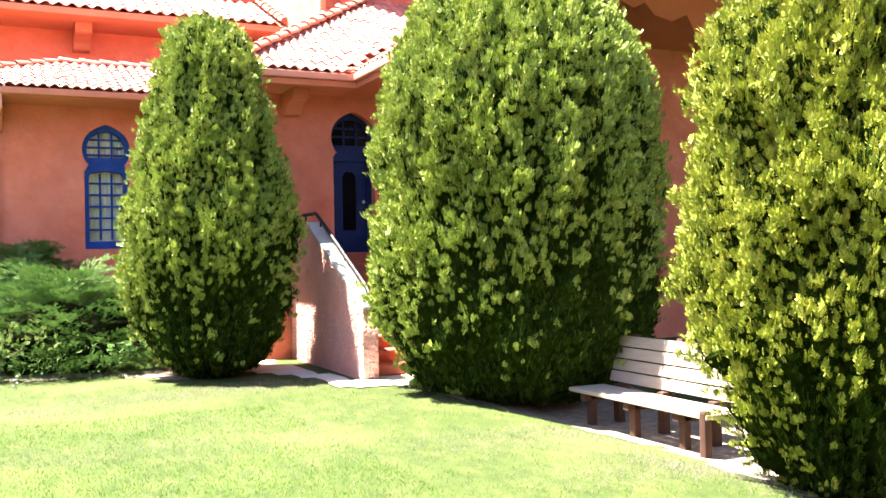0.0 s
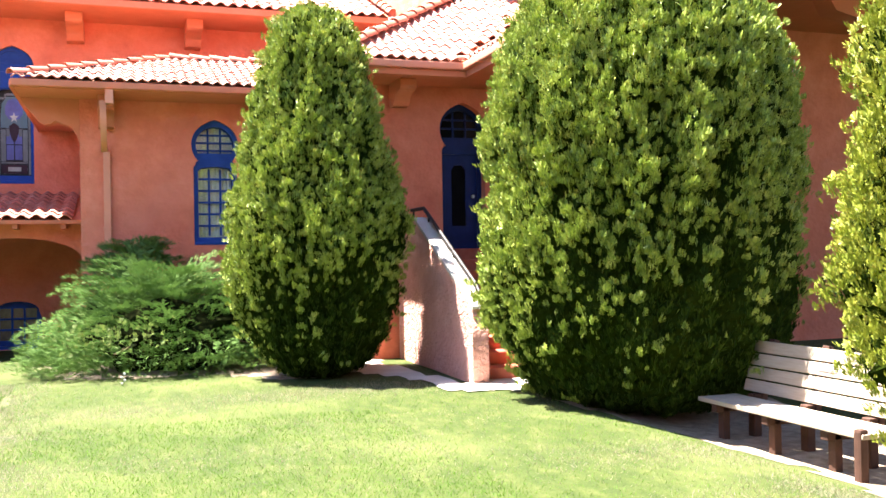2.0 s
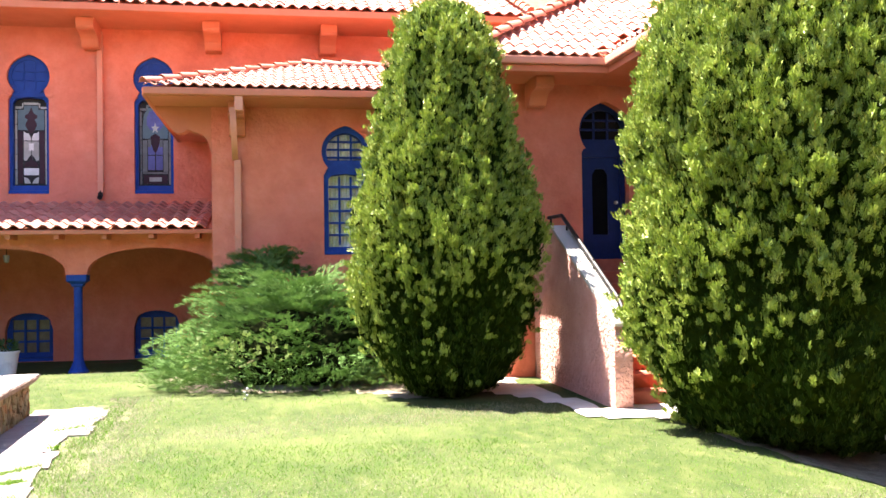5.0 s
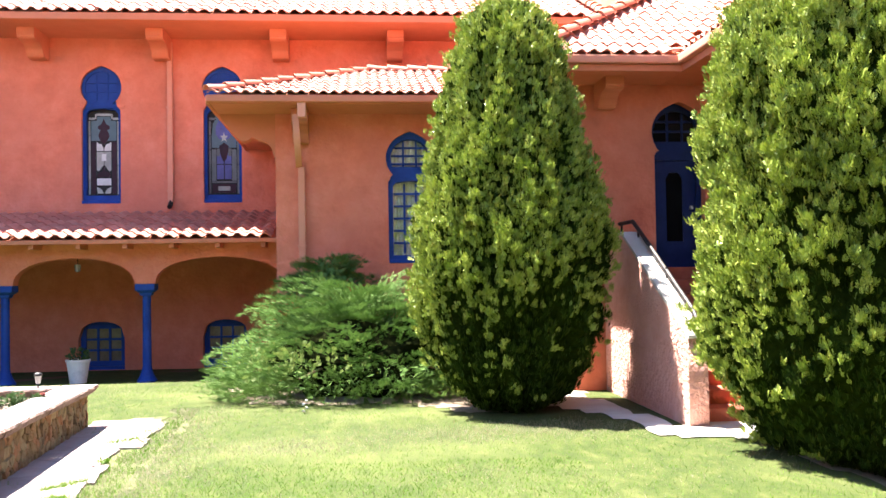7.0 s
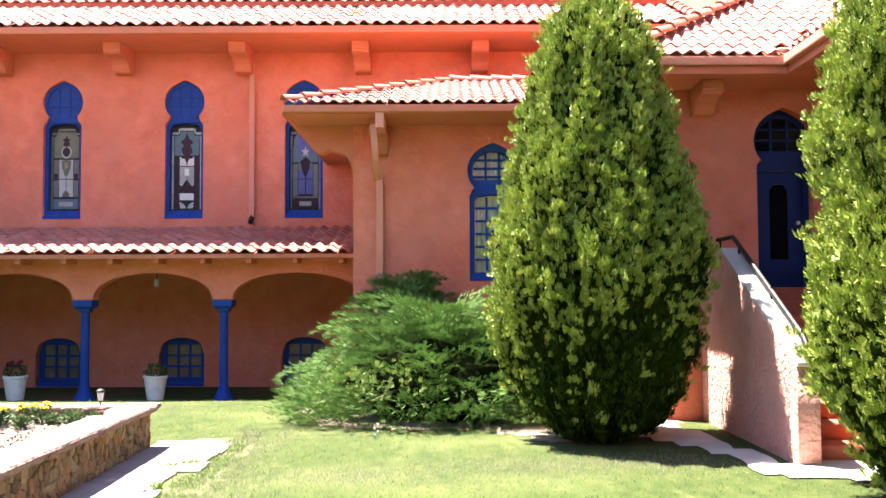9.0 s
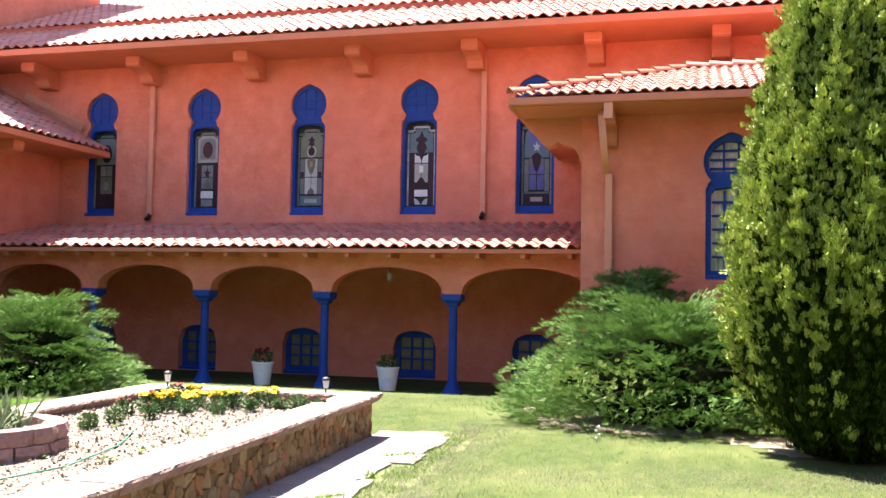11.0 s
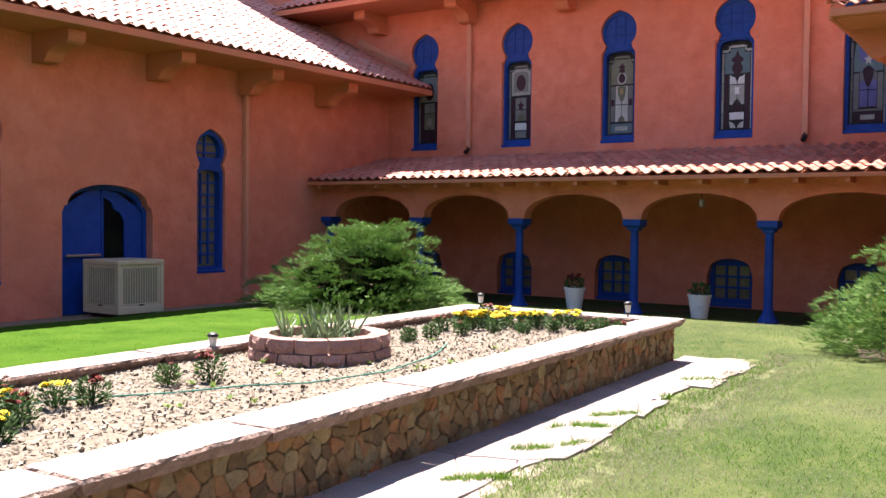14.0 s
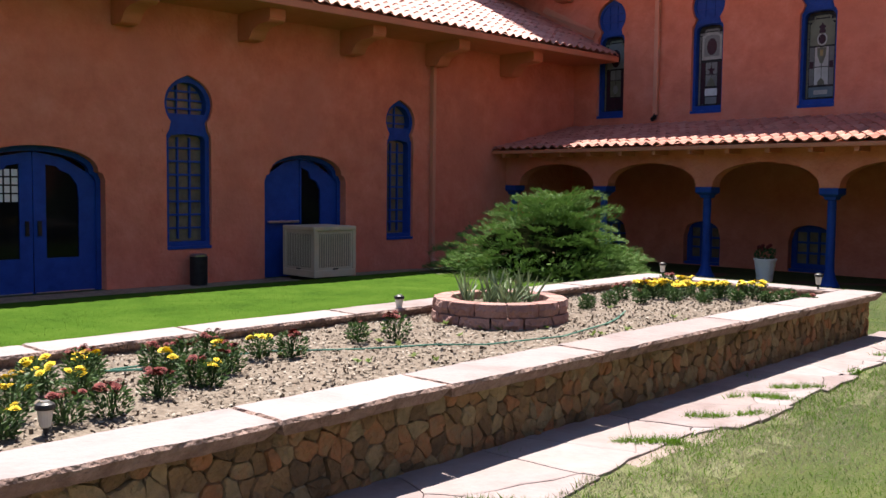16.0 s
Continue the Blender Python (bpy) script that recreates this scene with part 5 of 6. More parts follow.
arborvitae(0.99, 12.0, 0.08, [(0.0, 0.3), (0.08, 0.55), (0.25, 0.78), (0.58, 0.94), (1.09, 1.05), (1.6, 1.15), (2.1, 1.13), (2.75, 0.97), (3.4, 0.81), (4.04, 0.66), (4.3, 0.58), (4.56, 0.42), (4.7, 0.2), (4.76, 0.04)], 46000, 3,
           "slender cone-shaped arborvitae, trimmed, bright green, on the lawn", size=0.07)
arborvitae(3.84, 8.87, -0.03, [(0.0, 0.6), (0.1, 1.05), (0.25, 1.32), (0.75, 1.55), (1.36, 1.62), (1.97, 1.6), (2.58, 1.63), (3.2, 1.58), (3.8, 1.43), (4.4, 1.12), (4.97, 0.79), (5.4, 0.42), (5.6, 0.05)], 72000, 11,
           "broad egg-shaped arborvitae with a dark shaded side, beside the bench", size=0.076)
arborvitae(3.62, 4.02, -0.08, [(0.0, 0.4), (0.2, 0.62), (0.7, 0.85), (1.4, 1.02), (2.1, 1.02), (2.8, 0.93), (3.5, 0.8), (4.2, 0.66), (4.9, 0.4), (5.3, 0.05)], 62000, 23,
           "tall yellow-green arborvitae standing at the end of the bench", size=0.06, foliage=ARBORGOLD, rough=1.15)

# ---- spreading junipers ----
# a feathery plume: short side twigs on both sides of a rib
PLUME = []
for k in range(10):
    s = -1 if k % 2 else 1
    y0 = 0.04 + 0.092 * k
    ln = 0.34 * (1 - 0.08 * k) + 0.04
    PLUME += [(0, y0, 0), (s * ln * 0.95, y0 + ln * 1.2, 0.05), (s * ln * 0.42, y0 + ln * 0.85, 0.0)]
PLUME += [(-0.025, 0.0, 0), (0.025, 0.0, 0), (0.0, 1.12, 0.02)]
PLUME_F = [(3 * k, 3 * k + 1, 3 * k + 2) for k in range(11)]


def juniper(x, y, zg, rx, ry, h, n, seed, label, lean=(0, 0), peak=1.0):
    """A wide shrub of flat feathery boughs that reach out in tiers, one above the other, with dark hollows between."""
    rng = np.random.default_rng(seed)
    t = thing("juniper_shrub", Matrix.Translation((x, y, zg)), label, "shrub", "spreading junipers")
    stem = part("stem", tube([(0, 0, -0.1), (0.05, 0, 0.2), (0.1, 0.05, 0.5)], 0.08, 0.04, 7), BARK, t)
    for k in range(14):
        a = 2 * math.pi * k / 14 + rng.uniform(-0.2, 0.2)
        l = rng.uniform(0.55, 0.8)
        part("limb", tube([(0, 0, 0.15), (rx * l * 0.4 * math.cos(a), ry * l * 0.4 * math.sin(a), h * 0.3), (rx * l * math.cos(a), ry * l * math.sin(a), h * rng.uniform(0.2, 0.4))], 0.035, 0.012, 6), BARK, stem)
    # solid near-black core, its colour standing for shade between the boughs
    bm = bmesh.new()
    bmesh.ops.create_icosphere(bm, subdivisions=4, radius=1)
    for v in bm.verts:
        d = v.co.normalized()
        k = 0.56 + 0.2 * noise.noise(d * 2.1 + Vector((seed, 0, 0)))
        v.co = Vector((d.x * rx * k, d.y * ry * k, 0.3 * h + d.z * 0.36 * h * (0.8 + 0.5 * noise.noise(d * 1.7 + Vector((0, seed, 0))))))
    part("inner_foliage", bm, ARBORDK, t, "near-black heart of the shrub, coloured for the shade inside")
    m_ = n
    tier = np.arange(m_) % 6
    up = np.clip((tier + 0.5) / 6 + rng.normal(0, 0.05, m_), 0.03, 1.0)
    a = 2.399963 * np.arange(m_) + rng.normal(0, 0.2, m_)
    flat = np.array([noise.noise((math.cos(q) * 1.6 + seed, math.sin(q) * 1.6, u_ * 2)) for q, u_ in zip(a, up)])
    ln = (1.0 - 0.72 * up ** 1.6) * (1 + 0.3 * flat) * rng.uniform(0.8, 1.12, m_)
    top = h * (0.07 + 0.83 * up ** (1 / peak) * (1 + 0.22 * flat))
    far = np.stack([rx * ln * np.cos(a) + lean[0] * up, ry * ln * np.sin(a) + lean[1] * up, top], 1)
    dirn = np.stack([np.cos(a), np.sin(a), 0.2 + 0.55 * up ** 1.5 + rng.normal(0, 0.12, m_)], 1)
    dirn = unit(dirn + np.array([lean[0], lean[1], 0]) * 0.4)
    length = rng.uniform(0.55, 1.0, m_)
    root = far - dirn * length[:, None]
    across = unit(np.stack([-np.sin(a), np.cos(a), rng.normal(0, 0.22, m_)], 1))
    nrm = unit(np.cross(dirn, across))
    P, A, S, Z = [], [], [], []
    for q in range(92):
        # side twigs leave the bough on both sides, shorter towards its tip, each with plumes along it
        s_ = rng.uniform(0.05, 1, m_) ** 0.85
        w_ = rng.choice([-1.0, 1.0], m_) * rng.uniform(0.0, 1, m_)
        reach = 0.26 * (1 - s_) ** 0.8 + 0.03
        sag = 0.1 * np.sin(np.pi * s_) - 0.10 * s_ ** 2
        pos = root + dirn * (length * s_)[:, None] + across * (w_ * reach)[:, None] + dirn * (np.abs(w_) * reach * 0.8)[:, None] + nrm * (sag - 0.35 * (w_ * reach) ** 2 + rng.normal(0, 0.014, m_))[:, None]
        P.append(pos)
        A.append(dirn + across * (w_ * 0.75)[:, None] + rng.normal(0, 0.16, (m_, 3)) + np.array([0, 0, 0.12]))
        S.append(across + rng.normal(0, 0.28, (m_, 3)))
        Z.append(rng.uniform(0.06, 0.115, m_) * (1.1 - 0.3 * s_))
    # shaded plumes between the boughs and a skirt that hangs to the ground
    deep = m_ * 16
    j = rng.integers(0, m_, deep)
    P.append(root[j] * rng.uniform(0.72, 1.12, (deep, 1)) + rng.normal(0, 0.1, (deep, 3)))
    A.append(dirn[j] + rng.normal(0, 0.4, (deep, 3)))
    S.append(rng.normal(0, 1, (deep, 3)))
    Z.append(rng.uniform(0.09, 0.16, deep))
    low = m_ * 8
    b = rng.uniform(0, 2 * np.pi, low)
    rad = rng.uniform(0.6, 0.95, low)
    P.append(np.stack([rx * rad * np.cos(b), ry * rad * np.sin(b), rng.uniform(0.0, 0.3 * h, low)], 1))
    A.append(np.stack([np.cos(b), np.sin(b), rng.uniform(-0.2, 0.5, low)], 1) + rng.normal(0, 0.3, (low, 3)))
    S.append(rng.normal(0, 1, (low, 3)))
    Z.append(rng.uniform(0.1, 0.17, low))
    part("foliage", scatter(PLUME, PLUME_F, np.concatenate(P), np.concatenate(A), np.concatenate(S), np.concatenate(Z)), JUNI, t, "grey-green feathery plumes")
    return t


juniper(-0.7, 13.75, 0.06, 2.1, 1.4, 1.72, 230, 5, "wide spreading grey-green juniper against the stucco wall", (-0.1, -0.05))
juniper(-1.15, 15.08, 0.0, 1.45, 0.45, 2.15, 130, 15, "juniper growing up the wall in the shade of the eave", peak=1.5)
juniper(-9.95, 14.15, 0.02, 1.75, 1.55, 1.6, 200, 31, "spreading green juniper in the corner of the court", (0.15, 0.15), 0.9)
rngw = np.random.default_rng(4)
nw = 150
wp = np.stack([rngw.normal(-1.5, 0.36, nw), rngw.normal(12.42, 0.12, nw), rngw.normal(0.68, 0.1, nw)], 1)
solo("weed_growth", scatter(FAN, FAN_F, wp, rngw.normal(0, 0.5, (nw, 3)) + np.array([0, -0.4, 0.8]), rngw.normal(0, 1, (nw, 3)), rngw.uniform(0.04, 0.08, nw)), WEED,
     "yellow-green leafy weed growing through the juniper", "weed", kind="stuff")
bm = bmesh.new()
for k in range(4):
    bmesh.ops.create_icosphere(bm, subdivisions=1, radius=0.019, matrix=Matrix.Translation((-1.4 + 0.03 * (k % 2), 12.1, 0.12 + 0.04 * k)) @ Matrix.Diagonal((1, 0.5, 0.8, 1)))
solo("white_flower_stake", bm, WHITE, "small white plastic flower stuck at the foot of the juniper", "ornament")


# ---- planter ----
PM = Matrix.Translation((-3.5, 11.52, 0)) @ pose(0, 0, 0, 0, 0, 2.1)
PL_W, PL_L, PL_T = 2.63, 8.6, 0.55
planter = thing("raised_planter", PM, "long raised bed walled in field stone under pink sandstone capping", "planter", kind="structure")


def clip(poly, px, py, nx, ny):
    out = []
    for (ax, ay), (bx, by) in zip(poly, poly[1:] + poly[:1]):
        da, db = (ax - px) * nx + (ay - py) * ny, (bx - px) * nx + (by - py) * ny
        if da <= 0:
            out.append((ax, ay))
        if (da < 0 < db) or (db < 0 < da):
            t = da / (da - db)
            out.append((ax + (bx - ax) * t, ay + (by - ay) * t))
    return out


def cells(x0, x1, y0, y1, nx, ny, rng, jitter=0.36):
    """Irregular cells that fill a rectangle: each is what lies nearest to its own point."""
    dx, dy = (x1 - x0) / nx, (y1 - y0) / ny
    pts = [(x0 + (i + 0.5 + 0.5 * (j % 2) * 0.8 + rng.uniform(-jitter, jitter)) * dx, y0 + (j + 0.5 + rng.uniform(-jitter, jitter)) * dy) for i in range(-1, nx + 1) for j in range(ny)]
    out = []
    for a, (px, py) in enumerate(pts):
        poly = [(x0, y0), (x1, y0), (x1, y1), (x0, y1)]
        for b, (qx, qy) in enumerate(pts):
            if a != b and abs(qx - px) < 3 * dx and abs(qy - py) < 3 * dy:
                poly = clip(poly, (px + qx) / 2, (py + qy) / 2, qx - px, qy - py)
                if len(poly) < 3:
                    break
        if len(poly) > 2:
            out.append(poly)
    return out


def rubble(poly, depth, rng):
    """A split stone with a flat, rough face and crooked edges, tight against its neighbours."""
    cx, cy = sum(p[0] for p in poly) / len(poly), sum(p[1] for p in poly) / len(poly)
    poly = [q for (ax, ay), (bx, by) in zip(poly, poly[1:] + poly[:1]) for q in ((ax * 0.82 + bx * 0.18, ay * 0.82 + by * 0.18), (ax * 0.18 + bx * 0.82, ay * 0.18 + by * 0.82))]
    ring = []
    for (ax, ay), (bx, by) in zip(poly, poly[1:] + poly[:1]):
        for q in range(2):
            x, y = ax + (bx - ax) * q / 2, ay + (by - ay) * q / 2
            ring.append((x + 0.02 * noise.noise((x * 11, y * 11, 1)), y + 0.02 * noise.noise((x * 11, y * 11, 6))))
    bm = bmesh.new()
    tx, ty = rng.uniform(-0.12, 0.12), rng.uniform(-0.12, 0.12)
    rows = []
    for s, z in ((0.995, -0.03), (0.985, depth * 0.55), (0.9, depth)):
        rows.append([bm.verts.new((cx + (x - cx) * s, cy + (y - cy) * s, z + (z > 0) * (tx * (x - cx) + ty * (y - cy) + 0.5 * depth * noise.noise((x * 22, y * 22, z * 50))))) for x, y in ring])
    for a, b in zip(rows, rows[1:]):
        for k in range(len(ring)):
            bm.faces.new((a[k], a[(k + 1) % len(ring)], b[(k + 1) % len(ring)], b[k]))
    mid = bm.verts.new((cx, cy, depth * rng.uniform(0.95, 1.25)))
    for k in range(len(ring)):
        bm.faces.new((rows[-1][k], rows[-1][(k + 1) % len(ring)], mid))
    bmesh.ops.recalc_face_normals(bm, faces=bm.faces)
    return bm


# local frame: x from 0 at the long outer edge to -PL_W, y from 0 at the far end to -PL_L
def wall_core(x0, x1, y0, y1):
    return part("wall_core", box(x0, x1, y0, y1, -0.15, PL_T - 0.07, 0.01), MORTAR, planter)


w_e = wall_core(-0.34, -0.12, -PL_L + 0.1, -0.1)
wall_core(-PL_W + 0.12, -PL_W + 0.34, -PL_L + 0.1, -0.1)
w_n = wall_core(-PL_W + 0.34, -0.34, -0.32, -0.1)
wall_core(-PL_W + 0.34, -0.34, -PL_L + 0.1, -PL_L + 0.32)
rp = random.Random(5)
rest = bmesh.new()
for poly in cells(-PL_L + 0.1, -0.1, -0.02, PL_T - 0.06, 92, 5, rp, 0.49):
    stone = rubble(poly, rp.uniform(0.008, 0.03), rp)
    if sum(p[0] for p in poly) / len(poly) < -3.1:
        part("stone", stone, STONES, w_e, m=facing(-0.12, 0, 0, "+x"))
    else:
        me1 = bpy.data.meshes.new("stone")
        stone.to_mesh(me1)
        stone.free()
        rest.from_mesh(me1)
part("far_stonework", rest, STONES, w_e, m=facing(-0.12, 0, 0, "+x"), kind="stuff")
for poly in cells(0.1, PL_W - 0.1, -0.02, PL_T - 0.06, 15, 4, rp, 0.48):
    part("stone", rubble(poly, rp.uniform(0.012, 0.045), rp), STONES, w_n, m=facing(0, -0.1, 0, "+y"))


def cap_stone(x0, x1, y0, y1, inner, rng):
    """A sandstone slab with chipped, uneven edges."""
    bm = bmesh.new()
    nx, ny = max(2, int((x1 - x0) / 0.05)), max(2, int((y1 - y0) / 0.05))
    per = [(x0 + (x1 - x0) * i / nx, y0) for i in range(nx)] + [(x1, y0 + (y1 - y0) * j / ny) for j in range(ny)] + \
          [(x1 - (x1 - x0) * i / nx, y1) for i in range(nx)] + [(x0, y1 - (y1 - y0) * j / ny) for j in range(ny)]
    cx, cy = (x0 + x1) / 2, (y0 + y1) / 2
    sd = rng.uniform(0, 50)

    def wob(x, y, z):
        e = 0.012 * noise.noise((x * 3 + sd, y * 3, z * 4)) + 0.012 * noise.noise((x * 17, y * 17 + sd, z * 30))
        return x + (e if x > cx else -e), y + (e if y > cy else -e)
    rings = []
    for k, z in ((0.045, PL_T - 0.08), (0.02, PL_T - 0.05), (0.0, PL_T - 0.018), (0.012, PL_T)):
        ring = []
        for x, y in per:
            wx, wy = wob(x, y, z)
            ring.append(bm.verts.new((wx + (k if wx < cx else -k), wy + (k if wy < cy else -k), z + 0.004 * noise.noise((x * 3, y * 3, sd)))))
        rings.append(ring)
    for a, b in zip(rings, rings[1:]):
        for k in range(len(per)):
            bm.faces.new((a[k], a[(k + 1) % len(per)], b[(k + 1) % len(per)], b[k]))
    bm.faces.new(rings[-1])
    bm.faces.new(rings[0][::-1])
    bmesh.ops.recalc_face_normals(bm, faces=bm.faces)
    return bm


def laid(bm):
    """A capping slab with a dressed top and rough broken sides."""
    ob = part("cap_stone", bm, CAPEDGE, planter)
    ob.data.materials.append(CAPSIDE)
    for p in ob.data.polygons:
        p.material_index = 0 if p.normal.z > 0.75 else 1


for x0, x1 in ((-0.37, 0.0), (-PL_W, -PL_W + 0.36)):
    y = 0.0
    for ln in (1.75, 1.2, 1.9, 1.35, 1.05, 1.35):
        y1 = max(-PL_L, y - ln)
        laid(cap_stone(x0, x1, y1 + 0.004, y - 0.004, 0, rp))
        y = y1
for y0 in (-0.36, -PL_L):
    for xa, xb in ((-PL_W + 0.364, -1.3), (-1.292, -0.374)):
        laid(cap_stone(xa, xb, y0, y0 + 0.35, 0, rp))
SZ = 0.47


def soil_z(x, y):
    return SZ + 0.025 * noise.noise((x * 1.3, y * 1.3, 3)) + 0.012 * noise.noise((x * 6, y * 6, 3))


me1 = bpy.data.meshes.new("soil")
nx, ny = 30, 130
xs, ys = np.linspace(-PL_W + 0.3, -0.3, nx), np.linspace(-PL_L + 0.3, -0.3, ny)
me1.from_pydata([(x, y, soil_z(x, y)) for y in ys for x in xs], [], [(j * nx + i, j * nx + i + 1, (j + 1) * nx + i + 1, (j + 1) * nx + i) for j in range(ny - 1) for i in range(nx - 1)])
part("soil", me1, SOIL, planter, "pale dry soil with wood-chip mulch")
nc = 11000
cx, cy = RNG.uniform(-PL_W + 0.36, -0.38, nc), RNG.uniform(-PL_L + 0.36, -0.37, nc)
cz = np.array([soil_z(a, b) + 0.006 for a, b in zip(cx, cy)])
CH = [(-0.5, -0.25, 0), (0.45, -0.3, 0.1), (0.55, 0.25, 0), (-0.4, 0.3, 0.08), (0, 0, 0.28)]
part("mulch", scatter(CH, [(0, 1, 4), (1, 2, 4), (2, 3, 4), (3, 0, 4)], np.stack([cx, cy, cz], 1), np.stack([RNG.normal(0, 1, nc), RNG.normal(0, 1, nc), RNG.normal(0, 0.2, nc)], 1),
                      np.stack([RNG.normal(0, 1, nc), RNG.normal(0, 1, nc), RNG.normal(0, 0.25, nc)], 1), RNG.uniform(0.01, 0.034, nc)), CHIP, planter, kind="stuff")


def in_bed(x, y):
    """World place of a point on the bed's soil."""
    x, y = -0.2 + 0.95 * (x + 0.2), 2.1 + 0.95 * (y - 2.1)
    p = PM.inverted() @ Vector((x, y, 0))
    return Vector((x, y, soil_z(p.x, p.y)))


# ring of blocks with iris
RC = in_bed(-5.3, 7.93)
ring = thing("ring_bed", Matrix.Translation((RC.x, RC.y, SZ - 0.02)), "round bed of two courses of rough pink retaining blocks", "planter")
for c in range(2):
    nb = 13
    for k in range(nb):
        a0, a1 = 2 * math.pi * (k + 0.5 * c) / nb + 0.012, 2 * math.pi * (k + 1 + 0.5 * c) / nb - 0.012
        bm = bmesh.new()
        ra, ri = 0.555 - 0.012 * c, 0.4
        rg = []
        for z in (0.105 * c, 0.105 * c + 0.05, 0.105 * c + 0.1):
            row = []
            for q in range(6):
                a = a0 + (a1 - a0) * q / 5
                r = ra + 0.018 * noise.noise((a * 9, z * 30, k)) - (0.012 if q in (0, 5) else 0) - (0.008 if z != 0.105 * c + 0.05 else 0)
                row.append(bm.verts.new((r * math.cos(a), r * math.sin(a), z)))
            row += [bm.verts.new((ri * math.cos(a), ri * math.sin(a), z)) for a in (a1, a0)]
            rg.append(row)
        for a, b in zip(rg, rg[1:]):
            for q in range(8):
                bm.faces.new((a[q], a[(q + 1) % 8], b[(q + 1) % 8], b[q]))
        bm.faces.new(rg[-1])
        bm.faces.new(rg[0][::-1])
        part("block", bm, BLOCK, ring)
part("soil", lathe([(0.42, 0.0), (0.42, 0.12), (0.36, 0.145), (0.2, 0.16)], 24), SOIL, ring)
rb = np.random.default_rng(9)


def sword(h, w, bend, fold):
    """One sword-shaped leaf with a fold along its middle and a bend to its tip."""
    bm = bmesh.new()
    rows = []
    for k in range(5):
        q = k / 4
        ww = w * (1 - 0.25 * q) if k < 4 else 0.001
        rows.append([bm.verts.new((x * ww, bend * q * q * h + (fold if x else 0), h * q)) for x in (-0.5, 0, 0.5)])
    for a, b in zip(rows, rows[1:]):
        for j in (0, 1):
            bm.faces.new((a[j], a[j + 1], b[j + 1], b[j]))
    return bm


SWORDS = [as_mesh("leaf", sword(h, 0.019, b, 0.003), BLADE) for h, b in ((0.3, 0.25), (0.24, 0.45), (0.27, -0.2), (0.19, 0.6))]
for k in range(10):
    a, r = 2 * math.pi * k / 10 * 1.0 + rb.uniform(-0.3, 0.3), rb.uniform(0.08, 0.3)
    ir = thing("iris_clump", Matrix.Translation((RC.x + r * math.cos(a), RC.y + r * math.sin(a), SZ + 0.118)), "clump of grey-green sword-shaped iris leaves in the ring bed", "plant", "iris clumps")
    for j in range(14):
        ob = new("leaf", SWORDS[j % 4])
        ob.parent = ir
        ob.matrix_local = pose(rb.normal(0, 0.03), rb.normal(0, 0.03), 0, rb.normal(0, 15), rb.normal(0, 15), rb.uniform(0, 360)) @ Matrix.Scale(rb.uniform(0.7, 1.15), 4)


# flowering plants
def bush(x, y, h, w, colour, heads, seed, label, name):
    rng = np.random.default_rng(seed)
    p = in_bed(x, y)
    t = thing(name, Matrix.Translation(p), label, "flower", "flowers in the raised bed")
    n = 420
    ang, rad, ht = rng.uniform(0, 6.283, n), np.sqrt(rng.uniform(0, 1, n)), rng.uniform(0.02, 1, n)
    rad *= w * 0.8 * (0.55 + 0.75 * np.sin(np.pi * np.clip(ht * 0.8 + 0.1, 0, 1)))
    pos = np.stack([rad * np.cos(ang), rad * np.sin(ang), ht * h * 0.92], 1)
    leaf_t = [(0, 0, 0), (0.16, 0.5, 0.08), (0, 1, 0.2), (-0.16, 0.5, 0.08)]
    part("foliage", scatter(leaf_t, [(0, 1, 2, 3)], pos, pos * [1.5, 1.5, 0] / w + np.array([0, 0, 0.7]) + rng.normal(0, 0.4, (n, 3)), rng.normal(0, 1, (n, 3)), rng.uniform(0.02, 0.042, n)), LEAF, t)
    bm = bmesh.new()
    for k in range(6):
        a = rng.uniform(0, 6.28)
        q = Vector((w * 0.4 * math.cos(a), w * 0.4 * math.sin(a), h * 0.9))
        d = (q - Vector((0, 0, -0.02))).normalized()
        o = d.orthogonal().normalized() * 0.004
        u = d.cross(o)
        bm.faces.new([bm.verts.new(v) for v in (Vector((0, 0, -0.02)) + o, Vector((0, 0, -0.02)) - o, q - o * 0.6, q + o * 0.6)])
        bm.faces.new([bm.verts.new(v) for v in (Vector((0, 0, -0.02)) + u, Vector((0, 0, -0.02)) - u, q - u * 0.6, q + u * 0.6)])
    part("stem", bm, LEAF, t)
    for k in range(heads):
        a, rr = rng.uniform(0, 6.28), w * 0.88 * math.sqrt(rng.uniform(0, 1))
        bm = bmesh.new()
        R_ = rng.uniform(0.02, 0.032) if colour is YELLOW else rng.uniform(0.016, 0.028)
        for ringk, (rk, zk, m_) in enumerate(((1.0, 0.1, 11), (0.72, 0.35, 9), (0.4, 0.55, 6))):
            for q in range(m_):
                b = 2 * math.pi * q / m_ + ringk * 0.4
                c1, s1 = math.cos(b), math.sin(b)
                v = [bm.verts.new((R_ * i * c1 - R_ * j * s1, R_ * i * s1 + R_ * j * c1, R_ * z)) for i, j, z in ((rk * 0.2, -0.1, zk), (rk, -0.24, zk + 0.12), (rk * 1.06, 0.24, zk + 0.05), (rk * 0.2, 0.1, zk + 0.1))]
                bm.faces.new(v)
        part("flower_head", bm, colour, t, m=Matrix.Translation((rr * math.cos(a), rr * math.sin(a), h * rng.uniform(0.82, 1.05))) @ pose(0, 0, 0, rng.uniform(-25, 25), rng.uniform(-25, 25), 0))
    return t


seed = 100
MARI = "marigold with bright yellow heads in the raised bed"
RUST = "bushy plant with dark rust-red flower heads in the raised bed"
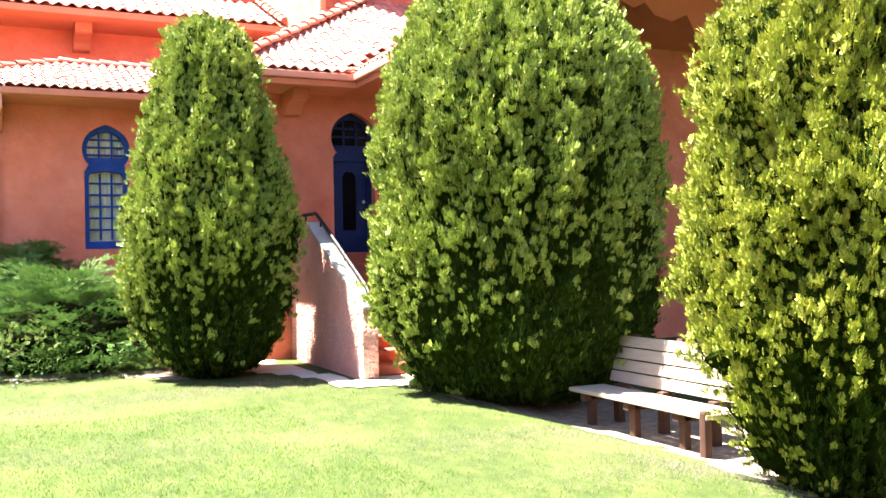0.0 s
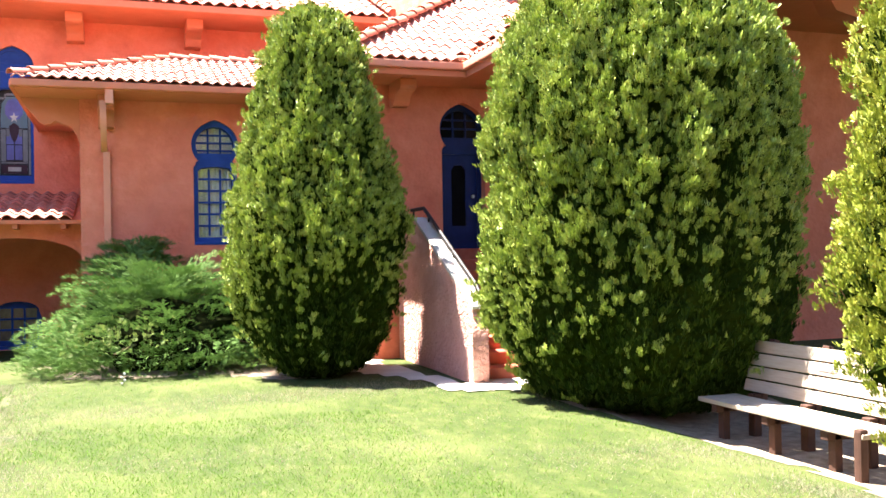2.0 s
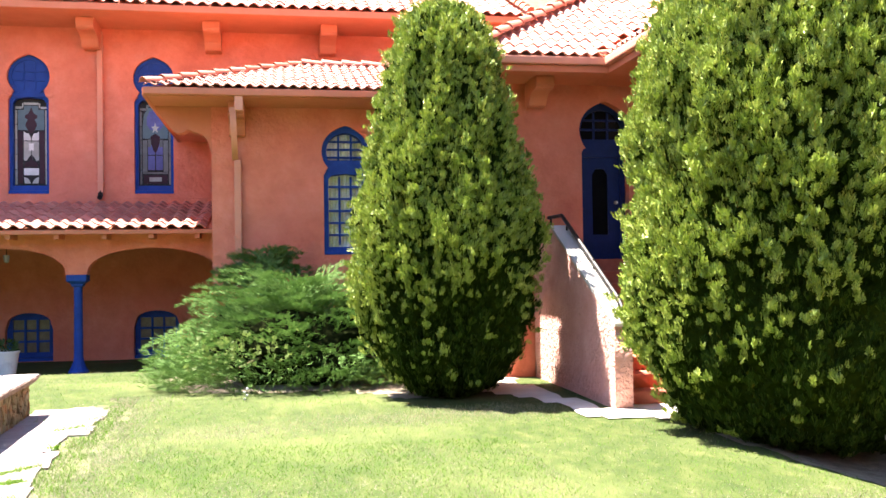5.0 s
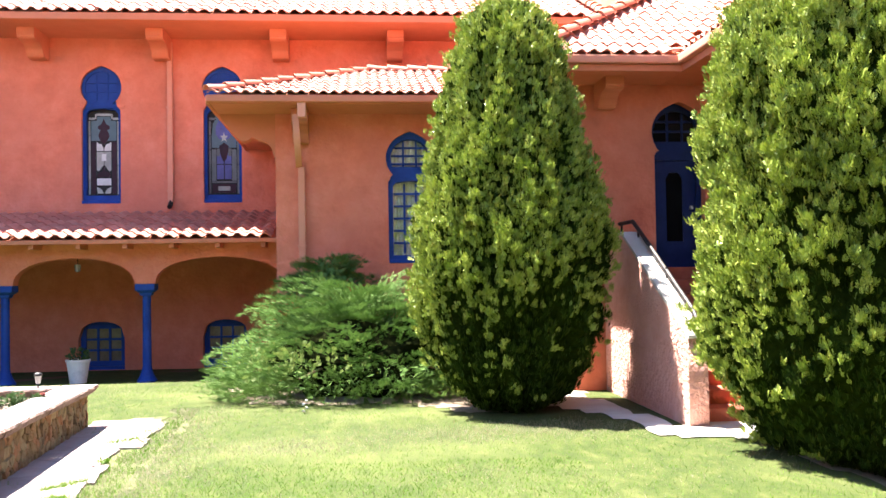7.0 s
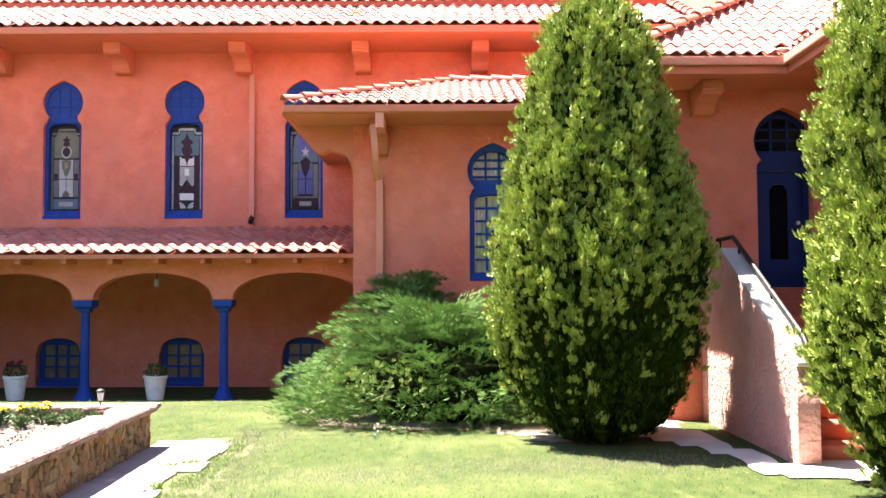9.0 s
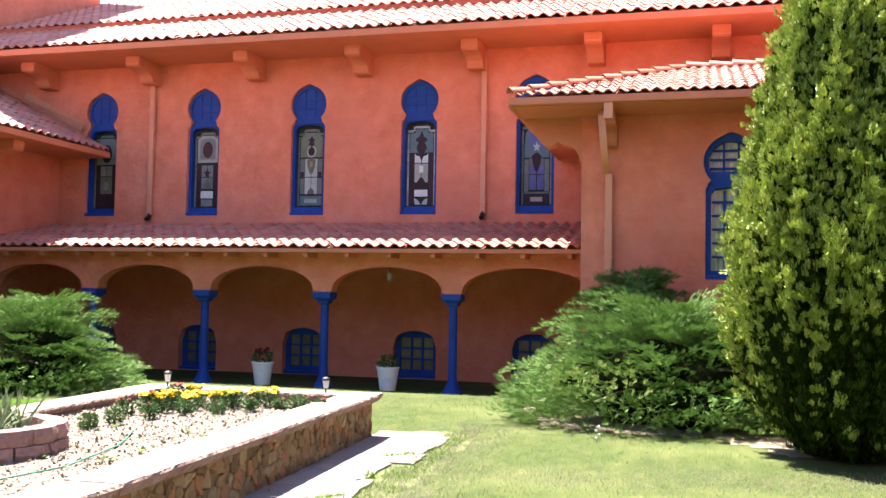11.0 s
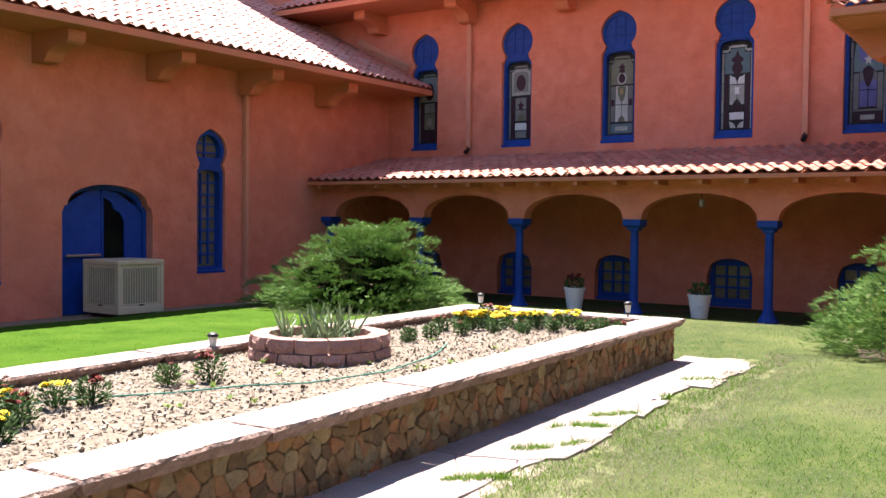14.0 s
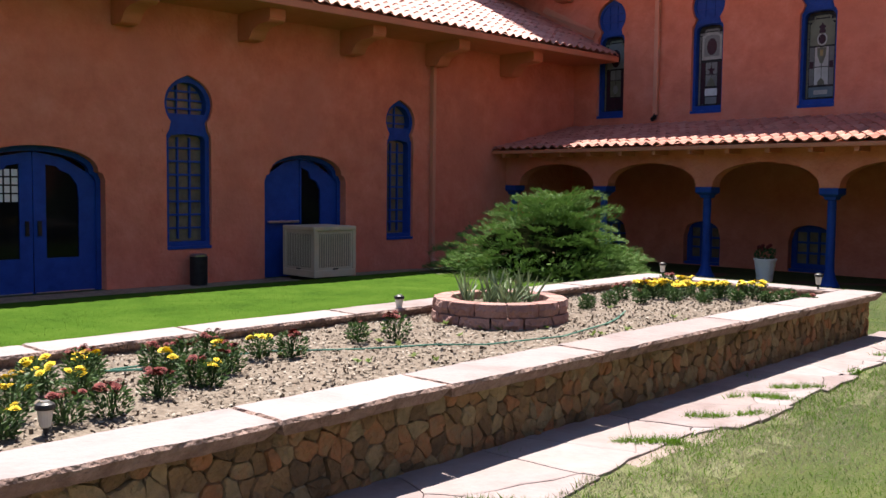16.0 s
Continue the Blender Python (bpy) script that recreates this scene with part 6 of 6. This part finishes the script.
for x, y in ((-4.25, 3.5), (-4.45, 3.62), (-4.75, 3.75), (-4.95, 3.95), (-5.2, 4.0), (-4.98, 4.2), (-4.7, 4.05), (-5.25, 4.35), (-4.6, 4.75), (-4.95, 4.7),
             (-5.05, 5.1), (-4.6, 3.4), (-5.1, 5.4)):
    seed += 1
    bush(x, y, random.uniform(0.13, 0.18), 0.08, YELLOW, 5, seed, MARI, "marigold")
for x, y in ((-4.5, 10.95), (-4.68, 11.0), (-4.88, 10.9), (-5.05, 10.95), (-5.2, 10.7), (-5.32, 10.9), (-5.1, 10.45), (-5.35, 10.5), (-4.95, 10.6), (-5.42, 10.7), (-5.25, 10.2), (-5.4, 10.2), (-4.8, 10.7)):
    seed += 1
    bush(x, y, random.uniform(0.13, 0.17), 0.095, YELLOW, 17, seed, MARI, "marigold")
for x, y, k in ((-4.28, 3.8, 6), (-4.28, 4.02, 10), (-4.5, 4.38, 12), (-4.7, 4.69, 10), (-4.85, 5.02, 8), (-5.0, 5.58, 9), (-5.28, 4.3, 12), (-5.26, 4.75, 8), (-5.3, 5.15, 8), (-5.05, 6.54, 10),
                (-5.45, 10.3, 10), (-5.52, 10.55, 10), (-5.5, 10.85, 9), (-5.45, 9.9, 6), (-5.25, 4.95, 5)):
    seed += 1
    bush(x, y, random.uniform(0.14, 0.19), 0.085, RED, k + 3, seed, RUST, "rust_red_flower")
for x, y in ((-5.14, 6.25), (-5.23, 9.06), (-5.22, 9.4), (-5.1, 9.75), (-4.75, 10.33), (-4.55, 10.6), (-4.35, 10.85), (-4.2, 11.0), (-4.95, 10.1), (-4.15, 10.75), (-3.98, 10.95)):
    seed += 1
    bush(x, y, random.uniform(0.1, 0.14), 0.065, RED, 1, seed, "small green bedding plant with few open flowers", "bedding_plant")
SEEDLEAF = bpy.data.meshes.new("leaf")
SEEDLEAF.from_pydata([(0, 0, 0), (0.014, 0.025, 0.004), (0, 0.05, 0.0), (-0.014, 0.025, 0.004), (0, 0.025, 0.0)], [], [(0, 1, 4), (1, 2, 4), (2, 3, 4), (3, 0, 4)])
SEEDLEAF.materials.append(WEED)
for k in range(26):
    x, y = random.uniform(-5.5, -4.1), random.uniform(3.7, 9.5)
    sd = thing("seedling", Matrix.Translation(in_bed(x, y)), "pale yellow-green seedling in the mulch", "plant", "seedlings")
    for j in range(6):
        ob = new("leaf", SEEDLEAF)
        ob.parent = sd
        ob.matrix_local = pose(0, 0, 0.004, random.uniform(15, 60), 0, 60 * j + random.uniform(-20, 20)) @ Matrix.Scale(random.uniform(0.6, 1.15), 4)


def garden_lamp(x, y, z):
    g = thing("garden_lamp", Matrix.Translation((x, y, z)), "small solar path light with black cap and frosted lens", "garden light", "solar path lights")
    part("stake", tube([(0, 0, -0.05), (0, 0, 0.13)], 0.009, 0.009, 8), BLACK, g)
    part("lens", lathe([(0.018, 0.125), (0.024, 0.13), (0.033, 0.2), (0.033, 0.205)], 16), LENS, g)
    part("cap", lathe([(0.041, 0.203), (0.044, 0.213), (0.039, 0.226), (0.024, 0.234)], 16), BLACK, g)
    part("solar_cell", lathe([(0.02, 0.2345), (0.02, 0.238)], 12), SILVER, g)
    return g


g0 = garden_lamp(*(in_bed(-4.16, 3.66) - Vector((0, 0, 0.09))))
for x, y, z in ((-5.66, 7.1, SZ - 0.05), (-4.05, 11.3, 0.47), (-5.82, 11.24, 0.47)):
    copy_thing(g0, Matrix.Translation((x, y, z)))
hz = [in_bed(x, y) + Vector((0, 0, 0.012)) for x, y in ((-5.32, 4.5), (-5.3, 5.1), (-5.2, 5.55), (-4.9, 6.1), (-4.75, 6.6), (-4.5, 6.9), (-4.35, 7.6), (-4.45, 8.3), (-4.7, 8.8), (-4.9, 9.2))]
solo("garden_hose", tube(hz, 0.006, 0.006, 6), HOSE, "thin green drip hose lying on the mulch", "hose")
hz = [in_bed(x, y) + Vector((0, 0, 0.012)) for x, y in ((-5.3, 3.85), (-5.2, 4.15), (-5.33, 4.4), (-5.22, 4.65))]
solo("garden_hose", tube(hz, 0.008, 0.008, 6), HOSE, "thin green drip hose lying on the mulch", "hose")

# ---- flagstone path beside the planter ----
path = thing("path_flagstones", PM @ Matrix.Translation((0.5, 0, 0)), "pale pink flagstone path with ragged edges along the raised bed", "path", kind="structure")
rim = [PM @ Vector((x, y, 0)) for x, y in ((0.0, -9.3), (0.6, -9.3), (0.56, -7.0), (0.62, -4.5), (0.54, -2.0), (0.55, 0.45), (0.0, 0.45))]
patch("ground_path_bed", [(p.x, p.y) for p in rim], SAND, "sandy joint bed under the flagstones", "soil", lift=0.003, step=0.12, wobble=0.1)
verge = [PM @ Vector((x, y, 0)) for x, y in ((0.5, -9.3), (0.92, -9.3), (0.84, -7.0), (0.98, -5.2), (0.82, -4.0), (0.95, -2.6), (0.8, -1.2), (0.9, 0.1), (0.7, 0.6), (0.5, 0.6))]
patch("ground_verge", [(p.x, p.y) for p in verge], VERGE, "parched lawn edge beside the flagstones", "lawn", lift=0.0015, step=0.1, wobble=0.16)
rf = random.Random(12)
FLAGS = []


def slab(ring, gap, top):
    """A flat, thin flagstone with worn, uneven edges."""
    mx, my = sum(p[0] for p in ring) / len(ring), sum(p[1] for p in ring) / len(ring)
    bm = bmesh.new()
    loops = []
    for inset, z in ((0, -0.03), (0, top * 0.6), (0.012, top)):
        row = []
        for x, y in ring:
            d = math.hypot(x - mx, y - my)
            k = max(0.4, 1 - (gap + inset) / max(d, 0.02))
            row.append(bm.verts.new((mx + (x - mx) * k, my + (y - my) * k, z + (0.002 * noise.noise((x * 5, y * 5, 2)) if z > 0 else 0))))
        loops.append(row)
    for lo, hi in zip(loops, loops[1:]):
        for k in range(len(ring)):
            bm.faces.new((lo[k], lo[(k + 1) % len(ring)], hi[(k + 1) % len(ring)], hi[k]))
    bm.faces.new(loops[-1])
    bmesh.ops.recalc_face_normals(bm, faces=bm.faces)
    return bm


for poly in cells(-9.4, 0.3, -0.95, 0.12, 15, 2, rf, 0.42):
    cxm = sum(p[0] for p in poly) / len(poly)
    cym = sum(p[1] for p in poly) / len(poly)
    far_edge = -0.6 + 0.08 * math.sin(cxm * 2.1) + rf.uniform(-0.07, 0.07)
    # the outer stones end in ragged, slanting edges where the lawn takes over
    poly = clip(poly, cxm, far_edge, rf.uniform(-0.14, 0.14), -1.0)
    if len(poly) < 3 or max(p[1] for p in poly) - min(p[1] for p in poly) < 0.12:
        continue
    if cym < -0.42 and rf.random() < 0.22:
        # a notch of grass beside every outer stone
        x0, x1 = min(p[0] for p in poly), max(p[0] for p in poly)
        poly = clip(poly, x1 - rf.uniform(0.05, 0.13), cym, 1.0, rf.uniform(-0.35, 0.35))
        if len(poly) < 3:
            continue
    ring_ = []
    for (ax_, ay_), (bx_, by_) in zip(poly, poly[1:] + poly[:1]):
        for q in range(4):
            ex_, ey_ = ax_ + (bx_ - ax_) * q / 4, ay_ + (by_ - ay_) * q / 4
            ring_.append((ex_ + 0.03 * noise.noise((ex_ * 7, ey_ * 9, 3)) * (q > 0), ey_ + 0.035 * noise.noise((ex_ * 6, ey_ * 6, 8)) * (q > 0)))
    FLAGS.append(ring_)
    part("flagstone", slab(ring_, 0.003, 0.008), FLAG, path, m=Matrix.Translation((-0.5, 0, 0.113 + rf.uniform(0, 0.005))) @ Matrix(((0, -1, 0, 0), (1, 0, 0, 0), (0, 0, 1, 0), (0, 0, 0, 1))))


def on_flag(u, v):
    for ring_ in FLAGS:
        c = False
        for (x0, y0), (x1, y1) in zip(ring_, ring_[1:] + ring_[:1]):
            if (y0 > v) != (y1 > v) and u < (x1 - x0) * (v - y0) / (y1 - y0) + x0:
                c = not c
        if c:
            return True
    return False


# ---- bench ----
bench = thing("garden_bench", Matrix.Translation((3.66, 6.53, -0.07)), "pale weathered board bench with brown legs and three small plaques", "bench")
for k, x in enumerate((-0.02, 0.125, 0.27)):
    part("seat_slat", box(x, x + 0.135, -1.02, 1.02, 0.295, 0.335, 0.008), WOOD, bench)
for k in range(4):
    z = 0.37 + 0.118 * k
    b = part("back_slat", box(-0.02, 0.02, -0.98, 0.98, 0, 0.108, 0.007), WOOD, bench, m=Matrix.Translation((0.47 + 0.034 * k, 0, z)) @ pose(0, 0, 0, 0, 16, 0))
    for y in ((-0.35,) if k == 3 else (-0.05, -0.72) if k == 2 else ()):
        part("plaque", box(-0.026, -0.021, y - 0.11, y + 0.11, 0.033, 0.078, 0.001), PLAQUE, b)
for y in (-0.6, 0.1, 0.8):
    part("leg", box(0.07, 0.14, y - 0.04, y + 0.04, -0.06, 0.295, 0.008), LEG, bench)
    part("leg", box(0.4, 0.48, y - 0.045, y + 0.045, -0.06, 0.36, 0.008), LEG, bench)
    part("bearer", box(0.0, 0.46, y - 0.04, y + 0.04, 0.22, 0.294, 0.006), LEG, bench)
    part("back_post", box(-0.03, 0.03, y - 0.04, y + 0.04, 0, 0.56, 0.006), LEG, bench, m=Matrix.Translation((0.47, 0, 0.32)) @ pose(0, 0, 0, 0, 16, 0) @ Matrix.Translation((0.052, 0, 0)))
part("end_post", box(-0.03, 0.05, -1.01, -0.93, -0.06, 0.37, 0.025), LEG, bench)

# ---- by the wing ----
ac = thing("evaporative_cooler", Matrix.Translation((-13.1, 11.88, 0.0)), "boxy grey sheet-metal evaporative cooler before the door", "air cooler")
part("casing", box(-0.42, 0.42, -0.41, 0.41, 0.04, 0.8), COOLPAD, ac)
part("base_pan", box(-0.455, 0.455, -0.445, 0.445, -0.02, 0.1, 0.012), COOLER, ac)
part("top", box(-0.46, 0.46, -0.45, 0.45, 0.76, 0.84, 0.02), COOLER, ac)
for sx in (-1, 1):
    for sy in (-1, 1):
        part("corner_post", box(sx * 0.42 - 0.035, sx * 0.42 + 0.035, sy * 0.41 - 0.035, sy * 0.41 + 0.035, 0.1, 0.765, 0.008), COOLER, ac)
for s, axis in ((1, "x"), (-1, "y")):
    pn = part("louvre_panel", box(-0.38, 0.38, -0.008, 0.008, 0.1, 0.765, 0.003), COOLER, ac,
              m=(Matrix.Translation((0.432, 0, 0)) @ pose(0, 0, 0, 0, 0, 90)) if axis == "x" else Matrix.Translation((0, -0.422, 0)))
    part("pad", box(-0.335, 0.335, -0.012, -0.008, 0.15, 0.71, 0.001), COOLPAD, pn, "dull tan cooling pad")
    for k in range(14):
        part("louvre", box(-0.312 + 0.048 * k - 0.008, -0.312 + 0.048 * k + 0.008, -0.02, -0.012, 0.155, 0.705, 0.002), COOLER, pn)
    part("latch", box(-0.05, 0.05, -0.03, -0.008, 0.105, 0.125, 0.003), IRON, pn)
part("stand", box(-0.36, 0.36, -0.36, 0.36, -0.25, -0.02, 0.01), IRON, ac, "dark low stand under the cooler")
part("duct", box(-0.64, -0.42, -0.25, 0.25, 0.25, 0.7, 0.01), COOLER, ac)
bn = thing("ash_bin", Matrix.Translation((WING_X + 0.2, 9.78, -0.14)), "slim black cylinder bin with a steel lid by the wall", "bin")
part("body", lathe([(0.12, 0), (0.14, 0.02), (0.14, 0.5), (0.145, 0.51)], 20), BLACK, bn)
part("lid", lathe([(0.13, 0.511), (0.13, 0.535), (0.09, 0.55), (0.05, 0.552)], 20), SILVER, bn)


# ---- pots in the arcade ----
def pot(x, y, red, seed):
    rng = np.random.default_rng(seed)
    p = thing("flower_pot", Matrix.Translation((x, y, -0.07)), "tapered whitewashed flower pot with a " + ("red geranium" if red else "leafy plant"), "flower pot", "arcade flower pots")
    part("pot", lathe([(0.13, 0), (0.135, 0.01), (0.185, 0.36), (0.2, 0.365), (0.2, 0.4), (0.17, 0.4), (0.165, 0.36)], 20), POTWHITE, p)
    n = 190
    pos = unit(rng.normal(0, 1, (n, 3))) * rng.uniform(0.6, 1, (n, 1)) * [0.17, 0.17, 0.13] + [0, 0, 0.47]
    part("foliage", scatter([(0, 0, 0), (0.4, 0.4, 0.06), (0, 1, 0.1), (-0.4, 0.4, 0.06)], [(0, 1, 2, 3)], pos, pos - [0, 0, 0.4] + rng.normal(0, 0.1, (n, 3)), rng.normal(0, 1, (n, 3)), rng.uniform(0.04, 0.07, n)), LEAF, p)
    for k in range(7 if red else 0):
        a = rng.uniform(0, 6.28)
        bm = bmesh.new()
        bmesh.ops.create_icosphere(bm, subdivisions=2, radius=0.035)
        for v in bm.verts:
            v.co *= 1 + 0.35 * noise.noise(v.co * 60)
        part("flower_head", bm, RED, p, m=Matrix.Translation((0.13 * math.cos(a), 0.13 * math.sin(a), rng.uniform(0.52, 0.63))))
    return p


pot(-5.43, 17.55, False, 1)
pot(-7.78, 17.62, True, 2)
lt = thing("arcade_lantern", Matrix.Translation((-5.45, 17.62, 1.9)), "small dull metal lantern hanging under the arch", "lantern")
part("lantern_body", lathe([(0.03, 0.0), (0.055, 0.02), (0.045, -0.09), (0.02, -0.11)][::-1], 10), PLAQUE, lt)
part("hook", tube([(0, 0, 0.0), (0, 0, 0.2)], 0.008, 0.008, 6), IRON, lt)

# ---- grass ----
BLD = [(-0.06, 0, 0), (0.06, 0, 0), (0.02, 0.6, 0.12), (-0.02, 0.6, 0.12), (0.0, 1.0, 0.35)]


def grass(name, pts, hmin, hmax, label, wide=0.22, material=GRASS):
    n = len(pts)
    r = np.random.default_rng(n)
    ax = np.stack([r.normal(0, 0.8, n), r.normal(0, 0.8, n), np.ones(n)], 1)
    b = np.array(BLD) * [wide / 0.12, 1, 1]
    return solo(name, scatter(b, [(0, 1, 2), (0, 2, 3), (3, 2, 4)], np.array(pts), ax, r.normal(0, 1, (n, 3)) * [1, 1, 0.1], r.uniform(hmin, hmax, n)), material, label, "grass", kind="stuff")


PI = PM.inverted()


def free(x, y):
    p = PI @ Vector((x, y, 0))
    if -PL_W - 0.0 < p.x < 0.02 and -PL_L < p.y < 0.0:
        return False
    if 0.02 < p.x < 0.98 and p.y < 0.45 and (p.x < 0.3 + 0.12 * noise.noise((x * 3, y * 3, 1)) or on_flag(p.y, -p.x)):
        return False
    if x < -12.9 or y > 16.9 or (x > 2.0 and y > 9.6) or (x > 1.6 and y > 10.9):
        return False
    if (x - 0.98) ** 2 + (y - 12.0) ** 2 < 0.9 or (x > 3.3 and 3.0 < y < 9.5 and x > 3.1 + 0.15 * noise.noise((x * 3, y * 3, 1))):
        return False
    return not (-2.9 < x < 1.6 and y > 12.9)


def dry(x, y):
    """How parched the lawn is: along the path, by the steps and in drifts."""
    p = PI @ Vector((x, y, 0))
    k = 0.75 * math.exp(-((p.x - 0.85) / 0.42) ** 2) * (-9.5 < p.y < 1.5) + 0.8 * math.exp(-((x - 1.2) / 1.3) ** 2 - ((y - 10.6) / 0.7) ** 2)
    k += 0.7 * math.exp(-((x - 2.5) / 0.7) ** 2 - ((y - 6.3) / 0.5) ** 2) + 0.9 * math.exp(-((x - 2.9) / 0.5) ** 2 - ((y - 4.7) / 0.8) ** 2)
    return k + 1.0 * noise.noise((x * 0.55, y * 0.9, 2)) + 0.35 * noise.noise((x * 2.2, y * 2.2, 6)) - 0.1


patch("ground_far_lawn", [(-13.0, 0.0), (-6.15, 0.0), (-6.4, 11.6), (-8.2, 12.9), (-12.9, 12.6)], LUSH, "well-watered green lawn beyond the raised bed", "lawn", lift=0.004, step=0.3)
green, straw, longer, lush = [], [], [], []
for k in range(190000):
    x, y = random.uniform(-12.9, 5.0), 2.8 + 14.2 * random.random() ** 1.35
    if free(x, y):
        p = (x, y, ground_z(x, y) - 0.004)
        q = PI @ Vector((x, y, 0))
        if 0.02 < q.x < 0.85 and q.y < 0.3:
            longer.append(p)
        elif x < -6.2 and y < 12.6:
            if random.random() < 0.35:
                lush.append(p)
        else:
            (straw if random.random() < 0.27 + 0.85 * dry(x, y) else green).append(p)
for k in range(70000):
    x, y = random.uniform(-3.2, 1.0), 2.6 + 6.5 * random.random() ** 1.2
    q = PI @ Vector((x, y, 0))
    if q.x > 0.85 and free(x, y):
        (straw if random.random() < 0.25 + 0.85 * dry(x, y) else green).append((x, y, ground_z(x, y) - 0.004))
for k in range(44000):
    # a straggling fringe creeps over the outer edge of the flagstones
    v, u = 0.56 + abs(random.gauss(0, 0.32)), random.uniform(-9.0, 1.2)
    q = PM @ Vector((v, u, 0))
    if v < 0.62 + 0.22 * noise.noise((u * 2.3, 5, 1)) + 0.07 * noise.noise((u * 9, 2, 7)):
        continue
    if v < 0.9 or noise.noise((q.x * 1.7, q.y * 1.1, 3)) > -0.25:
        z = 0.116 if v < 0.8 and on_flag(u, -v) else ground_z(q.x, q.y) - 0.004
        (straw if random.random() < 0.88 else longer).append((q.x, q.y, z))
for k in range(16000):
    x, y = random.choice(((1.3, 10.5), (2.4, 6.3), (0.2, 10.3), (2.7, 4.8), (-1.6, 9.9)))
    x, y = random.gauss(x, 0.55), random.gauss(y, 0.28)
    if free(x, y):
        straw.append((x, y, ground_z(x, y) - 0.004))
for k in range(60000):
    x, y = random.uniform(-3.5, -2.3), random.uniform(2.6, 12.1)
    q = PI @ Vector((x, y, 0))
    if 0.5 < q.x < 0.85 and q.y < 0.2 and noise.noise((x * 2.5, y * 2.5, 4)) > -0.12 and not on_flag(q.y, -q.x):
        (straw if random.random() < 0.6 else longer).append((x, y, 0.1))
for x, y in ((-3.4, 10.95), (-3.33, 11.25), (-3.42, 8.6), (-3.38, 5.75)):
    for k in range(60):
        longer.append((random.gauss(x, 0.07), random.gauss(y, 0.06), 0.1))
tufts = []
for x0, y0, x1, y1, n in ((0.31, -5.18, 0.56, -4.91, 620), (0.29, -4.36, 0.49, -4.19, 460), (0.23, -3.67, 0.27, -3.59, 110), (0.31, -3.5, 0.56, -3.42, 520), (0.3, -3.15, 0.56, -2.85, 460),
                          (0.47, -2.14, 0.54, -2.09, 140), (0.5, -4.1, 0.6, -3.92, 220), (0.34, -1.2, 0.6, -1.0, 260), (0.36, -6.6, 0.6, -6.35, 380), (0.33, -7.9, 0.58, -7.7, 380)):
    for k in range(n):
        f = random.random()
        q = PM @ Vector((x0 + (x1 - x0) * f + random.gauss(0, 0.012), y0 + (y1 - y0) * f + random.gauss(0, 0.02 + 0.02 * math.sin(math.pi * f)), 0))
        tufts.append((q.x, q.y, 0.114))
grass("grass_clumps", tufts, 0.03, 0.065, "clumps of long green grass in the path joints", 0.13)
grass("grass_tufts", longer, 0.028, 0.062, "longer grass growing between the flagstones", 0.12)
grass("grass_blades", green, 0.016, 0.038, "short mown grass blades of the lawn", 0.16)
grass("dry_grass", straw, 0.016, 0.04, "dry straw-coloured grass blades in the lawn", 0.15, STRAW)
grass("lush_grass", lush, 0.016, 0.035, "bright green watered grass blades", 0.16, LUSH)
